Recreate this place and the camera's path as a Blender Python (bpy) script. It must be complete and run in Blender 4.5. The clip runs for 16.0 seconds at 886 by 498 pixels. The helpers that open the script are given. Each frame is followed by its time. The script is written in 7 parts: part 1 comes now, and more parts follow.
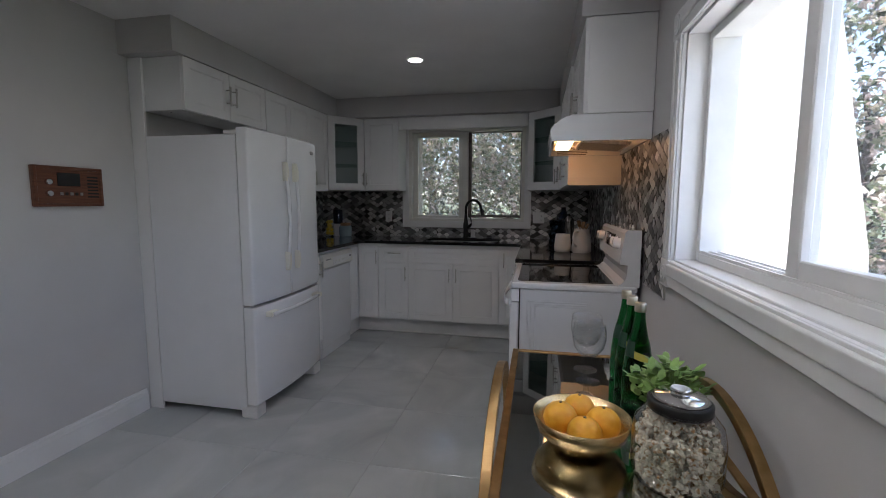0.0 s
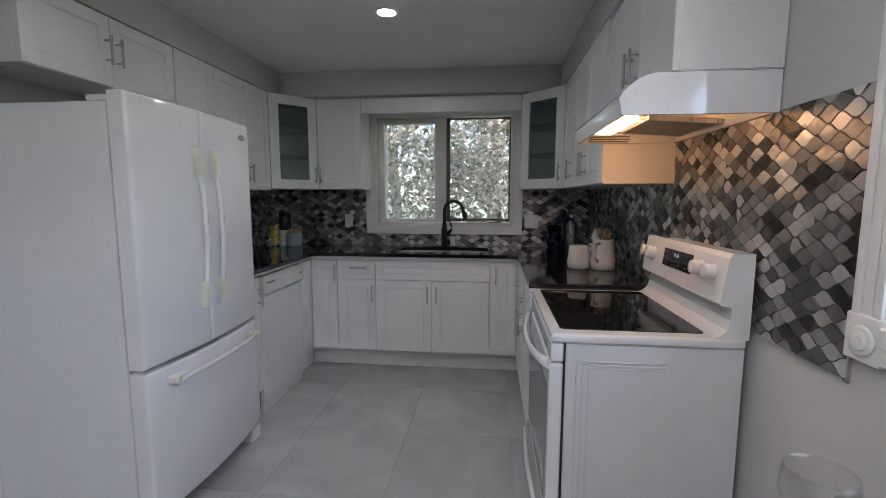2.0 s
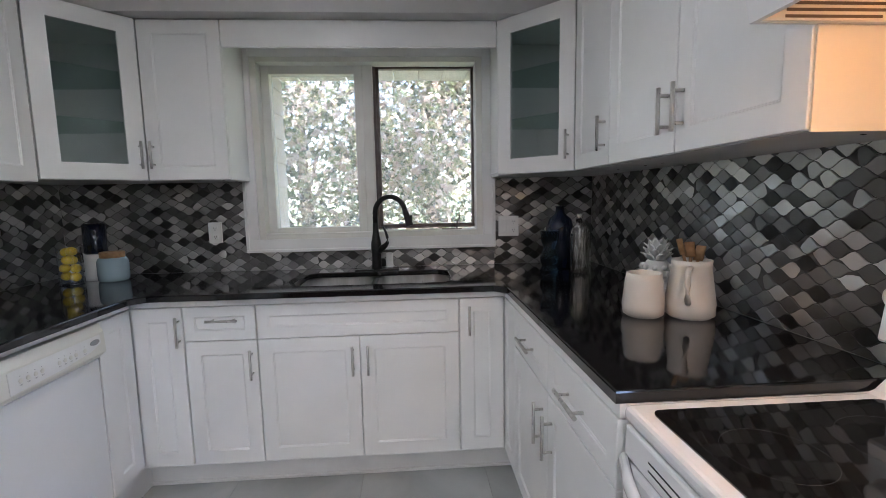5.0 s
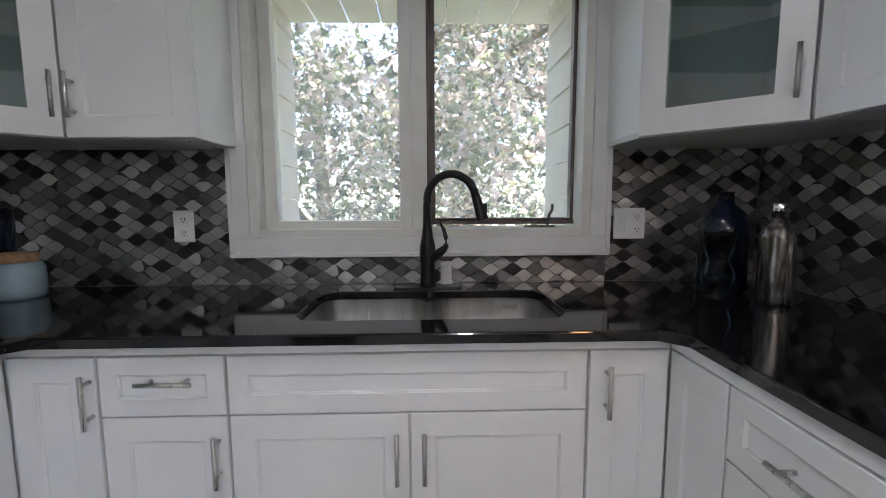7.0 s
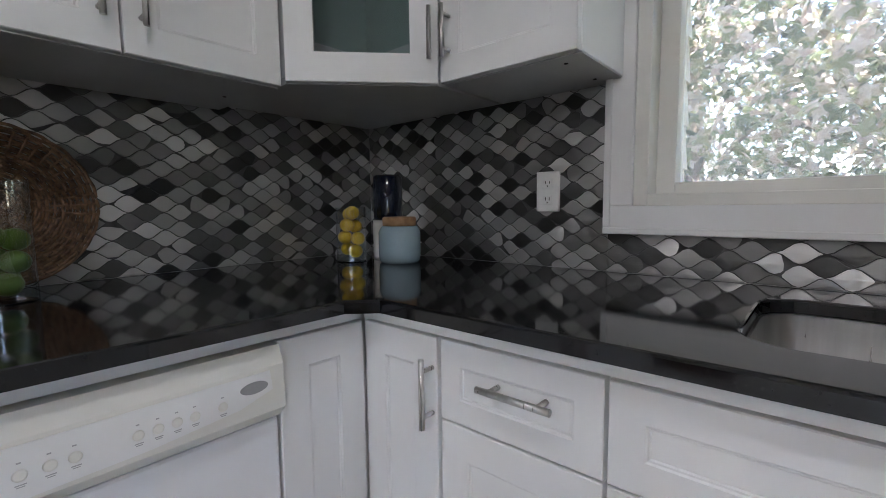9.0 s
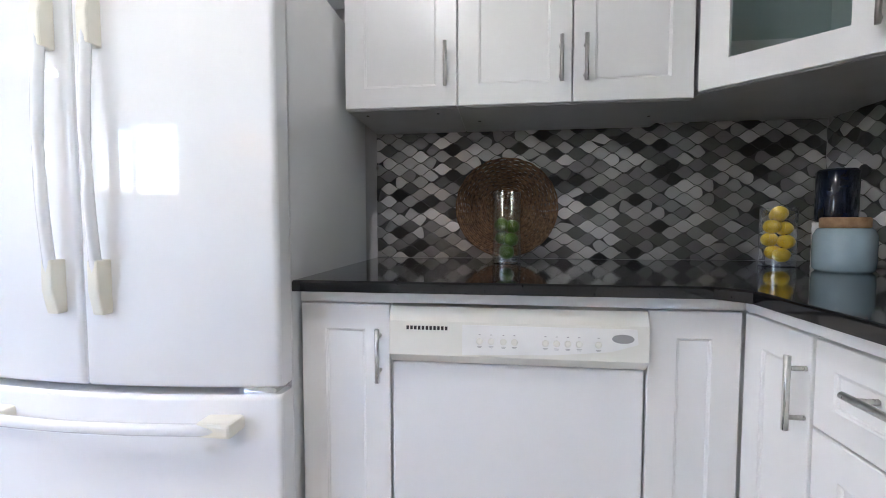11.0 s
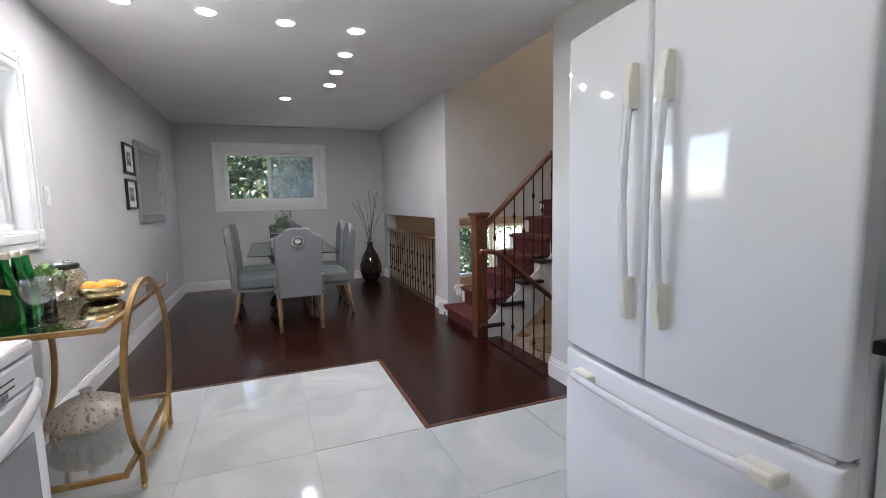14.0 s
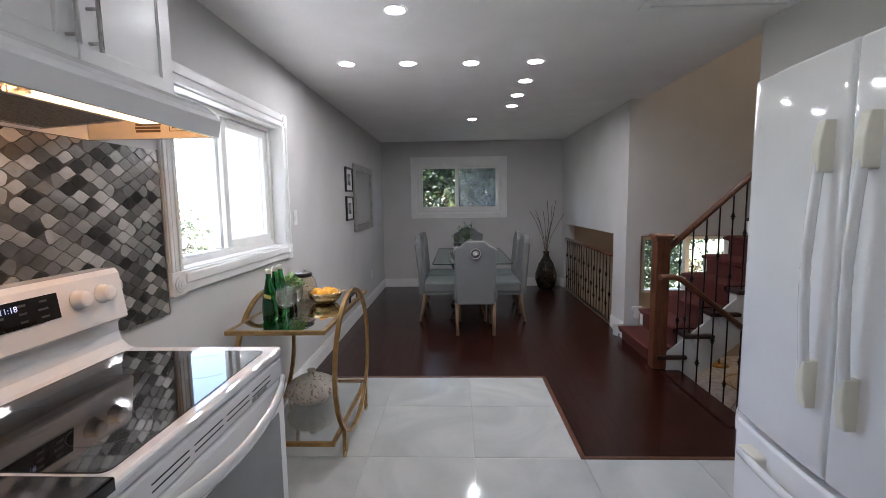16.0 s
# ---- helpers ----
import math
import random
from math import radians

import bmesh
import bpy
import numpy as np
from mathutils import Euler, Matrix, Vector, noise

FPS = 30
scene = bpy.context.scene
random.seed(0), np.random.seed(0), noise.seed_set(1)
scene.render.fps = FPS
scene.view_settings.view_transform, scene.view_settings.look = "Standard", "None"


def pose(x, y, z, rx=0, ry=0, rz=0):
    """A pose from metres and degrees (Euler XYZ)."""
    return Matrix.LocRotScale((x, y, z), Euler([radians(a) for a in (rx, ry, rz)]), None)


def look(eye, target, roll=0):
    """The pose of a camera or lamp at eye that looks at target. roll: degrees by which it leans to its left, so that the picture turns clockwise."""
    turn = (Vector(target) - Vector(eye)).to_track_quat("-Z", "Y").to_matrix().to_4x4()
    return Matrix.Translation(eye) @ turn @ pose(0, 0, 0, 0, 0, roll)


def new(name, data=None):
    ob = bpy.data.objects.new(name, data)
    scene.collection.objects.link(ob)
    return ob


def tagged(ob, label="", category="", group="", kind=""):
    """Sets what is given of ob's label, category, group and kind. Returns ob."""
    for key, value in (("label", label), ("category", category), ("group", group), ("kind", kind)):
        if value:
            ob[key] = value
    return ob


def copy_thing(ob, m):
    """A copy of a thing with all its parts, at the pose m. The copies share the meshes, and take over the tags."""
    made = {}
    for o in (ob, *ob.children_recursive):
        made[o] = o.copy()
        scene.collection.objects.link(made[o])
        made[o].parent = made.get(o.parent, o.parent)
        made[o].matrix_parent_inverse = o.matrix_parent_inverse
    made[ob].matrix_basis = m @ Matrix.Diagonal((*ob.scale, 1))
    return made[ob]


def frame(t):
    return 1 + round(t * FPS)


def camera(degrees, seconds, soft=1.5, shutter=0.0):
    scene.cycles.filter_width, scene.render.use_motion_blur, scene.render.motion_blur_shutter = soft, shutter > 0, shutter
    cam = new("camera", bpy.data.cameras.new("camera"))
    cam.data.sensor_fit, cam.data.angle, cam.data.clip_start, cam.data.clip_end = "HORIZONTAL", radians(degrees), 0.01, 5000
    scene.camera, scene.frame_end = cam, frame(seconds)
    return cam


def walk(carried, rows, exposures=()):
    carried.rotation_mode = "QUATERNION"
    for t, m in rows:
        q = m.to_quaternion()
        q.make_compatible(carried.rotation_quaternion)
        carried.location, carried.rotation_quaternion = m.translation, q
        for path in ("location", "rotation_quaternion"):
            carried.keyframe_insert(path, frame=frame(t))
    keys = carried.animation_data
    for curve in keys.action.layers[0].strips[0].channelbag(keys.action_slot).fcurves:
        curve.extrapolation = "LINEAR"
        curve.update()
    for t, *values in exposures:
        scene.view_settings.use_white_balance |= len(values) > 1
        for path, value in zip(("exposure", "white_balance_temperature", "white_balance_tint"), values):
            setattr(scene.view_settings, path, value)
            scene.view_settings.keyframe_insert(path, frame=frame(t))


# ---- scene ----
cam = camera(90.3, 16.0, soft=0.8)
PATH = [
    (0, (0.044, 2.354, 1.371), (-0.372, 4.299, 1.156), 0.2),
    (0.5, (-0.03, 2.505, 1.373), (-0.403, 4.457, 1.15), 0.1),
    (1, (-0.102, 2.707, 1.396), (-0.443, 4.664, 1.168), 0.1),
    (1.5, (-0.18, 2.923, 1.394), (-0.478, 4.887, 1.165), 0.1),
    (2, (-0.294, 3.169, 1.409), (-0.513, 5.144, 1.179), 0.1),
    (2.5, (-0.347, 3.406, 1.411), (-0.446, 5.39, 1.182), -0.1),
    (3, (-0.378, 3.67, 1.439), (-0.392, 5.657, 1.205), -0.2),
    (3.5, (-0.414, 3.901, 1.441), (-0.369, 5.886, 1.202), -0.2),
    (3.7, (-0.429, 4.006, 1.432), (-0.363, 5.991, 1.199), -0.3),
    (5.8, (-0.573, 4.994, 1.359), (-0.42, 6.975, 1.13), -0.6),
    (6, (-0.601, 5.102, 1.358), (-0.44, 7.081, 1.118), -0.3),
    (6.5, (-0.659, 5.29, 1.33), (-0.505, 7.272, 1.107), -0.4),
    (7, (-0.703, 5.502, 1.296), (-0.649, 7.489, 1.071), -0.3),
    (7.5, (-0.748, 5.67, 1.263), (-1.014, 7.641, 1.055), -0.4),
    (8, (-0.842, 5.817, 1.234), (-1.445, 7.71, 1.004), -0.3),
    (8.5, (-0.946, 5.911, 1.195), (-1.889, 7.663, 0.999), -0.9),
    (9, (-0.996, 5.967, 1.156), (-2.3, 7.472, 0.969), -0.6),
    (9.5, (-0.993, 6.047, 1.13), (-2.674, 7.119, 0.972), -0.8),
    (10, (-0.945, 6.035, 1.116), (-2.831, 6.68, 0.954), -0.2),
    (10.2, (-0.897, 6.024, 1.106), (-2.833, 6.502, 0.96), -0.1),
    (12.3, (-0.552, 6.037, 1.159), (-2.145, 4.843, 0.964), -0.7),
    (12.5, (-0.554, 6.009, 1.179), (-2.077, 4.731, 0.961), -0.8),
    (13, (-0.579, 5.982, 1.197), (-1.881, 4.481, 0.976), -1.1),
    (13.5, (-0.607, 5.975, 1.225), (-1.622, 4.266, 1.005), -1.3),
    (14, (-0.633, 6.0, 1.259), (-1.361, 4.15, 1.042), -1.2),
    (14.5, (-0.663, 6.026, 1.307), (-1.137, 4.095, 1.095), -1.1),
    (15, (-0.696, 6.074, 1.358), (-0.942, 4.1, 1.15), -1.1),
    (15.5, (-0.723, 6.101, 1.388), (-0.767, 4.112, 1.186), -0.9),
    (16, (-0.704, 6.135, 1.442), (-0.635, 4.148, 1.229), -0.8),
]
# ---------------------------------------------------------------- exposure and path
K = 5950
EXPOSURES = [(t, e, K, 15) for t, e in ((0.0, 1.91), (1.5, 2.32), (2.0, 2.66), (3.5, 3.08), (6.0, 3.68), (7.0, 3.36), (8.0, 3.25), (8.6, 3.3), (9.0, 3.53), (9.5, 4.18), (10.2, 4.68), (11.0, 4.3), (12.3, 3.98), (13.0, 3.76), (14.0, 3.52), (15.0, 3.31), (16.0, 2.98))]
walk(cam, [(t, look(eye, target, roll)) for t, eye, target, roll in PATH], EXPOSURES)

# ---------------------------------------------------------------- world, sun, lamps
world = bpy.data.worlds.new("sky")
scene.world = world
world.use_nodes = True
_n = world.node_tree.nodes
_sky = _n.new("ShaderNodeTexSky")
_sky.sky_type = "NISHITA"
_sky.sun_disc = False
_sky.sun_elevation = radians(60)
_sky.sun_rotation = radians(135)
world.node_tree.links.new(_sky.outputs[0], _n["Background"].inputs[0])
_n["Background"].inputs[1].default_value = 0.15

sun = new("sun", bpy.data.lights.new("sun", "SUN"))
sun.data.energy = 4.5
sun.data.angle = radians(0.5)
sun.data.color = (1.0, 0.95, 0.87)
sun.matrix_basis = look((3.5, -3.5, 8.6), (0, 0, 0))

HOOD_LAMP = 2.5
POT_LAMP = 32.0
STAIR_LAMP = 9.0


# ---------------------------------------------------------------- materials
def mat(name, color=(0.8, 0.8, 0.8), rough=0.5, metal=0.0, spec=0.5, coat=0.0):
    m = bpy.data.materials.new(name)
    m.use_nodes = True
    b = m.node_tree.nodes["Principled BSDF"]
    b.inputs["Base Color"].default_value = (*color, 1)
    b.inputs["Roughness"].default_value = rough
    b.inputs["Metallic"].default_value = metal
    b.inputs["Specular IOR Level"].default_value = spec
    b.inputs["Coat Weight"].default_value = coat
    b.inputs["Coat Roughness"].default_value = 0.05
    return m


def node(m, kind, **kw):
    n = m.node_tree.nodes.new(kind)
    for k, v in kw.items():
        n.inputs[k.replace("_", " ")].default_value = v
    return n


def link(m, a, b):
    m.node_tree.links.new(a, b)


def coords(m, stretch=(1, 1, 1), vary=False):
    c = node(m, "ShaderNodeTexCoord")
    mp = node(m, "ShaderNodeMapping")
    mp.inputs["Scale"].default_value = stretch
    link(m, c.outputs["Object"], mp.inputs["Vector"])
    if vary:
        info = node(m, "ShaderNodeObjectInfo")
        mul = node(m, "ShaderNodeMath")
        mul.operation = "MULTIPLY"
        mul.inputs[1].default_value = 37.0
        link(m, info.outputs["Random"], mul.inputs[0])
        cmb = node(m, "ShaderNodeCombineXYZ")
        for i in range(3):
            link(m, mul.outputs[0], cmb.inputs[i])
        link(m, cmb.outputs[0], mp.inputs["Location"])
    return mp.outputs["Vector"]


def grain(m, scale, c0, c1, lo=0.35, hi=0.65, stretch=(1, 1, 1), detail=6.0, bump=0.0, rough=None, vary=False, distort=0.0):
    """Noise between two colours, with optional relief and roughness range."""
    b = m.node_tree.nodes["Principled BSDF"]
    v = coords(m, stretch, vary)
    n = node(m, "ShaderNodeTexNoise", Scale=scale, Detail=detail, Distortion=distort)
    link(m, v, n.inputs["Vector"])
    r = node(m, "ShaderNodeValToRGB")
    r.color_ramp.elements[0].position, r.color_ramp.elements[1].position = lo, hi
    r.color_ramp.elements[0].color, r.color_ramp.elements[1].color = (*c0, 1), (*c1, 1)
    link(m, n.outputs["Fac"], r.inputs["Fac"])
    link(m, r.outputs["Color"], b.inputs["Base Color"])
    if bump:
        n2 = node(m, "ShaderNodeTexNoise", Scale=scale * 9, Detail=4.0)
        link(m, v, n2.inputs["Vector"])
        bp = node(m, "ShaderNodeBump", Strength=bump, Distance=0.002)
        link(m, n2.outputs["Fac"], bp.inputs["Height"])
        link(m, bp.outputs["Normal"], b.inputs["Normal"])
    if rough:
        rr = node(m, "ShaderNodeMapRange")
        rr.inputs["To Min"].default_value, rr.inputs["To Max"].default_value = rough
        n3 = node(m, "ShaderNodeTexNoise", Scale=scale * 2.3, Detail=5.0)
        link(m, v, n3.inputs["Vector"])
        link(m, n3.outputs["Fac"], rr.inputs["Value"])
        link(m, rr.outputs["Result"], b.inputs["Roughness"])
    return m


def emitter(name, color, strength):
    m = bpy.data.materials.new(name)
    m.use_nodes = True
    b = m.node_tree.nodes["Principled BSDF"]
    b.inputs["Base Color"].default_value = (0.9, 0.9, 0.9, 1)
    b.inputs["Emission Color"].default_value = (*color, 1)
    b.inputs["Emission Strength"].default_value = strength
    return m


def clear(name, tint=(1, 1, 1), gloss=0.06, rough=0.0, power=5.0, edge=0.6):
    """Thin pane: clear with a Fresnel gloss."""
    m = bpy.data.materials.new(name)
    m.use_nodes = True
    nt = m.node_tree
    nt.nodes.remove(nt.nodes["Principled BSDF"])
    out = nt.nodes["Material Output"]
    t = node(m, "ShaderNodeBsdfTransparent")
    t.inputs["Color"].default_value = (*tint, 1)
    g = node(m, "ShaderNodeBsdfGlossy")
    g.inputs["Roughness"].default_value = rough
    lw = node(m, "ShaderNodeLayerWeight", Blend=0.5)
    pw = node(m, "ShaderNodeMath")
    pw.operation = "POWER"
    pw.inputs[1].default_value = power
    link(m, lw.outputs["Facing"], pw.inputs[0])
    f = node(m, "ShaderNodeMath")
    f.operation = "MULTIPLY_ADD"
    f.inputs[1].default_value, f.inputs[2].default_value = edge, gloss * 0.6
    link(m, pw.outputs[0], f.inputs[0])
    mx = node(m, "ShaderNodeMixShader")
    link(m, f.outputs[0], mx.inputs[0])
    link(m, t.outputs[0], mx.inputs[1])
    link(m, g.outputs[0], mx.inputs[2])
    link(m, mx.outputs[0], out.inputs["Surface"])
    return m


def solid_glass(name, color, rough=0.0):
    m = mat(name, color, rough)
    b = m.node_tree.nodes["Principled BSDF"]
    b.inputs["Transmission Weight"].default_value = 1.0
    b.inputs["IOR"].default_value = 1.45
    return m


M_WALL = grain(mat("grey_wall_paint", rough=0.75), 2.0, (0.56, 0.55, 0.54), (0.60, 0.59, 0.58), bump=0.06)
M_TAN = grain(mat("tan_wall_paint", rough=0.8), 2.0, (0.47, 0.385, 0.30), (0.51, 0.42, 0.33), bump=0.06)
M_CEIL = grain(mat("ceiling_paint", rough=0.9), 3.0, (0.80, 0.79, 0.78), (0.84, 0.83, 0.82), bump=0.05)
M_TRIM = grain(mat("white_trim_paint", rough=0.35), 5.0, (0.76, 0.76, 0.75), (0.82, 0.82, 0.81), bump=0.03)
M_CAB = grain(mat("white_cabinet_lacquer", rough=0.3), 3.0, (0.76, 0.765, 0.76), (0.81, 0.81, 0.80), bump=0.02)
# Cabinet white darkened to grey, so the shade below is in the colour.
M_UNDER = grain(mat("shade_grey_underside", rough=0.5), 4.0, (0.58, 0.58, 0.57), (0.64, 0.64, 0.63))
# Cabinet white warmed to cream, so the hood lamp's glow is in the colour.
M_CREAM = grain(mat("hood_glow_cream", rough=0.45), 4.0, (0.74, 0.69, 0.60), (0.79, 0.74, 0.65))
M_TILE = grain(mat("grey_porcelain_tile", rough=0.08, spec=0.5), 1.5, (0.385, 0.402, 0.395), (0.535, 0.55, 0.541), lo=0.28, hi=0.70, distort=1.4, detail=9.0, rough=(0.05, 0.12), bump=0.05, vary=True)
M_GROUT = grain(mat("grey_grout", rough=0.9), 30.0, (0.46, 0.46, 0.45), (0.54, 0.54, 0.53))
M_JOINT = grain(mat("dark_mosaic_joint", rough=0.8), 30.0, (0.06, 0.06, 0.06), (0.11, 0.11, 0.105))
M_STONE = grain(mat("black_granite", rough=0.07, spec=0.6), 140.0, (0.006, 0.006, 0.007), (0.03, 0.03, 0.033), lo=0.58, hi=0.85, detail=3.0, rough=(0.05, 0.09))
M_STEEL = grain(mat("brushed_steel", rough=0.3, metal=1.0), 60.0, (0.50, 0.49, 0.47), (0.66, 0.65, 0.62), stretch=(1, 1, 0.05), rough=(0.22, 0.36))
M_SINK = grain(mat("sink_steel", rough=0.2, metal=1.0), 40.0, (0.50, 0.495, 0.48), (0.60, 0.595, 0.58), stretch=(1, 1, 0.06), rough=(0.24, 0.34))
M_BLACK = grain(mat("matte_black_metal", rough=0.38, metal=0.3), 30.0, (0.012, 0.012, 0.012), (0.022, 0.022, 0.022))
M_APPL = grain(mat("white_appliance_enamel", rough=0.06, spec=0.5, coat=0.3), 3.0, (0.78, 0.79, 0.80), (0.82, 0.83, 0.84))
M_FSIDE = grain(mat("fridge_side_enamel", rough=0.2), 4.0, (0.77, 0.78, 0.79), (0.80, 0.81, 0.82))
# Appliance white made greyer, which puts shade into the range's side colour.
M_RSIDE = grain(mat("range_side_toned_down", rough=0.25), 4.0, (0.66, 0.67, 0.69), (0.70, 0.71, 0.73))
M_IVORY = grain(mat("ivory_plastic", rough=0.35), 6.0, (0.72, 0.70, 0.60), (0.77, 0.75, 0.66))
M_OFFWHITE = grain(mat("off_white_plastic", rough=0.35), 6.0, (0.71, 0.70, 0.635), (0.75, 0.74, 0.68))
M_GASKET = mat("grey_gasket", (0.25, 0.25, 0.25), 0.7)
M_DARKGAP = mat("dark_gap", (0.02, 0.02, 0.02), 0.8)
M_BGLASS = grain(mat("black_ceramic_glass", rough=0.04, spec=0.6), 60.0, (0.006, 0.006, 0.007), (0.012, 0.012, 0.012))
M_OVENGLASS = grain(mat("grey_oven_glass", rough=0.08), 4.0, (0.20, 0.21, 0.22), (0.24, 0.25, 0.26))
M_PANE = clear("window_pane")


def veiled(m, amount):
    """Adds a translucent veil to a pane, imitating glare haze and spreading daylight inwards."""
    tr = node(m, "ShaderNodeBsdfTranslucent")
    tr.inputs["Color"].default_value = (0.9, 0.9, 0.9, 1)
    mx = node(m, "ShaderNodeMixShader")
    mx.inputs[0].default_value = amount
    link(m, m.node_tree.nodes["Mix Shader"].outputs[0], mx.inputs[1])
    link(m, tr.outputs[0], mx.inputs[2])
    link(m, mx.outputs[0], m.node_tree.nodes["Material Output"].inputs["Surface"])
    return m


M_VEILED = veiled(clear("veiled_window_pane"), 0.19)
M_HAZY = veiled(clear("hazy_window_pane"), 0.012)
M_CGLASS = clear("cabinet_glass", (0.90, 0.95, 0.945))
M_SHELF = clear("shelf_glass", (0.80, 0.90, 0.88))
M_THIN = clear("clear_glassware", (0.93, 0.95, 0.95), 0.16, power=2.4)
M_SCREEN = clear("insect_screen", (0.72, 0.73, 0.74), 0.0)
_nt = M_SCREEN.node_tree
_df = node(M_SCREEN, "ShaderNodeBsdfTranslucent")
_df.inputs["Color"].default_value = (0.60, 0.60, 0.60, 1)
_mx = node(M_SCREEN, "ShaderNodeMixShader")
_mx.inputs[0].default_value = 0.13
link(M_SCREEN, _nt.nodes["Mix Shader"].outputs[0], _mx.inputs[1])
link(M_SCREEN, _df.outputs[0], _mx.inputs[2])
link(M_SCREEN, _mx.outputs[0], _nt.nodes["Material Output"].inputs["Surface"])
M_BROWNFR = grain(mat("brown_casement_frame", rough=0.45), 20.0, (0.11, 0.085, 0.075), (0.16, 0.13, 0.115))
M_CREAMFR = grain(mat("cream_window_frame", rough=0.4), 8.0, (0.72, 0.71, 0.66), (0.78, 0.77, 0.72))
M_SIDING = grain(mat("white_vinyl_siding", rough=0.55), 6.0, (0.80, 0.77, 0.69), (0.85, 0.82, 0.75), bump=0.1)
# Darker, warmer copy of the white siding; porch shade is in the colour.
M_CLAP = grain(mat("clapboard_shade_tone", rough=0.55), 6.0, (0.60, 0.54, 0.44), (0.67, 0.61, 0.51), bump=0.1)
M_PALEGOLD = mat("pale_gold_foil", (0.72, 0.66, 0.52), 0.3, 0.9)
M_WOOD = grain(mat("cherry_floor_wood", rough=0.2, spec=0.35), 14.0, (0.013, 0.0035, 0.0027), (0.036, 0.0095, 0.0065), stretch=(6, 0.5, 6), rough=(0.18, 0.3), vary=True)
M_WOODEDGE = grain(mat("cherry_edge_strip", rough=0.3), 18.0, (0.07, 0.024, 0.012), (0.13, 0.05, 0.024), stretch=(1, 1, 1))
M_RAIL = grain(mat("stained_rail_wood", rough=0.3, coat=0.2), 16.0, (0.075, 0.024, 0.011), (0.16, 0.056, 0.026), stretch=(5, 5, 0.6))
M_TREAD = grain(mat("dark_tread_wood", rough=0.28), 16.0, (0.014, 0.006, 0.005), (0.034, 0.014, 0.010), stretch=(6, 0.6, 6))
M_RUNNER = grain(mat("red_stair_carpet", rough=0.95), 160.0, (0.055, 0.010, 0.009), (0.13, 0.028, 0.022), bump=0.6)
M_IRON = mat("black_wrought_iron", (0.012, 0.011, 0.011), 0.45, 0.6)
M_CARPET = grain(mat("grey_carpet", rough=0.95), 12.0, (0.36, 0.36, 0.37), (0.52, 0.52, 0.53), bump=0.5)
M_GOLD = grain(mat("antique_gold_metal", rough=0.32, metal=1.0), 22.0, (0.34, 0.215, 0.085), (0.46, 0.30, 0.13), rough=(0.30, 0.46))
M_BRASS = grain(mat("hammered_brass", rough=0.2, metal=1.0), 30.0, (0.62, 0.44, 0.20), (0.78, 0.60, 0.32), bump=0.4, rough=(0.14, 0.3))
M_CHROME = mat("chrome", (0.75, 0.75, 0.75), 0.08, 1.0)
M_FABRIC = grain(mat("grey_linen", rough=0.9), 220.0, (0.155, 0.162, 0.165), (0.19, 0.197, 0.20), bump=0.12)
M_OAK = grain(mat("pale_oak_leg", rough=0.5), 12.0, (0.19, 0.12, 0.07), (0.28, 0.18, 0.11), stretch=(6, 6, 0.6))
M_CERAM = grain(mat("cream_ceramic", rough=0.3), 5.0, (0.66, 0.62, 0.56), (0.74, 0.70, 0.64))
M_WCERAM = grain(mat("white_ceramic", rough=0.3), 6.0, (0.70, 0.70, 0.68), (0.78, 0.78, 0.76), bump=0.1)
M_PALEBLUE = grain(mat("pale_blue_glaze", rough=0.25), 8.0, (0.27, 0.36, 0.40), (0.33, 0.43, 0.47))
M_NAVY = grain(mat("navy_glaze", rough=0.15), 8.0, (0.004, 0.007, 0.018), (0.008, 0.013, 0.032))
M_CORK = grain(mat("cork_lid", rough=0.7), 40.0, (0.27, 0.15, 0.07), (0.40, 0.24, 0.12))
M_LEMON = grain(mat("lemon_peel", rough=0.4), 60.0, (0.72, 0.46, 0.02), (0.82, 0.58, 0.04), bump=0.25)
M_ORANGE = grain(mat("orange_peel", rough=0.4), 60.0, (0.80, 0.36, 0.02), (0.86, 0.45, 0.04), bump=0.3)
M_LIME = grain(mat("lime_peel", rough=0.35), 20.0, (0.05, 0.10, 0.012), (0.11, 0.18, 0.025), bump=0.2)
M_WICKER = grain(mat("brown_wicker", rough=0.6), 60.0, (0.07, 0.035, 0.016), (0.27, 0.15, 0.075), vary=True)
M_GREENGL = solid_glass("green_bottle_glass", (0.02, 0.27, 0.06))
M_BLUEGL = solid_glass("dark_blue_glass", (0.10, 0.20, 0.32))
M_SILVER = grain(mat("mottled_silver_glass", rough=0.22, metal=0.9), 70.0, (0.14, 0.13, 0.12), (0.58, 0.56, 0.53), lo=0.4, hi=0.62, stretch=(1, 1, 0.15))
M_LEAF = grain(mat("fresh_leaf", rough=0.45), 20.0, (0.10, 0.20, 0.035), (0.26, 0.40, 0.11))
M_EUCA = grain(mat("eucalyptus_leaf", rough=0.6), 20.0, (0.06, 0.10, 0.06), (0.14, 0.20, 0.14))
M_POPCORN = grain(mat("popcorn", rough=0.7), 95.0, (0.42, 0.23, 0.07), (0.86, 0.80, 0.66), lo=0.34, hi=0.50)
M_LABEL = grain(mat("green_paper_label", rough=0.5), 30.0, (0.012, 0.04, 0.025), (0.025, 0.07, 0.04))
M_YLABEL = grain(mat("yellow_paper_label", rough=0.5), 30.0, (0.40, 0.36, 0.05), (0.50, 0.46, 0.10))
M_BROWNPRINT = mat("brown_print", (0.13, 0.09, 0.06), 0.6)
M_FAINT = mat("faint_grey_print", (0.42, 0.42, 0.41), 0.5)
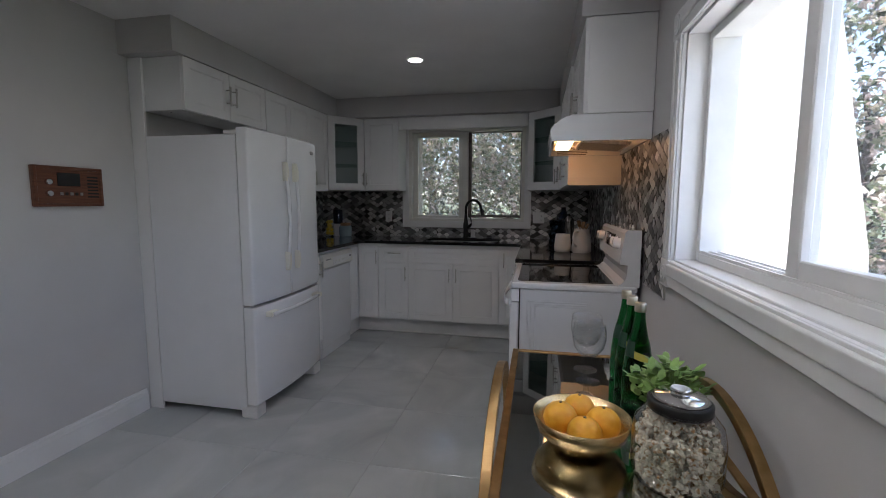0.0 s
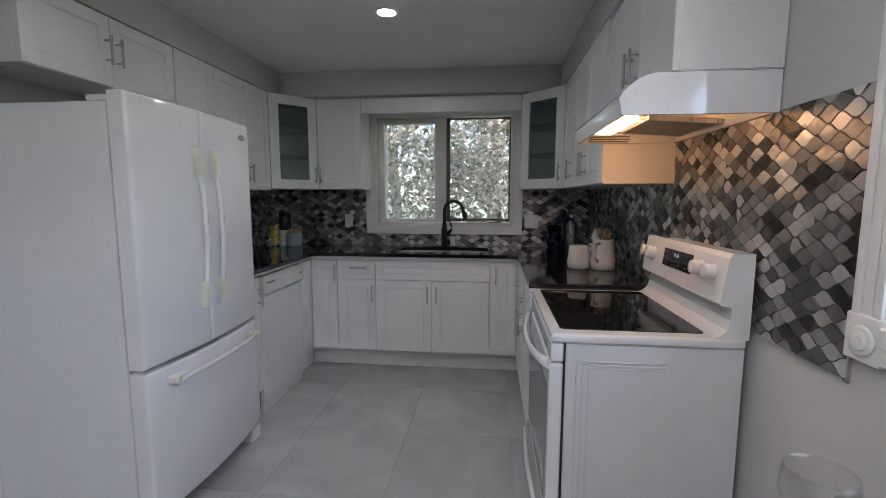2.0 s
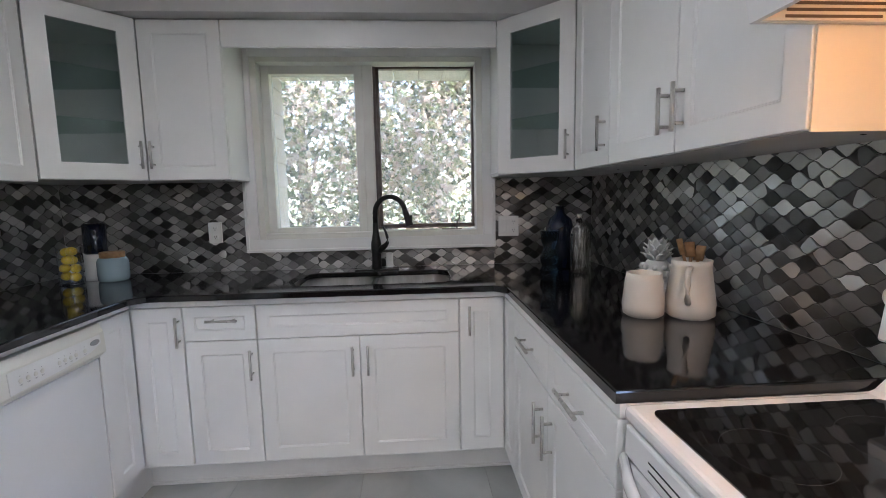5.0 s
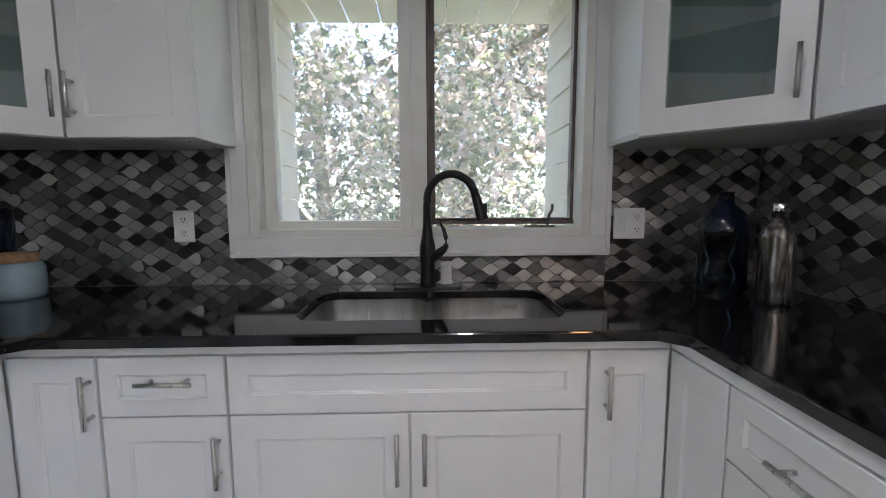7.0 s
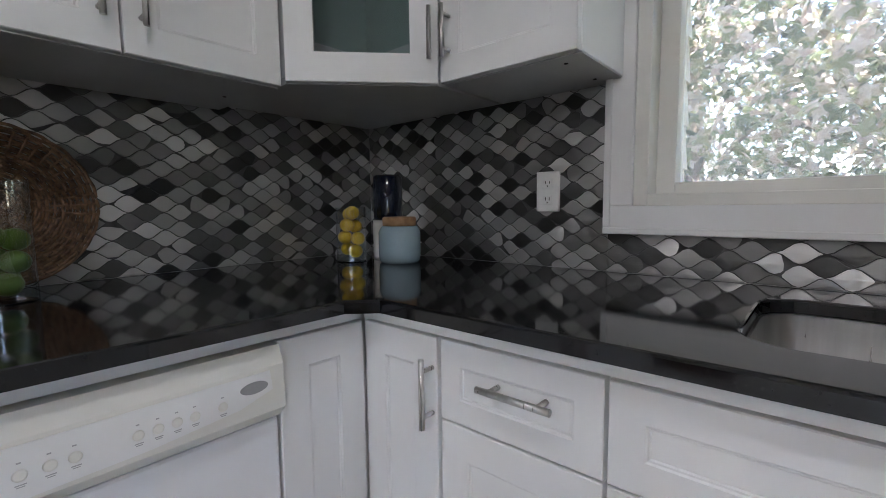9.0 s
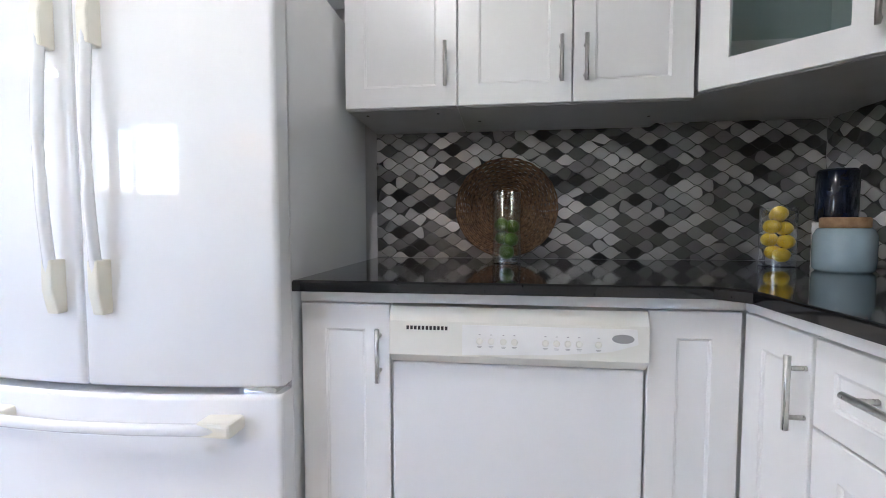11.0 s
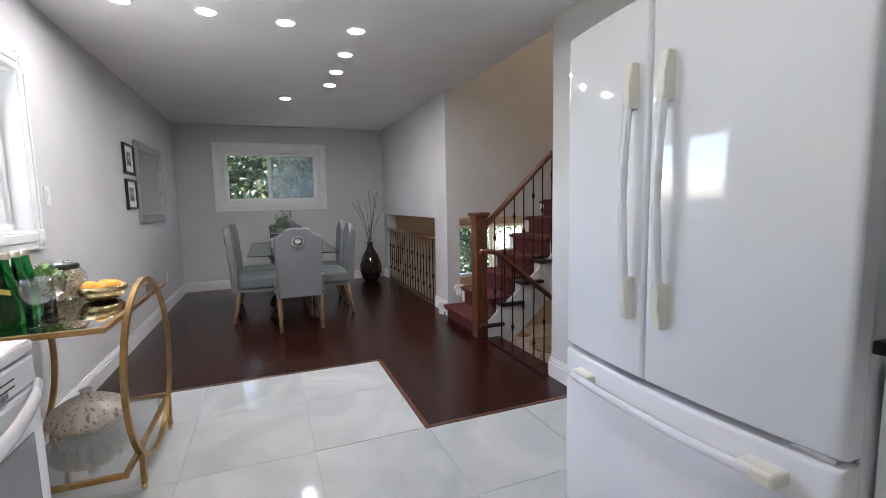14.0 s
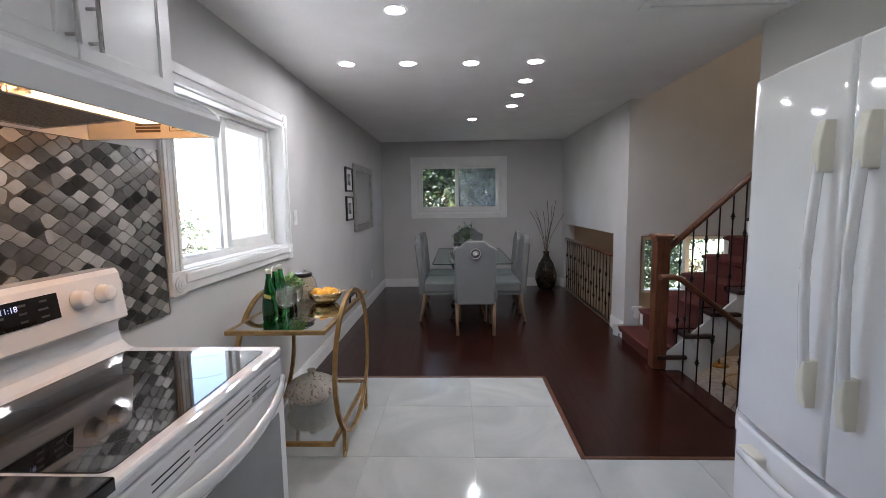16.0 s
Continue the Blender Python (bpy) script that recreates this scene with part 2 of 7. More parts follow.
M_GREYPRINT = mat("grey_print", (0.30, 0.30, 0.30), 0.5)
M_DARKPRINT = mat("dark_print", (0.05, 0.05, 0.05), 0.5)
M_WHITEPL = grain(mat("white_plastic", rough=0.4), 10.0, (0.74, 0.74, 0.72), (0.79, 0.79, 0.77))
M_MIRROR = mat("mirror_silvering", (0.85, 0.86, 0.86), 0.01, 1.0)
M_PEWTER = grain(mat("pewter_frame", rough=0.35, metal=0.8), 20.0, (0.40, 0.39, 0.37), (0.52, 0.51, 0.49))
M_VASE = grain(mat("dark_bronze_glaze", rough=0.1), 25.0, (0.010, 0.007, 0.005), (0.035, 0.024, 0.013), rough=(0.05, 0.2))
M_SHELLV = grain(mat("speckled_beige_ceramic", rough=0.4), 55.0, (0.30, 0.23, 0.17), (0.60, 0.55, 0.48), lo=0.34, hi=0.44, detail=2.0, stretch=(1, 1, 0.7))
M_TWIG = grain(mat("dry_twig", rough=0.8), 30.0, (0.10, 0.07, 0.05), (0.20, 0.15, 0.11))
M_CHERRYBOX = grain(mat("cherry_panel", rough=0.35), 18.0, (0.10, 0.032, 0.014), (0.17, 0.06, 0.028), stretch=(0.4, 0.4, 6))
M_FILTER = grain(mat("aluminium_mesh", rough=0.4, metal=0.9), 260.0, (0.10, 0.09, 0.08), (0.45, 0.42, 0.38), bump=0.8)
M_BEIGE = grain(mat("beige_upholstery", rough=0.9), 60.0, (0.26, 0.245, 0.23), (0.36, 0.34, 0.32), bump=0.3)
M_GRASS = grain(mat("lawn", rough=0.95), 6.0, (0.09, 0.11, 0.055), (0.15, 0.17, 0.09), bump=0.5)
M_BOUNCE = grain(mat("pale_bounce_slab", rough=0.85), 3.0, (0.42, 0.41, 0.39), (0.52, 0.51, 0.49), bump=0.3)
M_BARK = grain(mat("bark", rough=0.9), 14.0, (0.06, 0.045, 0.035), (0.14, 0.11, 0.09), stretch=(2, 2, 0.4), bump=0.8)
M_POTE = emitter("pot_light_diffuser", (1.0, 0.96, 0.9), POT_LAMP)
M_HOODE = emitter("hood_tube", (1.0, 0.52, 0.22), HOOD_LAMP)
M_DIGIT = emitter("blue_clock_digits", (0.15, 0.35, 1.0), 0.06)


def leaf_mat(name, ramp):
    """Leaf with a colour for each leaf and light through it."""
    m = mat(name, rough=0.5)
    nt = m.node_tree
    b = nt.nodes["Principled BSDF"]
    g = node(m, "ShaderNodeNewGeometry")
    r = node(m, "ShaderNodeValToRGB")
    r.color_ramp.interpolation = "LINEAR"
    while len(r.color_ramp.elements) < len(ramp):
        r.color_ramp.elements.new(0.5)
    for e, (p, c) in zip(r.color_ramp.elements, ramp):
        e.position, e.color = p, (*c, 1)
    link(m, g.outputs["Random Per Island"], r.inputs["Fac"])
    link(m, r.outputs["Color"], b.inputs["Base Color"])
    t = node(m, "ShaderNodeBsdfTranslucent")
    link(m, r.outputs["Color"], t.inputs["Color"])
    mx = node(m, "ShaderNodeMixShader")
    mx.inputs[0].default_value = 0.5
    link(m, b.outputs[0], mx.inputs[1])
    link(m, t.outputs[0], mx.inputs[2])
    link(m, mx.outputs[0], nt.nodes["Material Output"].inputs["Surface"])
    return m


# The pale end of this ramp puts sun glare into the leaf colours.
M_TREELEAF = leaf_mat("garden_leaf", [(0.0, (0.06, 0.065, 0.055)), (0.3, (0.16, 0.195, 0.105)), (0.5, (0.31, 0.31, 0.19)), (0.75, (0.46, 0.34, 0.30)), (1.0, (0.56, 0.49, 0.42))])
M_HEDGELEAF = leaf_mat("hedge_leaf", [(0.0, (0.02, 0.035, 0.015)), (0.6, (0.05, 0.08, 0.035)), (1.0, (0.10, 0.12, 0.05))])


def mosaic(name, source):
    """Brushed metal mosaic in light, middle and dark greys, one tone for each piece."""
    m = mat(name, rough=0.26, metal=0.92)
    b = m.node_tree.nodes["Principled BSDF"]
    s = node(m, "ShaderNodeObjectInfo") if source == "object" else node(m, "ShaderNodeNewGeometry")
    out = s.outputs["Random"] if source == "object" else s.outputs["Random Per Island"]
    r = node(m, "ShaderNodeValToRGB")
    r.color_ramp.interpolation = "CONSTANT"
    tones = [(0.0, 0.065), (0.13, 0.17), (0.30, 0.28), (0.50, 0.40), (0.68, 0.56), (0.85, 0.74)]
    while len(r.color_ramp.elements) < len(tones):
        r.color_ramp.elements.new(0.5)
    for e, (p, c) in zip(r.color_ramp.elements, tones):
        e.position, e.color = p, (c * 1.02, c, c * 0.97, 1)
    link(m, out, r.inputs["Fac"])
    v = coords(m, (14, 14, 300), vary=source == "object")
    n = node(m, "ShaderNodeTexNoise", Scale=1.0, Detail=4.0)
    link(m, v, n.inputs["Vector"])
    mr = node(m, "ShaderNodeMapRange")
    mr.inputs["To Min"].default_value, mr.inputs["To Max"].default_value = 0.28, 0.48
    link(m, n.outputs["Fac"], mr.inputs["Value"])
    link(m, mr.outputs["Result"], b.inputs["Roughness"])
    v2 = coords(m, (1, 1, 1), vary=source == "object")
    n2 = node(m, "ShaderNodeTexNoise", Scale=26.0, Detail=1.0)
    link(m, v2, n2.inputs["Vector"])
    b1 = node(m, "ShaderNodeBump", Strength=0.55, Distance=0.006)
    link(m, n2.outputs["Fac"], b1.inputs["Height"])
    bp = node(m, "ShaderNodeBump", Strength=0.14, Distance=0.002)
    link(m, n.outputs["Fac"], bp.inputs["Height"])
    link(m, b1.outputs["Normal"], bp.inputs["Normal"])
    link(m, bp.outputs["Normal"], b.inputs["Normal"])
    link(m, r.outputs["Color"], b.inputs["Base Color"])
    return m


M_MOSAIC = mosaic("brushed_metal_mosaic", "object")
M_MOSAIC_REST = mosaic("brushed_metal_mosaic_joined", "island")


# ---------------------------------------------------------------- mesh helpers
def box(bm, x0, x1, y0, y1, z0, z1, bevel=0.0, seg=2, m=None):
    r = bmesh.ops.create_cube(bm, size=1.0)
    vs = r["verts"]
    c = Vector(((x0 + x1) / 2, (y0 + y1) / 2, (z0 + z1) / 2))
    d = (abs(x1 - x0), abs(y1 - y0), abs(z1 - z0))
    for v in vs:
        v.co = Vector((v.co.x * d[0], v.co.y * d[1], v.co.z * d[2])) + c
    if bevel:
        es = list({e for v in vs for e in v.link_edges})
        g = bmesh.ops.bevel(bm, geom=es, offset=min(bevel, min(d) * 0.45), segments=seg, profile=0.5, affect="EDGES")
        vs = list({v for f in g["faces"] for v in f.verts} | {v for v in vs if v.is_valid})
    if m is not None:
        bmesh.ops.transform(bm, matrix=m, verts=vs)
    return bm


def lathe(bm, profile, cx=0.0, cy=0.0, z=0.0, n=32, caps=True):
    rings = []
    for r, h in profile:
        rings.append([bm.verts.new((cx + r * math.cos(2 * math.pi * i / n), cy + r * math.sin(2 * math.pi * i / n), z + h)) for i in range(n)])
    for a, b in zip(rings, rings[1:]):
        for i in range(n):
            j = (i + 1) % n
            f = bm.faces.new((a[i], a[j], b[j], b[i]))
            f.smooth = True
    if caps:
        bm.faces.new(rings[0][::-1])
        bm.faces.new(rings[-1])
    return bm


def tube(bm, pts, r, n=10, closed=False, squash=None):
    """A round (or squashed: (wide, high)) bar along points."""
    pts = [Vector(p) for p in pts]
    rings = []
    up = Vector((0, 0, 1))
    for i, p in enumerate(pts):
        a = pts[i - 1] if (i or closed) else pts[i]
        b = pts[(i + 1) % len(pts)] if (i < len(pts) - 1 or closed) else pts[i]
        t = (b - a).normalized()
        side = t.cross(up)
        if side.length < 1e-3:
            side = t.cross(Vector((0, 1, 0)))
        side.normalize()
        top = side.cross(t).normalized()
        rs, rt = squash if squash else (r, r)
        rings.append([bm.verts.new(p + side * rs * math.cos(2 * math.pi * k / n) + top * rt * math.sin(2 * math.pi * k / n)) for k in range(n)])
    pairs = list(zip(rings, rings[1:])) + ([(rings[-1], rings[0])] if closed else [])
    for a, b in pairs:
        for k in range(n):
            j = (k + 1) % n
            f = bm.faces.new((a[k], a[j], b[j], b[k]))
            f.smooth = True
    if not closed:
        bm.faces.new(rings[0][::-1])
        bm.faces.new(rings[-1])
    return bm


def prism(bm, poly, lo, hi, axis):
    """A polygon of (a, b) pairs drawn out along axis; a, b run along the other two axes in x, y, z order."""
    def at(a, b, c):
        return {"x": (c, a, b), "y": (a, c, b), "z": (a, b, c)}[axis]
    A = [bm.verts.new(at(a, b, lo)) for a, b in poly]
    B = [bm.verts.new(at(a, b, hi)) for a, b in poly]
    n = len(poly)
    for i in range(n):
        j = (i + 1) % n
        bm.faces.new((A[i], A[j], B[j], B[i]))
    bm.faces.new(A[::-1])
    bm.faces.new(B)
    bmesh.ops.recalc_face_normals(bm, faces=bm.faces[:])
    return bm


def ball(bm, c, r, squash=1.0, seg=16):
    g = bmesh.ops.create_uvsphere(bm, u_segments=seg, v_segments=max(6, seg // 2), radius=r)
    for v in g["verts"]:
        v.co = Vector((v.co.x, v.co.y, v.co.z * squash)) + Vector(c)
        for f in v.link_faces:
            f.smooth = True
    return bm


def B(*a, **k):
    return box(bmesh.new(), *a, **k)


def world_of(ob):
    m = ob.matrix_basis.copy()
    while ob.parent:
        ob = ob.parent
        m = ob.matrix_basis @ m
    return m


def thing(name, loc, label="", category="", group="", kind=""):
    ob = new(name)
    ob.empty_display_size = 0.05
    ob.matrix_basis = Matrix.Translation(loc)
    return tagged(ob, label, category, group, kind)


def part(name, bm, material, parent=None, label="", smooth=False):
    """Links a bmesh, drawn in world places, as ONE mesh object under a thing or part."""
    me = bpy.data.meshes.new(name)
    if parent:
        bm.transform(world_of(parent).inverted())
    bm.to_mesh(me)
    bm.free()
    if smooth:
        for p in me.polygons:
            p.use_smooth = True
    me.materials.append(material)
    ob = new(name, me)
    if parent:
        ob.parent = parent
    if label:
        ob["label"] = label
    return ob


def solo(name, bm, material, label, category, group="", kind="", smooth=False):
    return tagged(part(name, bm, material, None, "", smooth), label, category, group, kind)


def holes_wall(bm, axis, p0, p1, u0, u1, z0, z1, holes):
    us = sorted({u0, u1, *[h[0] for h in holes], *[h[1] for h in holes]})
    zs = sorted({z0, z1, *[h[2] for h in holes], *[h[3] for h in holes]})
    for a, b in zip(us, us[1:]):
        for c, d in zip(zs, zs[1:]):
            m, n = (a + b) / 2, (c + d) / 2
            if any(h[0] < m < h[1] and h[2] < n < h[3] for h in holes):
                continue
            if axis == "x":
                box(bm, p0, p1, a, b, c, d)
            else:
                box(bm, a, b, p0, p1, c, d)
    bmesh.ops.remove_doubles(bm, verts=bm.verts[:], dist=1e-5)
    seen = {}
    for f in bm.faces:
        seen.setdefault(tuple(sorted(v.index for v in f.verts)), []).append(f)
    bm.verts.index_update()
    seen = {}
    for f in bm.faces:
        seen.setdefault(tuple(sorted(v.index for v in f.verts)), []).append(f)
    bmesh.ops.delete(bm, geom=[f for fs in seen.values() if len(fs) > 1 for f in fs], context="FACES_ONLY")
    return bm


# ---------------------------------------------------------------- measures of the place
XR, XL, YB, YF, H = 0.565, -2.45, 7.185, -1.32, 2.44
UZ0, UZ1 = 1.482, 2.238
UL, UB, UR = -2.066, 6.875, 0.23
CT, CB = 0.975, 0.948
S = "structure"

# ---------------------------------------------------------------- walls
W1 = (2.95, 4.19, 1.14, 1.99)
W2 = (-1.374, -0.10, 1.175, 2.15)
W3 = (-1.44, -0.02, 1.262, 2.089)
solo("wall_right", holes_wall(bmesh.new(), "x", XR, XR + 0.16, YF - 0.15, YB + 0.15, 0, H, [W1]), M_WALL, "light warm grey painted wall with a sliding window", "wall", kind=S)
solo("wall_kitchen_end", holes_wall(bmesh.new(), "y", YB, YB + 0.15, XL - 0.15, XR, 0, H, [W2]), M_WALL, "light grey painted wall behind the sink window", "wall", kind=S)
solo("wall_dining_end", holes_wall(bmesh.new(), "y", YF - 0.15, YF, XL - 0.15, XR, -1.25, H, [W3]), M_WALL, "light warm grey painted wall with a small window", "wall", kind=S)
solo("wall_left_kitchen", B(XL - 0.15, XL, 3.45, YB, -1.25, H), M_WALL, "light warm grey painted wall beside the fridge", "wall", kind=S)
solo("wall_left_dining", holes_wall(bmesh.new(), "x", XL - 0.15, XL, YF, 1.51, 0, 4.9, [(-1.13, 1.13, 0.0, 1.062)]), M_WALL, "light grey wall with a low railed opening to the lower room", "wall", kind=S)
solo("wall_stair_far", B(-6.2, XL - 0.15, 1.36, 1.51, 1.062, 4.9), M_WALL, "light warm grey wall rising beside the stairs", "wall", kind=S)
solo("wall_under_dining", B(XL - 0.15, XL, YF, 3.45, -1.25, -0.15), M_WALL, "painted wall below the dining floor edge", "wall", kind=S)
solo("wall_stair_end", B(-6.35, -6.2, YF - 0.15, 4.6, -1.25, 4.9), M_WALL, "grey painted wall of the stairwell", "wall", kind=S)
solo("wall_stair_near", B(-6.2, XL - 0.15, 4.45, 4.6, -1.25, 4.9), M_WALL, "grey painted wall closing the stairwell", "wall", kind=S)
solo("wall_stair_upper", B(XL - 0.15, XL, 1.51, 4.6, H + 0.12, 4.9), M_WALL, "painted upper wall of the stairwell", "wall", kind=S)
solo("wall_lower_room", holes_wall(bmesh.new(), "y", YF - 0.15, YF, -6.2, XL - 0.15, -1.25, 1.3, [(-5.25, -3.78, -0.14, 0.81)]), M_TAN, "tan painted wall of the lower room", "wall", kind=S)
solo("lower_room_ceiling", B(-6.2, XL - 0.15, YF, 1.36, 1.3, 1.4), M_CEIL, "white ceiling of the lower room", "ceiling", kind=S)
solo("lower_floor", B(-6.2, XL - 0.0, YF, 4.45, -1.35, -1.25), M_CARPET, "grey carpet of the lower room", "floor", kind=S)
solo("stairwell_ceiling", B(-6.2, XL, 1.36, 4.6, 4.9, 5.0), M_CEIL, "white stairwell ceiling", "ceiling", kind=S)
solo("ceiling", B(XL - 0.12, XR, YF, YB, H, H + 0.12), M_CEIL, "smooth white painted ceiling", "ceiling", kind=S)

# bulkheads above the cabinets
solo("bulkhead_left", B(XL, UL + 0.004, 4.64, YB, UZ1 + 0.004, H), M_WALL, "painted bulkhead above the wall cabinets", "bulkhead", kind=S)
solo("bulkhead_end", B(UL + 0.004, UR - 0.004, 6.80, YB, UZ1 + 0.004, H), M_WALL, "painted bulkhead above the sink window", "bulkhead", kind=S)
solo("bulkhead_right", B(UR - 0.004, XR, 4.63, YB, UZ1 + 0.004, H), M_WALL, "painted bulkhead above the hood cabinets", "bulkhead", kind=S)

# baseboards
def baseboard(axis, p, u0, u1, out):
    bm = bmesh.new()
    for d, z0, z1 in ((0.016, 0.0, 0.10), (0.012, 0.10, 0.125), (0.007, 0.125, 0.14)):
        if axis == "x":
            box(bm, min(p, p + out * d), max(p, p + out * d), u0, u1, z0, z1)
        else:
            box(bm, u0, u1, min(p, p + out * d), max(p, p + out * d), z0, z1)
    return solo("baseboard", bm, M_TRIM, "white painted moulded baseboard", "baseboard", kind=S)


baseboard("x", XR, YF, 4.6, -1)
baseboard("y", YF, XL, XR - 0.016, 1)
baseboard("x", XL, 3.45, 4.675, 1)
baseboard("y", 3.45, XL - 0.15, XL + 0.016, -1)
baseboard("x", XL, YF + 0.016, -1.13, 1)
baseboard("x", XL, 1.13, 1.51, 1)

# ---------------------------------------------------------------- doors and handles of the cabinets
def handle_bar(name, p, direction, length, out, parent, r=0.006, stand=0.032, material=None):
    """A bar handle centred at p, along direction, standing off along out."""
    d, o, p = Vector(direction).normalized(), Vector(out).normalized(), Vector(p)
    bm = bmesh.new()
    tube(bm, [p + o * stand - d * length / 2, p + o * stand + d * length / 2], r, 12)
    for s in (-1, 1):
        q = p + d * s * length * 0.33
        tube(bm, [q - o * 0.0, q + o * stand], r * 0.8, 8)
    return part(name, bm, material or M_STEEL, parent, "brushed steel bar handle")


def shaker(name, m, w, h, parent, rail=0.062, depth=0.02, glass=False, material=None):
    """A shaker door; its local x runs 0..w, z 0..h, and its face looks along local -y."""
    bm = bmesh.new()
    g = 0.0022

    def loop(i, y):
        return [bm.verts.new(p) for p in ((g + i, y, g + i), (w - g - i, y, g + i), (w - g - i, y, h - g - i), (g + i, y, h - g - i))]
    d = depth
    steps = [(0, 0), (0, -d + 0.002), (0.002, -d), (rail, -d)]
    steps += [(rail, 0)] if glass else [(rail + 0.0025, -d + 0.0025), (rail + 0.005, -d + 0.003), (rail + 0.007, -d + 0.0055)]
    loops = [loop(i, y) for i, y in steps]
    for p, q in zip(loops, loops[1:]):
        for k in range(4):
            bm.faces.new((p[k], p[(k + 1) % 4], q[(k + 1) % 4], q[k]))
    if glass:
        for k in range(4):
            bm.faces.new((loops[-1][k], loops[-1][(k + 1) % 4], loops[0][(k + 1) % 4], loops[0][k]))
    else:
        bm.faces.new(loops[-1])
        bm.faces.new(loops[0][::-1])
    bmesh.ops.recalc_face_normals(bm, faces=bm.faces[:])
    bm.transform(m)
    return part(name, bm, material or M_CAB, parent)


def door_at(parent, m, w, h, handle=None, name="door", rail=0.062, glass=False, length=0.13):
    """handle: (x, z, 'v' or 'h') in the door's own measures."""
    d = shaker(name, m, w, h, parent, rail, glass=glass)
    if handle:
        x, z, way = handle
        p = m @ Vector((x, -0.02, z))
        o = (m.to_3x3() @ Vector((0, -1, 0)))
        along = Vector((0, 0, 1)) if way == "v" else m.to_3x3() @ Vector((1, 0, 0))
        handle_bar("handle", p, along, length, o, d)
    return d


def upper_box(name_label, x0, x1, y0, y1, z0, z1, material=None):
    t = thing("wall_cabinet", ((x0 + x1) / 2, (y0 + y1) / 2, z0), name_label, "cabinet", "wall cabinets")
    bm = B(x0, x1, y0, y1, z0 + 0.003, z1, 0.001, 1)
    part("body", bm, material or M_CAB, t)
    part("underside", B(x0 + 0.002, x1 - 0.002, y0 + 0.002, y1 - 0.002, z0, z0 + 0.0028), M_UNDER, t, "underside with shade put in as grey")
    for xx, yy in (((x0 + x1) / 2, y0 + 0.06), ((x0 + x1) / 2, y1 - 0.06)) if x1 - x0 < y1 - y0 else ((x1 - 0.06, y0 + 0.05), (x1 - 0.06, y1 - 0.07)):
        part("screw", lathe(bmesh.new(), [(0.005, -0.0012), (0.005, 0.0)], xx, yy, z0, 12), M_DARKGAP, t, "dark screw head")
    return t


UH = UZ1 - UZ0
ZL = 1.467
# left run, above the counter
for y0, y1, hx, lab in ((5.545, 5.90, "r", "white shaker wall cabinet beside the fridge"), (5.90, 6.58, "pair", "white shaker two-door wall cabinet")):
    t = upper_box(lab, XL + 0.002, UL - 0.02, y0, y1, ZL, UZ1)
    if hx == "pair":
        w = (y1 - y0) / 2
        door_at(t, pose(UL - 0.02, y0, ZL, 0, 0, 90), w, UZ1 - ZL, (w - 0.035, 0.12, "v"))
        door_at(t, pose(UL - 0.02, y0 + w, ZL, 0, 0, 90), w, UZ1 - ZL, (0.035, 0.12, "v"))
    else:
        w = y1 - y0
        door_at(t, pose(UL - 0.02, y0, ZL, 0, 0, 90), w, UZ1 - ZL, (w - 0.035, 0.12, "v"))
# above the fridge
t = upper_box("shallow white shaker cabinet above the fridge", XL + 0.09, UL - 0.02, 4.717, 5.54, 1.92, UZ1)
for i in (0, 1):
    w = 0.412
    door_at(t, pose(UL - 0.02, 4.716 + w * i, 1.92, 0, 0, 90), w, UZ1 - 1.92, (w - 0.03 if i == 0 else 0.03, 0.16, "v"), rail=0.055)
# side panel of the fridge recess
solo("fridge_panel", B(XL + 0.002, XL + 0.10, 4.698, 4.716, 0, UZ1, 0.002, 1), M_CAB, "white upright panel beside the fridge", "panel")


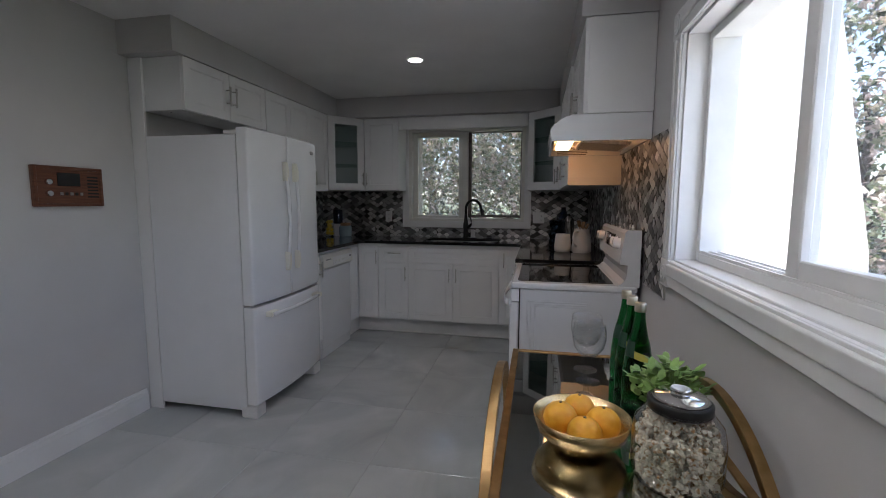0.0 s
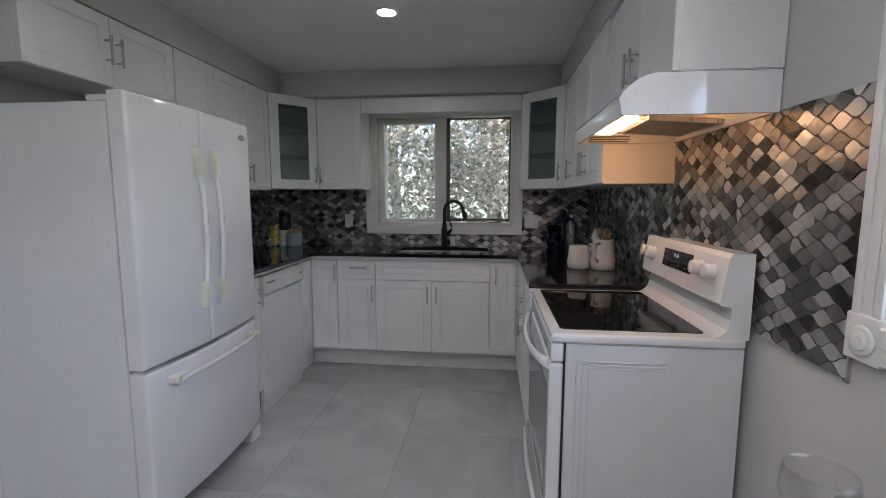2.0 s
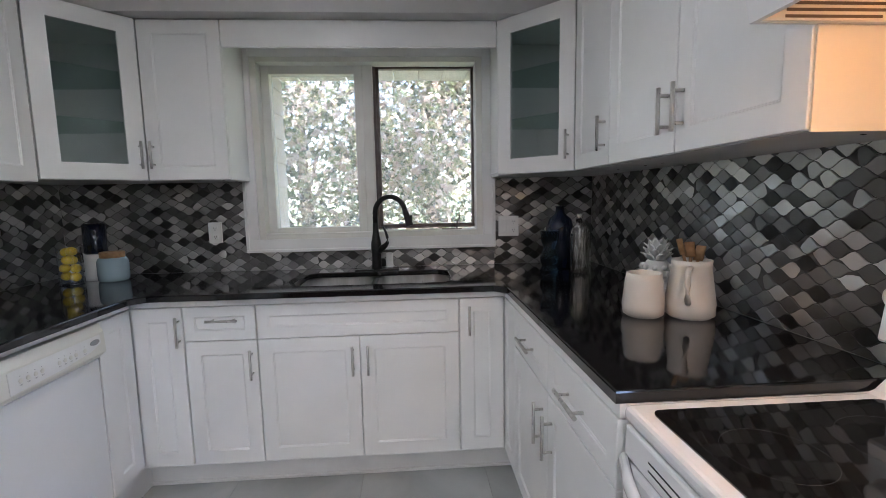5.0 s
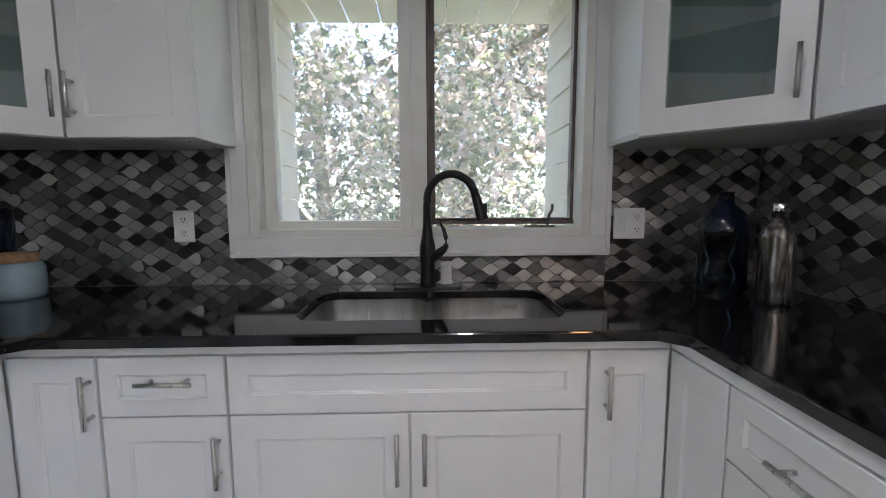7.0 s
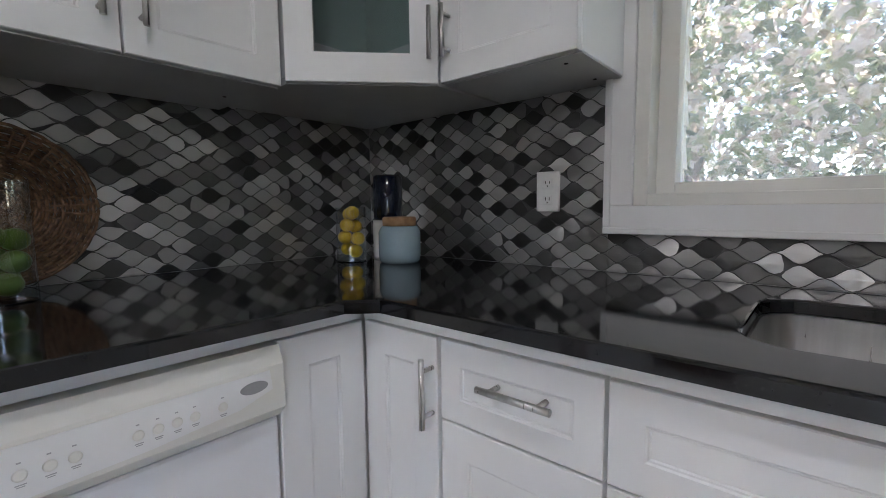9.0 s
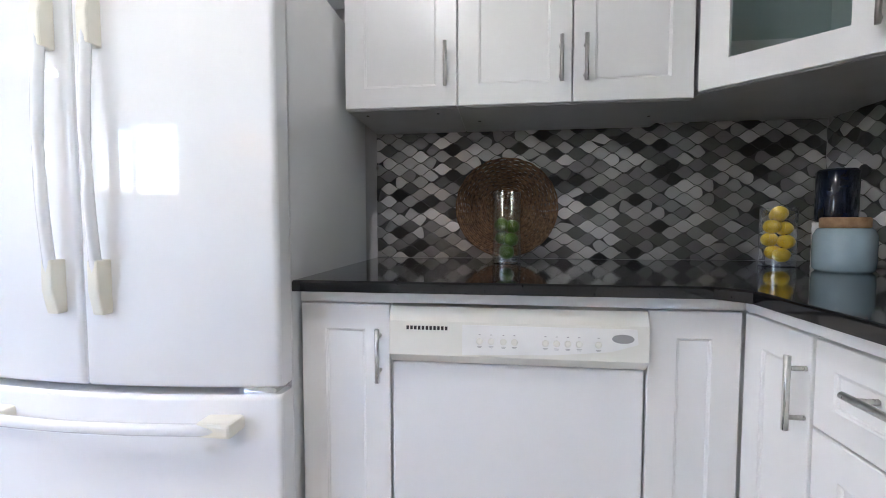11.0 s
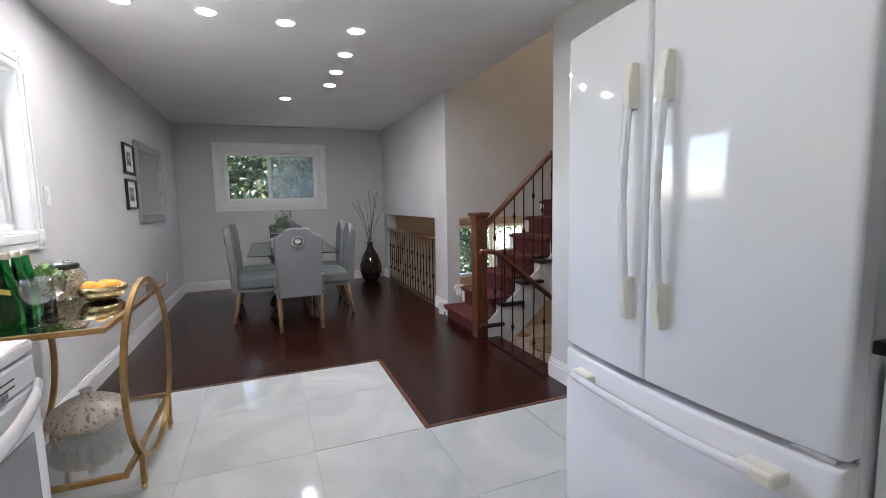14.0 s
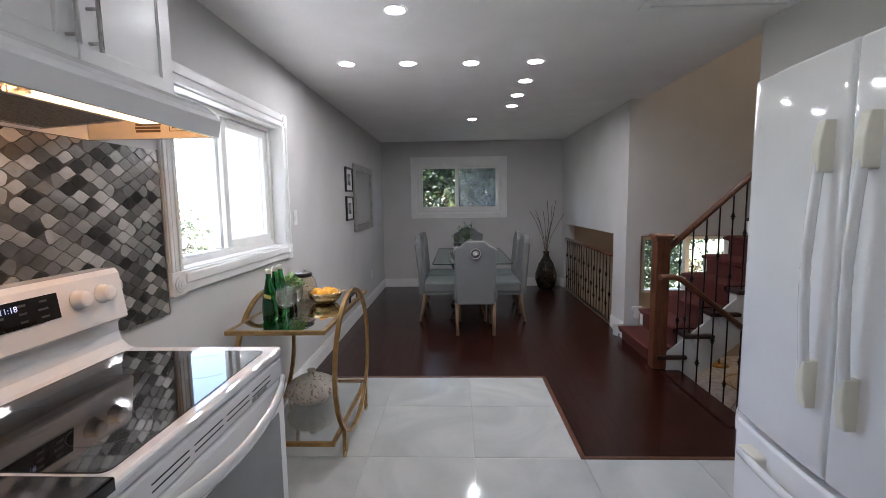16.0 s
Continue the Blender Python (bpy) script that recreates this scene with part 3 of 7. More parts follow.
def corner_cabinet(a, b, wall, side_label):
    """A corner cabinet with a glass door from a to b; wall: the corner of the room."""
    a, b = Vector(a), Vector(b)
    t = thing("corner_cabinet", (wall[0], wall[1], UZ0), side_label, "cabinet", "corner cabinets")
    n = (b - a).normalized()
    out = Vector((n.y, -n.x))
    a2, b2 = a - out * 0.02, b - out * 0.02
    wx, wy = wall
    sx = 0.003 if wx < 0 else -0.003
    poly = [(a2.x, a2.y), (b2.x, b2.y), (b2.x, wy - 0.003), (wx + sx, wy - 0.003), (wx + sx, a2.y)] if wx < 0 else [(a2.x, a2.y), (b2.x, b2.y), (wx + sx, b2.y), (wx + sx, wy - 0.003), (a2.x, wy - 0.003)]
    part("underside", prism(bmesh.new(), poly, UZ0, UZ0 + 0.018, "z"), M_UNDER, t, "underside with shade put in as grey")
    part("top_board", prism(bmesh.new(), poly, UZ1 - 0.018, UZ1, "z"), M_CAB, t)
    k = 0.016
    for i in range(1, len(poly)):
        p, q = Vector(poly[i]), Vector(poly[(i + 1) % len(poly)])
        if (p - q).length < 0.02:
            continue
        d = (q - p).normalized()
        inn = Vector((-d.y, d.x))
        part("side_board", prism(bmesh.new(), [tuple(p), tuple(q), tuple(q + inn * k), tuple(p + inn * k)], UZ0 + 0.018, UZ1 - 0.018, "z"), M_CAB, t)
    c = sum((Vector(p) for p in poly), Vector((0, 0))) / len(poly)
    inner = [tuple(c + (Vector(p) - c) * 0.9) for p in poly]
    for z in (UZ0 + 0.27, UZ0 + 0.50):
        part("glass_shelf", prism(bmesh.new(), inner, z, z + 0.008, "z"), M_SHELF, t, "clear glass shelf").visible_shadow = False
    w = (b - a).length
    ang = math.degrees(math.atan2(n.y, n.x))
    m = pose(a2.x, a2.y, UZ0, 0, 0, ang)
    d = door_at(t, m, w, UH, (w - 0.03, 0.12, "v"), glass=True, rail=0.075)
    part("pane", B(0.073, w - 0.073, -0.012, -0.008, 0.073, UH - 0.073, m=m), M_CGLASS, d, "clear glass pane").visible_shadow = False
    return t


corner_cabinet((UL, 6.585), (-1.789, UB), (XL, YB), "white corner cabinet with glass door and shelves")
corner_cabinet((-0.066, UB), (UR, 6.585), (XR, YB), "white corner cabinet with glass door beside the window")
# between corner and window
t = upper_box("white shaker wall cabinet beside the sink window", -1.789, -1.404, UB + 0.02, YB - 0.003, UZ0, UZ1)
door_at(t, pose(-1.789, UB + 0.02, UZ0), 0.385, UH, (0.035, 0.12, "v"))
# valance above the window
solo("valance", B(-1.403, -0.068, UB + 0.004, UB + 0.022, 2.113, UZ1, 0.002, 1), M_CAB, "white valance board between the wall cabinets", "valance")
# right run
for y1, y0, hx in ((6.58, 6.23, "n"), (6.23, 5.39, "pair")):
    t = upper_box("white shaker wall cabinet beside the hood", UR + 0.02, XR - 0.003, y0, y1, UZ0, UZ1)
    if hx == "n":
        w = y1 - y0
        door_at(t, pose(UR + 0.02, y1, UZ0, 0, 0, -90), w, UH, (w - 0.035, 0.12, "v"))
    else:
        w = (y1 - y0) / 2
        door_at(t, pose(UR + 0.02, y1, UZ0, 0, 0, -90), w, UH, (w - 0.035, 0.12, "v"))
        door_at(t, pose(UR + 0.02, y1 - w, UZ0, 0, 0, -90), w, UH, (0.035, 0.12, "v"))
        part("side_panel", B(UR + 0.004, XR - 0.003, y0 - 0.004, y0 - 0.0005, UZ0 - 0.003, UZ1 - 0.45), M_CREAM, t, "end panel tinted cream to carry the hood lamp glow")
# above the hood
HZ = 1.79
t = upper_box("white shaker cabinet above the range hood", 0.265, XR - 0.003, 4.632, 5.385, HZ + 0.004, UZ1)
for i in (0, 1):
    w = 0.3765
    door_at(t, pose(0.265, 5.385 - w * i, HZ + 0.004, 0, 0, -90), w, UZ1 - HZ - 0.004, (w - 0.035 if i == 0 else 0.035, 0.11, "v"), rail=0.055)

# ---------------------------------------------------------------- base cabinets
FB, FL, FR = 6.57, -1.75, -0.095
BZ0, BZ1, DZ = 0.173, 0.915, 0.757


def base_unit(label, x0, x1, y0, y1):
    t = thing("base_cabinet", ((x0 + x1) / 2, (y0 + y1) / 2, 0), label, "cabinet", "base cabinets")
    part("body", B(x0, x1, y0, y1, 0.16, CB - 0.002), M_CAB, t)
    return t


BH = BZ1 - BZ0
D = 0.02
# under the window, with fronts that look down the room
t = base_unit("white shaker corner base cabinet", XL + 0.01, -1.531, FB + D, YB - 0.003)
door_at(t, pose(-1.748, FB + D, BZ0), 0.214, BH, (0.200, 0.635, "v"), length=0.135)
t = base_unit("narrow white shaker base cabinet with drawer", -1.53, -1.216, FB + D, YB - 0.003)
door_at(t, pose(-1.53, FB + D, DZ), 0.313, BZ1 - DZ, (0.176, 0.096, "h"), "drawer_front", rail=0.045, length=0.135)
door_at(t, pose(-1.53, FB + D, BZ0), 0.313, DZ - BZ0, (0.288, 0.475, "v"), length=0.135)
t = base_unit("white shaker sink cabinet with two doors", -1.215, -0.306, FB + D, FB + D + 0.02)
door_at(t, pose(-1.215, FB + D, DZ), 0.908, BZ1 - DZ, None, "false_front", rail=0.05)
door_at(t, pose(-1.215, FB + D, BZ0), 0.454, DZ - BZ0, (0.422, 0.474, "v"), length=0.135)
door_at(t, pose(-0.761, FB + D, BZ0), 0.454, DZ - BZ0, (0.037, 0.474, "v"), length=0.135)
t = base_unit("white shaker corner base cabinet beside the sink", -0.305, XR - 0.003, FB + D, YB - 0.003)
door_at(t, pose(-0.304, FB + D, BZ0), 0.207, BH, (0.044, 0.64, "v"), length=0.135)
# left run
t = base_unit("narrow white shaker base cabinet beside the fridge", XL + 0.01, FL - D, 5.535, 5.766)
door_at(t, pose(FL - D, 5.535, BZ0, 0, 0, 90), 0.231, BH, (0.205, 0.62, "v"), length=0.13)
t = base_unit("white shaker corner filler cabinet", XL + 0.01, FL - D, 6.365, FB + D - 0.002)
door_at(t, pose(FL - D, 6.365, BZ0, 0, 0, 90), 0.204, BH, None)
# right run
t = base_unit("white shaker corner filler cabinet beside the range", FR + D, XR - 0.003, 6.35, FB + D - 0.002)
door_at(t, pose(FR + D, FB, BZ0, 0, 0, -90), 0.218, BH, None)
for y1, y0, hx in ((6.35, 5.90, 0.40), (5.90, 5.43, 0.045)):
    w = y1 - y0
    t = base_unit("white shaker base cabinet with drawer", FR + D, XR - 0.003, y0, y1)
    door_at(t, pose(FR + D, y1, DZ, 0, 0, -90), w, BZ1 - DZ, (w / 2, 0.08, "h"), "drawer_front", rail=0.045, length=0.16)
    door_at(t, pose(FR + D, y1, BZ0, 0, 0, -90), w, DZ - BZ0, (hx, 0.46, "v"), length=0.14)
# plinths
bm = bmesh.new()
box(bm, FL - 0.06, FR + 0.06, 6.71, 6.725, 0, 0.16)
box(bm, FL - 0.06, FR + 0.06, 6.698, 6.711, 0, 0.014, 0.004, 2)
box(bm, FL - 0.075, FL - 0.06, 5.535, 6.71, 0, 0.16)
box(bm, FR + 0.06, FR + 0.075, 5.43, 6.71, 0, 0.16)
solo("plinth", bm, M_TRIM, "white plinth under the base cabinets", "plinth", kind=S)
# white strip below the worktop
bm = bmesh.new()
box(bm, FL - 0.004, FR + 0.004, FB + 0.004, FB + 0.019, BZ1 + 0.002, CB - 0.001)
box(bm, FL - 0.019, FL - 0.004, 5.535, FB + 0.004, BZ1 + 0.002, CB - 0.001)
box(bm, FR + 0.004, FR + 0.019, 5.43, FB + 0.004, BZ1 + 0.002, CB - 0.001)
solo("worktop_strip", bm, M_CAB, "white strip between worktop and cabinets", "trim", kind=S)

# ---------------------------------------------------------------- worktop with the sink cut out
EL, ER, EB = -1.705, -0.10, 6.535
SX0, SX1, SY0, SY1 = -1.080, -0.325, 6.662, 7.030


def rounded(x0, x1, y0, y1, r, n=5):
    pts = []
    for cx, cy, a0 in ((x1 - r, y1 - r, 0), (x0 + r, y1 - r, 90), (x0 + r, y0 + r, 180), (x1 - r, y0 + r, 270)):
        for i in range(n + 1):
            a = radians(a0 + 90 * i / n)
            pts.append((cx + r * math.cos(a), cy + r * math.sin(a)))
    return pts


def worktop():
    t = thing("worktop", (-0.9, 6.9, CB), "polished black granite worktop in a U shape", "worktop")
    bm = bmesh.new()
    c = 0.05
    outer = [(XL + 0.003, 5.535), (EL, 5.535), (EL, EB - c), (EL + c, EB), (ER - c, EB), (ER, EB - c), (ER, 5.432), (XR - 0.003, 5.432), (XR - 0.003, YB - 0.003), (XL + 0.003, YB - 0.003)]
    inner = rounded(SX0, SX1, SY0, SY1, 0.07)
    for z in (CB, CT):
        vo = [bm.verts.new((x, y, z)) for x, y in outer]
        vi = [bm.verts.new((x, y, z)) for x, y in inner]
        es = [bm.edges.new((vo[i], vo[(i + 1) % len(vo)])) for i in range(len(vo))] + [bm.edges.new((vi[i], vi[(i + 1) % len(vi)])) for i in range(len(vi))]
        bmesh.ops.triangle_fill(bm, use_beauty=True, edges=es)
        if z == CB:
            lo = (vo, vi)
        else:
            hi = (vo, vi)
    for a, b in zip(lo, hi):
        for i in range(len(a)):
            j = (i + 1) % len(a)
            bm.faces.new((a[i], a[j], b[j], b[i]))
    bmesh.ops.recalc_face_normals(bm, faces=bm.faces[:])
    top = [e for e in bm.edges if all(abs(v.co.z - CT) < 1e-6 for v in e.verts) and len(e.link_faces) == 2 and any(abs(f.normal.z) < 0.5 for f in e.link_faces)]
    bmesh.ops.bevel(bm, geom=top, offset=0.005, segments=2, profile=0.5, affect="EDGES")
    part("slab", bm, M_STONE, t)
    return t


worktop()


def sink():
    t = thing("sink", ((SX0 + SX1) / 2, (SY0 + SY1) / 2, 0.76), "undermounted double-bowl brushed steel sink", "sink")
    mid = (SX0 + SX1) / 2 - 0.005
    for a, b in ((SX0 + 0.004, mid - 0.012), (mid + 0.012, SX1 - 0.004)):
        bm = bmesh.new()
        rings = []
        for ins, z, r in ((0.0, CB - 0.001, 0.07), (0.006, 0.80, 0.065), (0.03, 0.765, 0.05), (0.10, 0.76, 0.03)):
            rings.append([bm.verts.new((x, y, z)) for x, y in rounded(a + ins, b - ins, SY0 + 0.004 + ins, SY1 - 0.004 - ins, r)])
        for p, q in zip(rings, rings[1:]):
            for i in range(len(p)):
                f = bm.faces.new((p[i], p[(i + 1) % len(p)], q[(i + 1) % len(p)], q[i]))
                f.smooth = True
        bm.faces.new(rings[-1])
        ob = part("bowl", bm, M_SINK, t)
        part("drain", lathe(bmesh.new(), [(0.04, 0.0), (0.04, 0.003), (0.025, 0.003), (0.022, 0.001)], (a + b) / 2, (SY0 + SY1) / 2, 0.7605, 20), M_CHROME, ob, "round steel drain")
    part("divider", B(mid - 0.014, mid + 0.014, SY0 + 0.01, SY1 - 0.01, 0.80, CB - 0.006, 0.012, 3), M_SINK, t)
    return t


sink()


def faucet(x, y):
    t = thing("faucet", (x, y, CT), "matte black pull-down kitchen faucet", "faucet")
    part("base_plate", prism(bmesh.new(), rounded(x - 0.125, x + 0.125, y - 0.03, y + 0.03, 0.028), CT, CT + 0.006, "z"), M_BLACK, t)
    part("body", lathe(bmesh.new(), [(0.032, 0.0), (0.027, 0.02), (0.026, 0.08), (0.029, 0.12), (0.028, 0.145), (0.020, 0.185), (0.016, 0.22), (0.015, 0.26)], x, y, CT + 0.006, 24), M_BLACK, t)
    pts = [(x, y, CT + 0.25), (x, y, CT + 0.30)]
    R = 0.089
    dx, dy = 0.95, -0.31
    for i in range(0, 15):
        a = radians(180 - 12.0 * i)
        d = R + R * math.cos(a)
        pts.append((x + dx * d, y + dy * d, CT + 0.315 + R * 1.05 * math.sin(a)))
    part("spout", tube(bmesh.new(), pts, 0.0145, 16), M_BLACK, t)
    e, p = Vector(pts[-1]), Vector(pts[-2])
    w = (e - p).normalized()
    bm = bmesh.new()
    tube(bm, [e - w * 0.004, e + w * 0.02, e + w * 0.022, e + w * 0.085, e + w * 0.09], 0.0165, 16)
    for v in bm.verts:
        k = (v.co - e).dot(w)
        ax = e + w * k
        v.co = ax + (v.co - ax) * (0.92 + 4.2 * max(0, k))
    part("spray_head", bm, M_BLACK, t)
    part("spray_button", B(-0.006, 0.006, -0.004, 0.004, -0.02, 0.02, 0.003, 1, m=Matrix.Translation(e + w * 0.05 + Vector((0.019, -0.005, 0.0)))), M_BLACK, t)
    lx = [(0.012, 0.105, 0.019), (0.035, 0.125, 0.018), (0.055, 0.142, 0.014), (0.066, 0.158, 0.010), (0.066, 0.185, 0.008), (0.058, 0.215, 0.0065), (0.044, 0.243, 0.005)]
    bm = tube(bmesh.new(), [(x + u, y - 0.6 * u, CT + h) for u, h, r in lx], 1.0, 12)
    bm.verts.ensure_lookup_table()
    for i, (u, h, r) in enumerate(lx):
        c = Vector((x + u, y - 0.6 * u, CT + h))
        for v in bm.verts[12 * i:12 * i + 12]:
            v.co = c + (v.co - c) * r
    part("lever", bm, M_BLACK, t)
    return t


faucet(-0.716, 7.088)
bm = bmesh.new()
box(bm, -0.668, -0.626, 7.128, 7.152, CT, CT + 0.09, 0.008, 2)
solo("soap_dispenser", bm, M_WHITEPL, "small clear-white dispenser behind the sink", "dispenser")

# ---------------------------------------------------------------- windows
def frame_bm(bm, axis, p0, p1, u0, u1, z0, z1, w, bottom=None, top=None, bevel=0.002):
    bt, tp = bottom or w, top or w
    for a, b, c, d in ((u0, u0 + w, z0, z1), (u1 - w, u1, z0, z1), (u0 + w, u1 - w, z0, z0 + bt), (u0 + w, u1 - w, z1 - tp, z1)):
        if axis == "x":
            box(bm, p0, p1, a, b, c, d, bevel, 1)
        else:
            box(bm, a, b, p0, p1, c, d, bevel, 1)
    return bm


def pane(axis, p, u0, u1, z0, z1, parent, material=None, name="pane"):
    bm = B(p, p + 0.004, u0, u1, z0, z1) if axis == "x" else B(u0, u1, p, p + 0.004, z0, z1)
    ob = part(name, bm, material or M_PANE, parent)
    ob.visible_shadow = False
    return ob


# sink window: mitred casing, fixed light and dark casement
w = thing("window_1", (-0.737, YB, 1.085), "white cased kitchen window with a fixed pane and brown casement", "window", kind=S)
bm = bmesh.new()
y0, y1 = YB - 0.04, YB - 0.001
box(bm, -1.444, -1.374, y0, y1, 1.155, 2.20, 0.003, 1)
box(bm, -0.100, -0.030, y0, y1, 1.155, 2.20, 0.003, 1)
prism(bm, [(-1.444, 1.085), (-0.030, 1.085), (-0.100, 1.155), (-1.374, 1.155)], y0, y1, "y")
prism(bm, [(-1.444, 1.155), (-1.444, 1.085), (-1.374, 1.155)], y0, y1, "y")
prism(bm, [(-0.030, 1.085), (-0.030, 1.155), (-0.100, 1.155)], y0, y1, "y")
box(bm, -1.374, -0.100, y0, y1, 2.15, 2.20, 0.003, 1)
for a in ((-1.447, -1.429, 1.099, 2.20), (-0.045, -0.027, 1.099, 2.20), (-1.447, -0.027, 1.082, 1.099)):
    box(bm, a[0], a[1], y0 - 0.005, y0 + 0.004, a[2], a[3], 0.002, 1)
part("casing", bm, M_TRIM, w, "white mitred casing")
bm = bmesh.new()
frame_bm(bm, "y", YB - 0.03, YB + 0.14, -1.374, -0.100, 1.155, 2.16, 0.035, 0.03)
part("window_frame", bm, M_CREAMFR, w)
bm = bmesh.new()
frame_bm(bm, "y", 7.225, 7.30, -1.339, -0.775, 1.182, 2.125, 0.046, 0.032)
sash = part("fixed_sash", bm, M_CREAMFR, w)
pane("y", 7.27, -1.296, -0.82, 1.212, 2.082, sash, M_VEILED)
part("mullion", B(-0.776, -0.716, 7.215, 7.31, 1.182, 2.13, 0.003, 1), M_CREAMFR, w)
bm = bmesh.new()
frame_bm(bm, "y", 7.245, 7.30, -0.716, -0.116, 1.196, 2.148, 0.014)
part("casement_edge", bm, M_BROWNFR, w, "dark brown casement edge")
bm = bmesh.new()
frame_bm(bm, "y", 7.255, 7.295, -0.702, -0.130, 1.21, 2.134, 0.018, 0.010)
sash = part("casement_sash", bm, M_BROWNFR, w, "brown casement sash")
pane("y", 7.27, -0.686, -0.146, 1.218, 2.118, sash, M_VEILED)
bm = bmesh.new()
box(bm, -0.335, -0.215, 7.215, 7.245, 1.183, 1.192, 0.003, 1)
tube(bm, [(-0.245, 7.225, 1.192), (-0.24, 7.22, 1.235), (-0.232, 7.21, 1.25), (-0.232, 7.205, 1.275)], 0.006, 8)
part("crank", bm, M_BROWNFR, w, "bronze window crank")

# side window: moulded casing with corner rosettes, sliding sashes
w = thing("window_2", (XR, 3.57, 1.03), "white moulded sliding window over the bar cart", "window", kind=S)
cy0, cy1, cz0, cz1, cw = 2.875, 4.278, 1.045, 2.078, 0.090


def moulding_v(bm, ya, yb, z0, z1):
    m = (ya + yb) / 2
    box(bm, XR - 0.016, XR - 0.001, ya, yb, z0, z1, 0.002, 1)
    for k, d in ((-0.33, 0.024), (0.0, 0.020), (0.33, 0.024)):
        c = m + k * (yb - ya)
        box(bm, XR - d, XR - 0.0155, c - 0.011, c + 0.011, z0, z1, 0.004, 2)


def moulding_h(bm, za, zb, ya, yb):
    m = (za + zb) / 2
    box(bm, XR - 0.016, XR - 0.001, ya, yb, za, zb, 0.002, 1)
    for c, d, h in ((m - 0.27 * (zb - za), 0.024, 0.020), (m + 0.16 * (zb - za), 0.032, 0.024), (m + 0.43 * (zb - za), 0.022, 0.006)):
        box(bm, XR - d, XR - 0.0155, ya, yb, c - h, c + h, min(0.012, h * 0.8), 4)


for ya, yb in ((cy0, cy0 + cw), (cy1 - cw, cy1)):
    bm = bmesh.new()
    moulding_v(bm, ya, yb, cz0 + cw + 0.012, cz1 - cw)
    part("casing", bm, M_TRIM, w)
for za, zb in ((cz0, cz0 + cw + 0.01), (cz1 - cw, cz1)):
    bm = bmesh.new()
    moulding_h(bm, za, zb, cy0 + cw, cy1 - cw)
    part("casing", bm, M_TRIM, w)
for ya in (cy0 - 0.004, cy1 - cw - 0.004):
    for za in (cz0 - 0.004, cz1 - cw - 0.004):
        s = cw + 0.008
        bm = B(XR - 0.026, XR - 0.001, ya, ya + s, za, za + s + (0.01 if za < 1.5 else 0), 0.003, 1)
        for r, d in ((0.036, 0.031), (0.024, 0.034), (0.010, 0.036)):
            c = lathe(bmesh.new(), [(r, 0.0), (r, 0.005), (r * 0.8, 0.006)], 0, 0, 0, 20)
            c.transform(Matrix.Translation((XR - d + 0.006, ya + s / 2, za + s / 2)) @ pose(0, 0, 0, 0, -90, 0))
            me = bpy.data.meshes.new("tmp")
            c.to_mesh(me)
            bm.from_mesh(me)
            bpy.data.meshes.remove(me)
            c.free()
        part("rosette", bm, M_TRIM, w, "square corner block with a round rosette")
bm = bmesh.new()
frame_bm(bm, "x", XR - 0.002, XR + 0.17, W1[0] - 0.006, W1[1] + 0.006, W1[2] - 0.006, W1[3] + 0.006, 0.018)
part("window_frame", bm, M_TRIM, w, "white window lining")
bm = bmesh.new()
frame_bm(bm, "x", XR + 0.07, XR + 0.165, W1[0] + 0.012, W1[1] - 0.012, W1[2] + 0.012, W1[3] - 0.012, 0.03)
for k in range(3):
    box(bm, XR + 0.075 + 0.03 * k, XR + 0.081 + 0.03 * k, W1[0] + 0.042, W1[1] - 0.042, W1[2] + 0.042, W1[2] + 0.052)
part("track", bm, M_WHITEPL, w, "white sliding track")
ymid = 3.60
bm = bmesh.new()
frame_bm(bm, "x", XR + 0.085, XR + 0.110, W1[0] + 0.042, ymid - 0.005, W1[2] + 0.040, W1[3] - 0.042, 0.055, bevel=0.004)
s1 = part("inner_sash", bm, M_WHITEPL, w)
pane("x", XR + 0.097, W1[0] + 0.09, ymid - 0.055, W1[2] + 0.09, W1[3] - 0.09, s1, M_HAZY)
bm = bmesh.new()
frame_bm(bm, "x", XR + 0.118, XR + 0.143, W1[0] + 0.042, ymid + 0.012, W1[2] + 0.046, W1[3] - 0.042, 0.045, bevel=0.004)
s2 = part("outer_sash", bm, M_WHITEPL, w)
pane("x", XR + 0.130, W1[0] + 0.085, ymid - 0.030, W1[2] + 0.088, W1[3] - 0.084, s2, M_HAZY)

# dining window
w = thing("window_3", (-0.73, YF, 1.17), "small white sliding window above the dining table", "window", kind=S)
for a in ((-1.526, -1.44, 1.166, 2.183), (-0.02, 0.082, 1.166, 2.183)):
    part("casing", B(a[0], a[1], YF + 0.001, YF + 0.018, a[2], a[3], 0.004, 1), M_TRIM, w)
part("casing", B(-1.44, -0.02, YF + 0.001, YF + 0.018, 2.089, 2.183, 0.004, 1), M_TRIM, w)
part("casing", B(-1.44, -0.02, YF + 0.001, YF + 0.018, 1.166, 1.262, 0.004, 1), M_TRIM, w)
part("window_sill", B(-1.45, -0.01, YF + 0.018, YF + 0.034, 1.225, 1.25, 0.004, 1), M_TRIM, w)
bm = bmesh.new()
frame_bm(bm, "y", YF - 0.13, YF + 0.002, -1.44, -0.02, 1.262, 2.089, 0.05)
part("window_frame", bm, M_WHITEPL, w)
bm = bmesh.new()
frame_bm(bm, "y", YF - 0.07, YF - 0.045, -0.72, -0.07, 1.312, 2.039, 0.045)
s1 = part("sash", bm, M_WHITEPL, w)
pane("y", YF - 0.06, -0.675, -0.115, 1.357, 1.994, s1)
bm = bmesh.new()
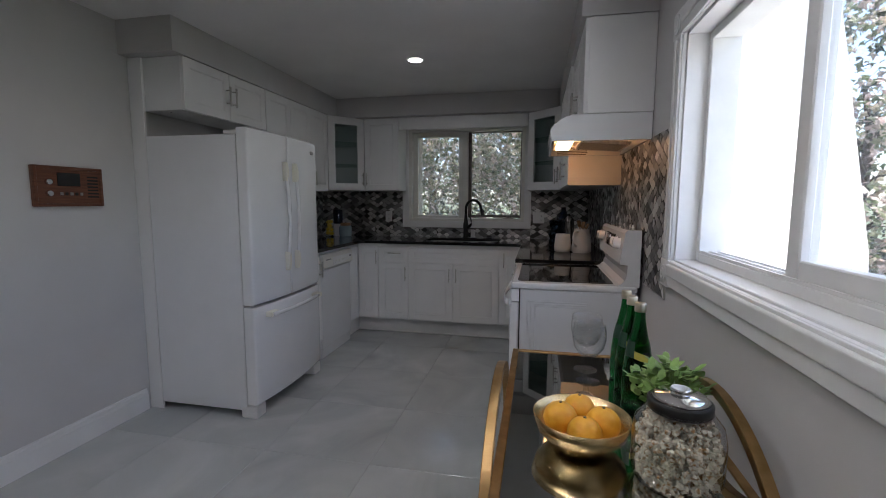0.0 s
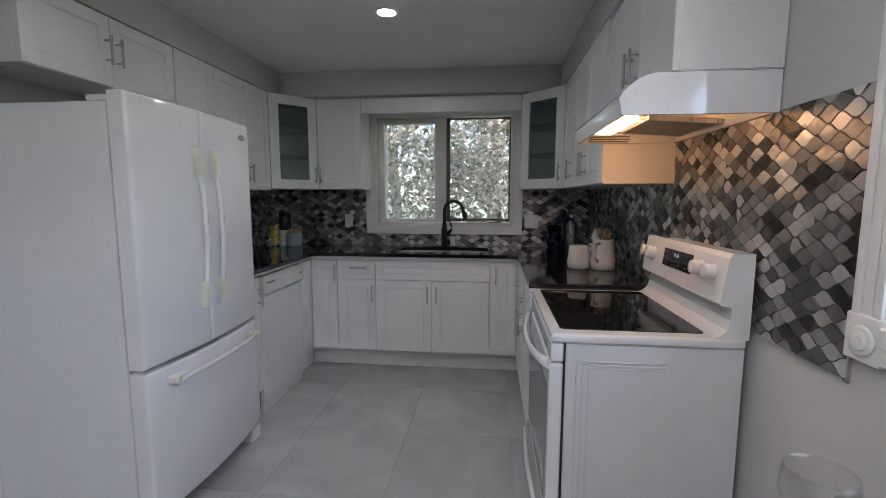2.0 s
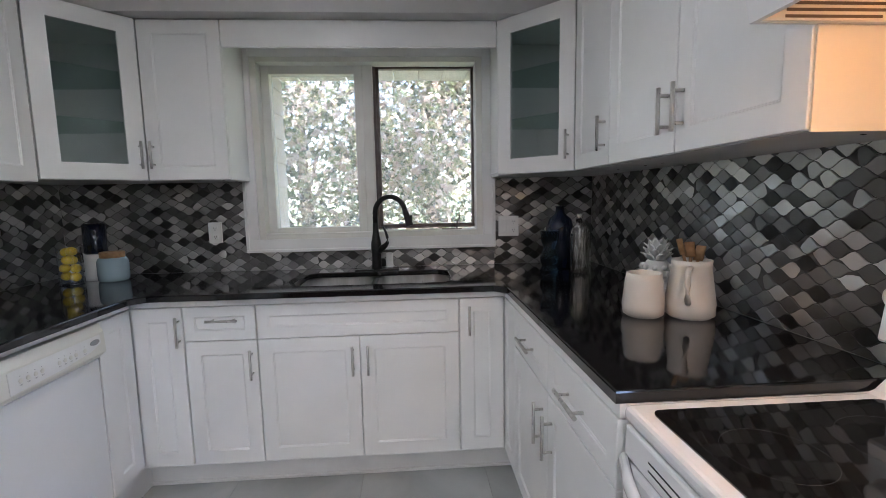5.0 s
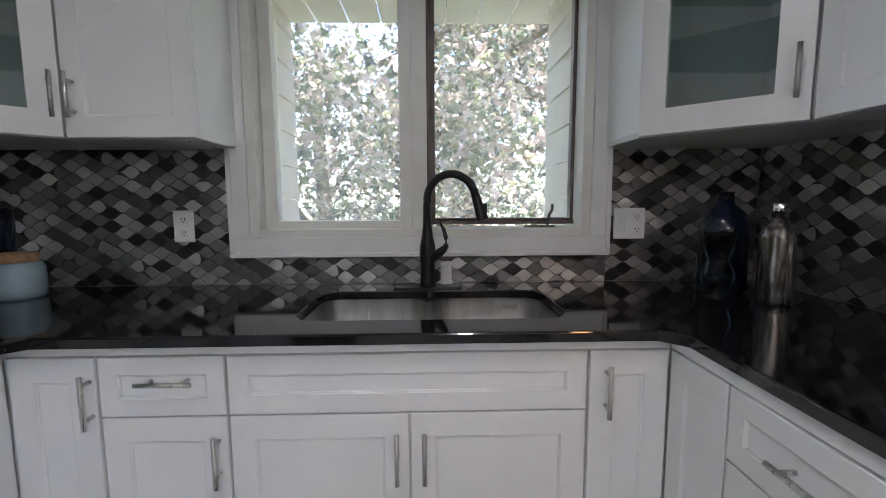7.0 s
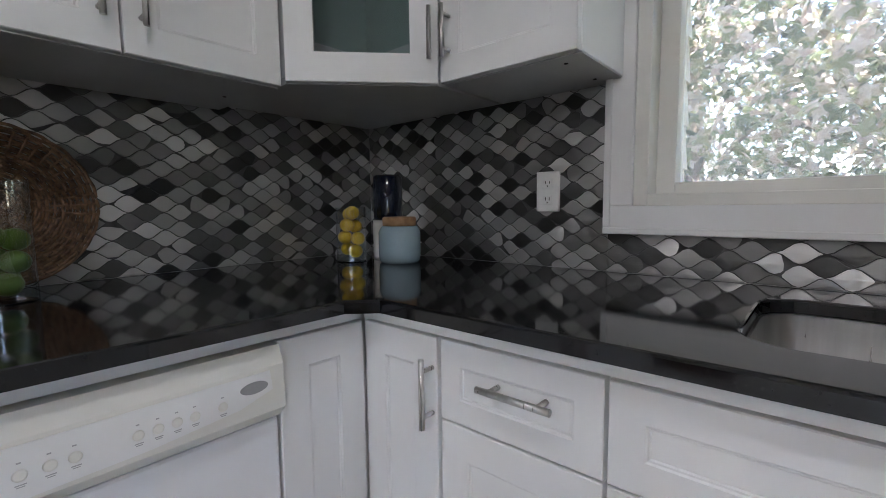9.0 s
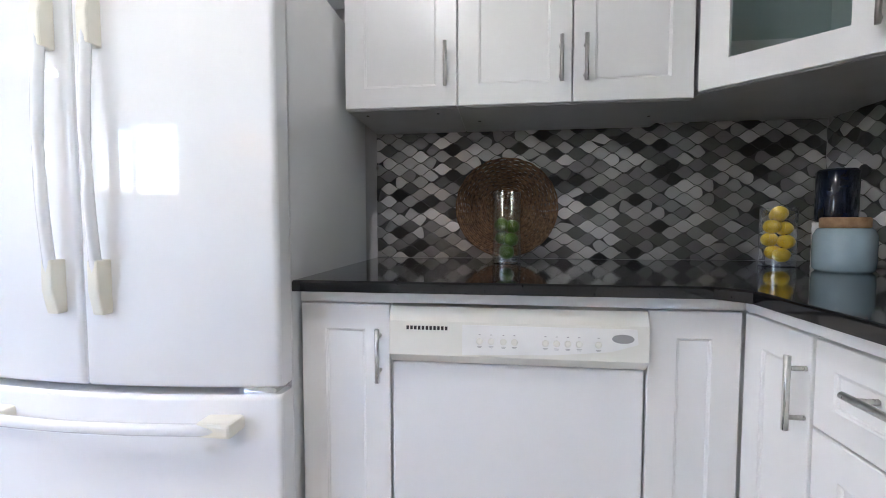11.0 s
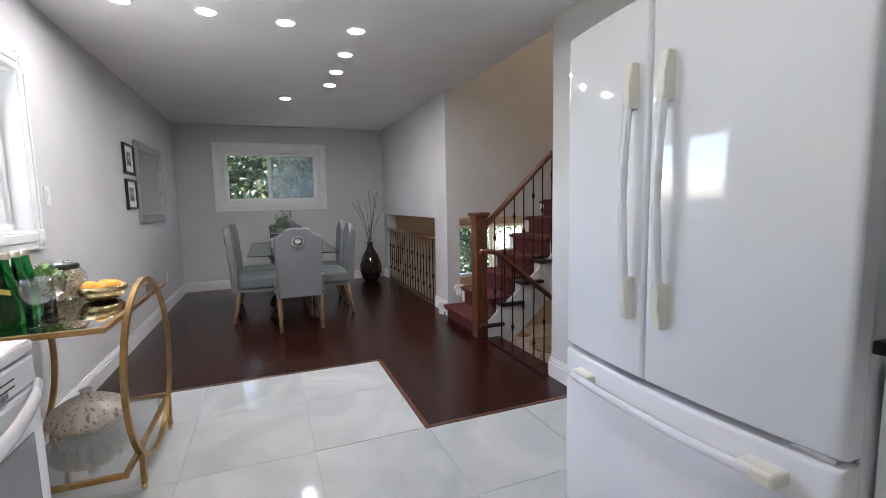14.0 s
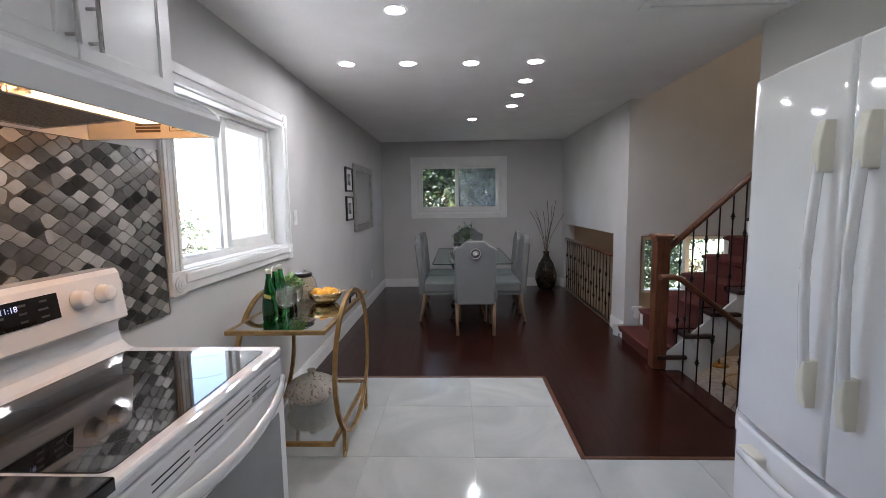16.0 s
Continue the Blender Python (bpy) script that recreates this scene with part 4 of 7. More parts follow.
frame_bm(bm, "y", YF - 0.10, YF - 0.075, -1.39, -0.66, 1.312, 2.039, 0.045)
s2 = part("sash", bm, M_WHITEPL, w)
pane("y", YF - 0.09, -1.345, -0.70, 1.357, 1.994, s2)
pane("y", YF - 0.115, -1.36, -0.70, 1.345, 2.005, w, M_SCREEN, "screen")

# lower room window
w = thing("window_4", (-4.5, YF, -0.15), "white framed window of the lower room", "window", kind=S)
bm = bmesh.new()
frame_bm(bm, "y", YF - 0.13, YF + 0.02, -5.25, -3.78, -0.14, 0.81, 0.05)
box(bm, -4.56, -4.50, YF - 0.10, YF + 0.01, -0.09, 0.76)
part("window_frame", bm, M_WHITEPL, w)
pane("y", YF - 0.06, -5.2, -3.83, -0.09, 0.76, w)

# ---------------------------------------------------------------- outdoors
g = bmesh.new()
bmesh.ops.create_grid(g, x_segments=8, y_segments=8, size=400)
g.transform(Matrix.Translation((0, 0, -1.4)))
solo("ground", g, M_GRASS, "green lawn round the house", "lawn", kind=S)

# Unseen pale slab, added to bounce sunlight through the side window to the ceiling.
solo("pavement", B(0.727, 4.2, -3.0, 8.2, -0.35, -0.2), M_BOUNCE, "unseen pale slab added to bounce sunlight indoors", "pavement", kind=S)

# siding porch outside the sink window
def clapboards(name, side, label):
    t = thing(name, (side, 7.66, 0.6), label, "siding", kind=S)
    z = 0.62
    while z < 2.24:
        top = min(z + 0.168, 2.243)
        tilt = 0.012
        s = 1 if side < -0.7 else -1
        bm = prism(bmesh.new(), [(side - s * 0.03, z), (side + s * tilt, z), (side, top), (side - s * 0.03, top)], 7.336, 8.0, "y")
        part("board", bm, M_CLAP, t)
        z += 0.17
    return t


clapboards("siding_left", -1.445, "white vinyl siding beside the sink window")
clapboards("siding_right", -0.052, "white vinyl siding past the sink window")
t = thing("porch_soffit", (-0.75, 7.66, 2.243), "white vinyl soffit outside the sink window", "soffit", kind=S)
x = -1.475
while x < -0.03:
    part("board", B(x, x + 0.168, 7.336, 8.02, 2.243, 2.26, 0.006, 1), M_SIDING, t)
    x += 0.172

# wing walls and eave outside the side window
t = thing("wing_wall", (0.95, 4.3, 0), "white painted wing wall outside the side window", "wall", kind=S)
part("board", prism(bmesh.new(), [(XR + 0.161, -1.4), (1.45, -1.4), (1.22, 1.2), (1.02, 2.30), (XR + 0.161, 2.30)], 4.23, 4.33, "y"), M_SIDING, t)
t = thing("wing_wall", (0.95, 2.8, 0), "white painted wing wall beyond the side window", "wall", kind=S)
part("board", prism(bmesh.new(), [(XR + 0.161, -1.4), (1.05, -1.4), (1.05, 2.30), (XR + 0.161, 2.30)], 2.78, 2.86, "y"), M_SIDING, t)
solo("eave", B(XR + 0.161, 1.20, YF, YB, 2.30, 2.40), M_SIDING, "white eave above the side window", "eave", kind=S)
# Two unseen eaves, added to stop sun patches on the floors inside.
solo("dining_sun_blocker", B(-2.6, XR + 0.7, YF - 0.65, YF - 0.151, 2.25, 2.34), M_SIDING, "unseen eave added to keep sun off the dining floor", "eave", kind=S)
solo("lower_sun_blocker", B(-6.3, -2.6, YF - 0.65, YF - 0.151, 1.0, 1.1), M_SIDING, "unseen eave added to keep sun off the lower floor", "eave", kind=S)
solo("roof", B(-6.4, 1.3, YF - 0.3, YB + 0.9, 5.02, 5.12), M_SIDING, "flat cover that closes the house above", "roof", kind=S)
solo("upper_outer_wall", B(XL, XR + 0.16, YF - 0.15, YB + 0.15, H + 0.13, 2.62), M_SIDING, "closed loft above the ceiling", "wall", kind=S)


LOBES = ((-0.10, 0, 0.05), (-0.45, 0, -0.05), (-0.22, -0.22, 0.0), (-0.12, -0.50, -0.10), (0.12, -0.20, 0.03), (0.62, 0, -0.12), (0.12, 0.20, 0.03), (-0.12, 0.50, -0.10), (-0.22, 0.22, 0.0))


def tree(loc, height, crown_r, leaves, seed, material, label, low=0.4, size=0.10, name="tree"):
    rnd = random.Random(seed)
    t = thing(name, loc, label, "tree", "garden trees")
    x, y, z = loc
    bm = bmesh.new()
    pts = [(x + 0.1 * math.sin(i), y + 0.08 * math.cos(1.7 * i), z + height * 0.75 * i / 6) for i in range(7)]
    tube(bm, pts, 0.12, 10)
    for v in bm.verts:
        k = (v.co.z - z) / (height * 0.75)
        c = Vector((x, y, v.co.z))
        v.co = c + (v.co - c) * (1.3 - 0.9 * k)
    for i in range(9):
        a, h = rnd.uniform(0, 6.28), rnd.uniform(0.25, 0.7) * height
        L = crown_r * rnd.uniform(0.6, 0.95)
        tube(bm, [(x, y, z + h), (x + L * 0.5 * math.cos(a), y + L * 0.5 * math.sin(a), z + h + L * 0.35), (x + L * math.cos(a), y + L * math.sin(a), z + h + L * 0.6)], 0.03, 6)
    part("trunk", bm, M_BARK, t)
    verts, faces = [], []
    clumps = []
    for i in range(46):
        a, u = rnd.uniform(0, 6.28), rnd.uniform(-1, 1)
        r = crown_r * (0.45 + 0.55 * rnd.random() ** 0.5)
        h = z + height * (low + (1 - low) * (0.5 + 0.5 * u))
        s = math.sqrt(max(0.12, 1 - u * u))
        clumps.append((x + r * s * math.cos(a), y + r * s * math.sin(a), h, rnd.uniform(0.35, 0.75) * crown_r * 0.5))
    for i in range(leaves):
        c = clumps[rnd.randrange(len(clumps))]
        d = Vector((rnd.gauss(0, 1), rnd.gauss(0, 1), rnd.gauss(0, 0.8))) * c[3] * 0.6
        p = Vector(c[:3]) + d
        q = Euler((rnd.uniform(-1.2, 1.2), rnd.uniform(-1.2, 1.2), rnd.uniform(0, 6.28))).to_matrix()
        L = size * rnd.uniform(0.6, 1.4)
        k = len(verts)
        for lx, ly, lz in LOBES:
            verts.append(p + q @ Vector((lx * L, ly * L, lz * L)))
        for i in range(1, len(LOBES)):
            faces.append((k, k + i, k + 1 + i % (len(LOBES) - 1)))
    me = bpy.data.meshes.new("crown")
    inv = Matrix.Translation(loc).inverted()
    me.from_pydata([inv @ v for v in verts], [], faces)
    me.materials.append(material)
    ob = new("crown", me)
    ob.parent = t
    return t


GZ = -1.4
tree((-1.9, 10.6, GZ), 6.0, 2.0, 20000, 1, M_TREELEAF, "leafy garden tree with green and reddish leaves", 0.12, 0.080)
tree((-0.2, 10.9, GZ), 6.0, 2.0, 20000, 2, M_TREELEAF, "leafy garden tree with sunlit reddish leaves", 0.12, 0.080)
tree((1.4, 11.4, GZ), 6.0, 2.0, 12000, 3, M_TREELEAF, "leafy garden tree beyond the porch", 0.12)
tree((-3.6, 11.2, GZ), 6.0, 2.0, 6000, 4, M_TREELEAF, "leafy garden tree beyond the siding", 0.12)
tree((4.3, 9.3, GZ), 5.2, 1.6, 14000, 5, M_TREELEAF, "green garden tree outside the side window", 0.12)
tree((6.0, 8.2, GZ), 4.6, 1.8, 9000, 6, M_TREELEAF, "reddish garden shrub outside the side window", 0.12)
tree((5.0, -1.6, GZ), 2.9, 1.2, 7000, 7, M_TREELEAF, "green garden tree beyond the side window", 0.12)
tree((-0.4, -5.6, GZ), 6.4, 2.5, 26000, 8, M_HEDGELEAF, "leafy tree outside the dining window", 0.12, 0.15)
tree((-2.6, -6.2, GZ), 6.2, 2.4, 24000, 9, M_HEDGELEAF, "leafy tree near the dining window", 0.12, 0.15)
tree((-4.6, -5.2, GZ), 3.4, 1.6, 6000, 10, M_HEDGELEAF, "bushy green tree outside the lower room", 0.10)
tree((-6.4, -6.0, GZ), 4.0, 1.7, 5000, 11, M_HEDGELEAF, "bushy green tree past the lower room", 0.10)

# ---------------------------------------------------------------- refrigerator
FX = -1.641


def bowed(bm, y0, y1, z0, z1, back, front, bow, ym, half, n=26, r=0.012):
    """A door whose face bows gently towards the room, with softened edges."""
    rows = []
    ease = [0.0, r * 0.12, r * 0.35, r * 0.65]
    ys = [y0 + e for e in ease] + [y0 + r + (y1 - y0 - 2 * r) * i / n for i in range(n + 1)] + [y1 - e for e in ease[::-1]]
    zs = [z0, z0 + r * 0.4, z0 + r, z1 - r, z1 - r * 0.4, z1]
    off = [r * 0.8, r * 0.25, 0, 0, r * 0.25, r * 0.8]
    for z, o in zip(zs, off):
        row = []
        for y in ys:
            e = min(y - y0, y1 - y)
            edge = 0 if e > r else r * (1 - math.sqrt(max(0, 1 - (1 - e / r) ** 2)))
            x = front + bow * (1 - ((y - ym) / half) ** 2) - o - edge
            row.append(bm.verts.new((x, y, z)))
        row = [bm.verts.new((back, y0, z))] + row + [bm.verts.new((back, y1, z))]
        rows.append(row)
    k = len(rows[0])
    for a, b in zip(rows, rows[1:]):
        for i in range(k):
            f = bm.faces.new((a[i], a[(i + 1) % k], b[(i + 1) % k], b[i]))
            f.smooth = 1 <= i < k - 3
    bm.faces.new(rows[0][::-1])
    bm.faces.new(rows[-1])
    bmesh.ops.recalc_face_normals(bm, faces=bm.faces[:])
    return bm


def handle_end(fx, hy, za, zb):
    """A wedge-shaped end of a door handle, thickest where it takes the bar."""
    up = za > 1.2
    tip, root = (zb, za) if up else (za, zb)
    bm = prism(bmesh.new(), [(fx - 0.010, root), (fx + 0.036, root), (fx + 0.037, root + (tip - root) * 0.55), (fx + 0.026, tip), (fx - 0.010, tip)], hy - 0.0135, hy + 0.0135, "y")
    bmesh.ops.bevel(bm, geom=bm.edges[:], offset=0.004, segments=2, profile=0.5, affect="EDGES")
    return bm


def fridge():
    y0, y1 = 4.688, 5.532
    ym = 5.07
    t = thing("refrigerator", (-2.0, ym, 0), "white French-door refrigerator with bottom freezer", "refrigerator")
    part("cabinet_body", B(-2.345, -1.716, y0 + 0.006, y1 - 0.006, 0.05, 1.765, 0.006, 2), M_FSIDE, t, "textured white steel cabinet")
    part("gasket", B(-1.716, -1.703, y0 + 0.02, y1 - 0.02, 0.10, 1.755), M_GASKET, t)
    half = 0.462
    for a, b, hy in ((y0, ym - 0.003, ym - 0.051), (ym + 0.003, y1, ym + 0.066)):
        d = part("door", bowed(bmesh.new(), a, b, 0.732, 1.80, -1.703, FX - 0.004, 0.040, ym, half), M_APPL, t)
        fx = FX + 0.034
        pts = [(fx + 0.020 + 0.019 * math.sin(math.pi * k / 14), hy, 1.575 - 0.62 * k / 14) for k in range(15)]
        part("handle", tube(bmesh.new(), pts, 0.012, 12, squash=(0.012, 0.012)), M_APPL, d)
        for za, zb in ((1.50, 1.625), (0.905, 1.03)):
            bm = handle_end(fx, hy, za, zb)
            part("handle_end", bm, M_IVORY, d, "yellowed ivory plastic handle end")
    bm = bmesh.new()
    lathe(bm, [(0.028, 0.0), (0.028, 0.003), (0.022, 0.005)], 0, 0, 0, 24)
    bm.transform(Matrix.Translation((FX + 0.012, 5.435, 1.725)) @ pose(0, 0, 0, 0, 90, 0) @ Matrix.Diagonal((0.5, 1, 1, 1)))
    part("badge", bm, M_GREYPRINT, t, "small oval grey badge")
    d = part("freezer_drawer", bowed(bmesh.new(), y0, y1, 0.095, 0.715, -1.703, FX - 0.004, 0.040, ym, half), M_APPL, t)
    pts = [(FX + 0.034 + 0.046 * (1 - ((yy - ym) / half) ** 2), yy, 0.655) for yy in (4.80, 4.87, 4.94, 5.01, ym, 5.14, 5.21, 5.28, 5.36, 5.42)]
    part("handle", tube(bmesh.new(), pts, 0.014, 12, squash=(0.011, 0.014)), M_APPL, d)
    for ya in (4.785, 5.365):
        part("handle_end", B(FX - 0.002, FX + 0.066, ya, ya + 0.085, 0.638, 0.672, 0.008, 2), M_IVORY, d, "yellowed ivory plastic handle end")
    for ya in (y0 + 0.005, y1 - 0.105):
        part("foot", B(-1.76, FX - 0.005, ya, ya + 0.10, 0.0, 0.085, 0.012, 2), M_WHITEPL, t)
        part("hinge_cover", B(-1.80, -1.675, ya + 0.005, ya + 0.06, 1.766, 1.79 if ya < 5 else 1.79, 0.006, 2), M_WHITEPL, t)
        part("centre_hinge", B(-1.75, FX - 0.012, ya + 0.01, ya + 0.09, 0.717, 0.730), M_CHROME, t, "bare steel hinge plate")
    part("grille", B(-1.78, -1.745, y0 + 0.105, y1 - 0.105, 0.02, 0.09), M_DARKGAP, t)
    return t


fridge()


# ---------------------------------------------------------------- electric range
def kitchen_range():
    y0, y1, x0, x1, zt = 4.668, 5.425, -0.085, 0.54, 0.950
    t = thing("kitchen_range", (0.22, (y0 + y1) / 2, 0), "white free-standing electric range with glass cooktop", "range")
    part("body", B(x0 + 0.050, x1, y0 + 0.002, y1 - 0.002, 0.02, zt - 0.035, 0.004, 1), M_RSIDE, t, "steel side panels greyed to imitate shade")
    bm = bmesh.new()
    for k in range(3):
        box(bm, 0.0 + 0.02 * k, 0.30, y0 - 0.001, y0 + 0.003, 0.85 - 0.012 * k, 0.855 - 0.012 * k, 0.001, 1)
        box(bm, 0.0 + 0.02 * k, 0.006 + 0.02 * k, y0 - 0.001, y0 + 0.003, 0.30, 0.855 - 0.012 * k, 0.001, 1)
    part("pressed_ribs", bm, M_RSIDE, t)
    # cooktop: rim with glass let in
    part("cooktop_rim", B(x0, x1, y0 - 0.008, y1 + 0.004, zt - 0.034, zt, 0.012, 3), M_APPL, t)
    part("glass_top", prism(bmesh.new(), rounded(x0 + 0.035, 0.435, y0 + 0.05, y1 - 0.035, 0.02), zt - 0.004, zt + 0.003, "z"), M_BGLASS, t, "glossy black glass cooktop")
    for cx, cy, r in ((0.07, 4.86, 0.10), (0.07, 5.23, 0.078), (0.31, 4.86, 0.078), (0.31, 5.23, 0.10)):
        bm = bmesh.new()
        tube(bm, [(cx + r * math.cos(a * 0.1309), cy + r * math.sin(a * 0.1309), zt + 0.0028) for a in range(48)], 0.0006, 4, closed=True)
        part("burner_ring", bm, M_DARKPRINT, t, "thin grey burner ring")
    # backguard
    prof = [(0.425, zt - 0.004), (0.455, zt + 0.006), (0.478, zt + 0.028), (0.488, zt + 0.06), (0.488, 1.056), (0.455, 1.060), (0.450, 1.066), (0.470, 1.216), (0.482, 1.232), (0.548, 1.232), (0.548, zt - 0.004)]
    bg = part("backguard", prism(bmesh.new(), prof, y0, y1, "y"), M_APPL, t)
    slope = math.degrees(math.atan2(0.020, 0.150))
    m = Matrix.Translation((0.4600, (y0 + y1) / 2, 1.141)) @ pose(0, 0, 0, 0, slope, 0)

    def on_panel(dy, dz):
        return m @ Matrix.Translation((-0.001, dy, dz))
    part("display", B(-0.003, 0.002, -0.135, 0.135, -0.037, 0.037, m=on_panel(0.004, 0.018)), M_BGLASS, bg, "black touch display")
    bm = bmesh.new()
    rnd = random.Random(4)
    for i in range(4):
        for j in range(3):
            if i == 1 and j == 2:
                continue
            box(bm, -0.0036, -0.003, -0.016, 0.016 - rnd.uniform(0, 0.012), -0.003, 0.003, m=on_panel(0.105 - 0.062 * i, 0.040 - 0.022 * j))
    part("touch_marks", bm, M_DARKPRINT, bg)["kind"] = "stuff"
    cu = bpy.data.curves.new("clock", "FONT")
    cu.body, cu.size, cu.extrude, cu.align_x, cu.align_y = "11:18", 0.022, 0.0004, "CENTER", "CENTER"
    tmp = bpy.data.objects.new("clock", cu)
    me = bpy.data.meshes.new_from_object(tmp)
    bm = bmesh.new()
    bm.from_mesh(me)
    bm.transform(on_panel(0.012, 0.034) @ Matrix.Translation((-0.0036, 0, 0)) @ Matrix(((0, 0, -1, 0), (-1, 0, 0, 0), (0, 1, 0, 0), (0, 0, 0, 1))))
    part("clock_digits", bm, M_DIGIT, bg, "glowing blue clock digits")
    bpy.data.objects.remove(tmp)
    for dy in (-0.290, -0.200, 0.262, 0.335):
        bm = lathe(bmesh.new(), [(0.031, 0.0), (0.031, 0.003), (0.027, 0.005), (0.0255, 0.030), (0.023, 0.034), (0.010, 0.0355)], 0, 0, 0, 28)
        bm.transform(on_panel(dy, 0.018) @ pose(0, 0, 0, 0, -90, 0))
        part("knob", bm, M_APPL, bg, "round white control knob")
    # front
    d = part("oven_door", B(x0 - 0.004, x0 + 0.044, y0 + 0.004, y1 - 0.004, 0.27, 0.84, 0.010, 2), M_APPL, t)
    part("oven_window", B(x0 - 0.0075, x0 - 0.003, y0 + 0.06, y1 - 0.06, 0.30, 0.74, 0.001, 1), M_OVENGLASS, d, "grey glass oven window")
    pts = [(x0 - 0.004 - 0.050 * math.sin(math.pi * k / 12) ** 0.7, y0 + 0.012 + (y1 - y0 - 0.024) * k / 12, 0.836 - 0.030 * math.sin(math.pi * k / 12)) for k in range(13)]
    part("handle", tube(bmesh.new(), pts, 0.014, 12, squash=(0.011, 0.020)), M_APPL, d)
    part("front_rail", B(x0, x0 + 0.044, y0 + 0.004, y1 - 0.004, 0.846, 0.913, 0.006, 2), M_APPL, t)
    for z in (0.868, 0.884):
        for q in range(4):
            ya = y0 + 0.10 + 0.145 * q
            part("vent_slot", B(x0 - 0.001, x0 + 0.002, ya, ya + 0.125, z, z + 0.0032), M_DARKGAP, t)
    bm = bmesh.new()
    rnd = random.Random(3)
    yy = 4.80
    while yy < 4.90:
        wd = rnd.choice((0.002, 0.003, 0.005))
        box(bm, x0 - 0.0018, x0 - 0.0009, yy, yy + wd, 0.853, 0.866)
        yy += wd + rnd.choice((0.002, 0.004))
    part("sticker", bm, M_GREYPRINT, t, "barcode sticker strips")
    dr = part("storage_drawer", B(x0 - 0.002, x0 + 0.044, y0 + 0.004, y1 - 0.004, 0.05, 0.262, 0.010, 2), M_APPL, t)
    pts = [(x0 - 0.002, y0 + 0.02, 0.245), (x0 - 0.03, y0 + 0.1, 0.235), (x0 - 0.04, (y0 + y1) / 2, 0.23), (x0 - 0.03, y1 - 0.1, 0.235), (x0 - 0.002, y1 - 0.02, 0.245)]
    part("handle", tube(bmesh.new(), pts, 0.010, 10), M_APPL, dr)
    for xx in (0.0, 0.46):
        for yy in (y0 + 0.05, y1 - 0.05):
            part("foot", lathe(bmesh.new(), [(0.018, 0.0), (0.018, 0.022)], xx, yy, 0.0, 12), M_DARKGAP, t)
    # Near-black filler that stands for the shade between door and body.
    part("shade_strip", B(x0 + 0.0442, x0 + 0.0498, y0 + 0.0045, y1 - 0.0045, 0.05, 0.912), M_DARKGAP, t, "dark strip in place of shade behind the oven door")
    return t


kitchen_range()


def frame_z(m, x0, x1, y0, y1, z0, z1, w):
    """A flat rectangular rim that lies in its own x-y plane."""
    bm = bmesh.new()
    for a in ((x0, x1, y0, y0 + w), (x0, x1, y1 - w, y1), (x0, x0 + w, y0 + w, y1 - w), (x1 - w, x1, y0 + w, y1 - w)):
        box(bm, *a, z0, z1, 0.002, 1, m=m)
    return bm


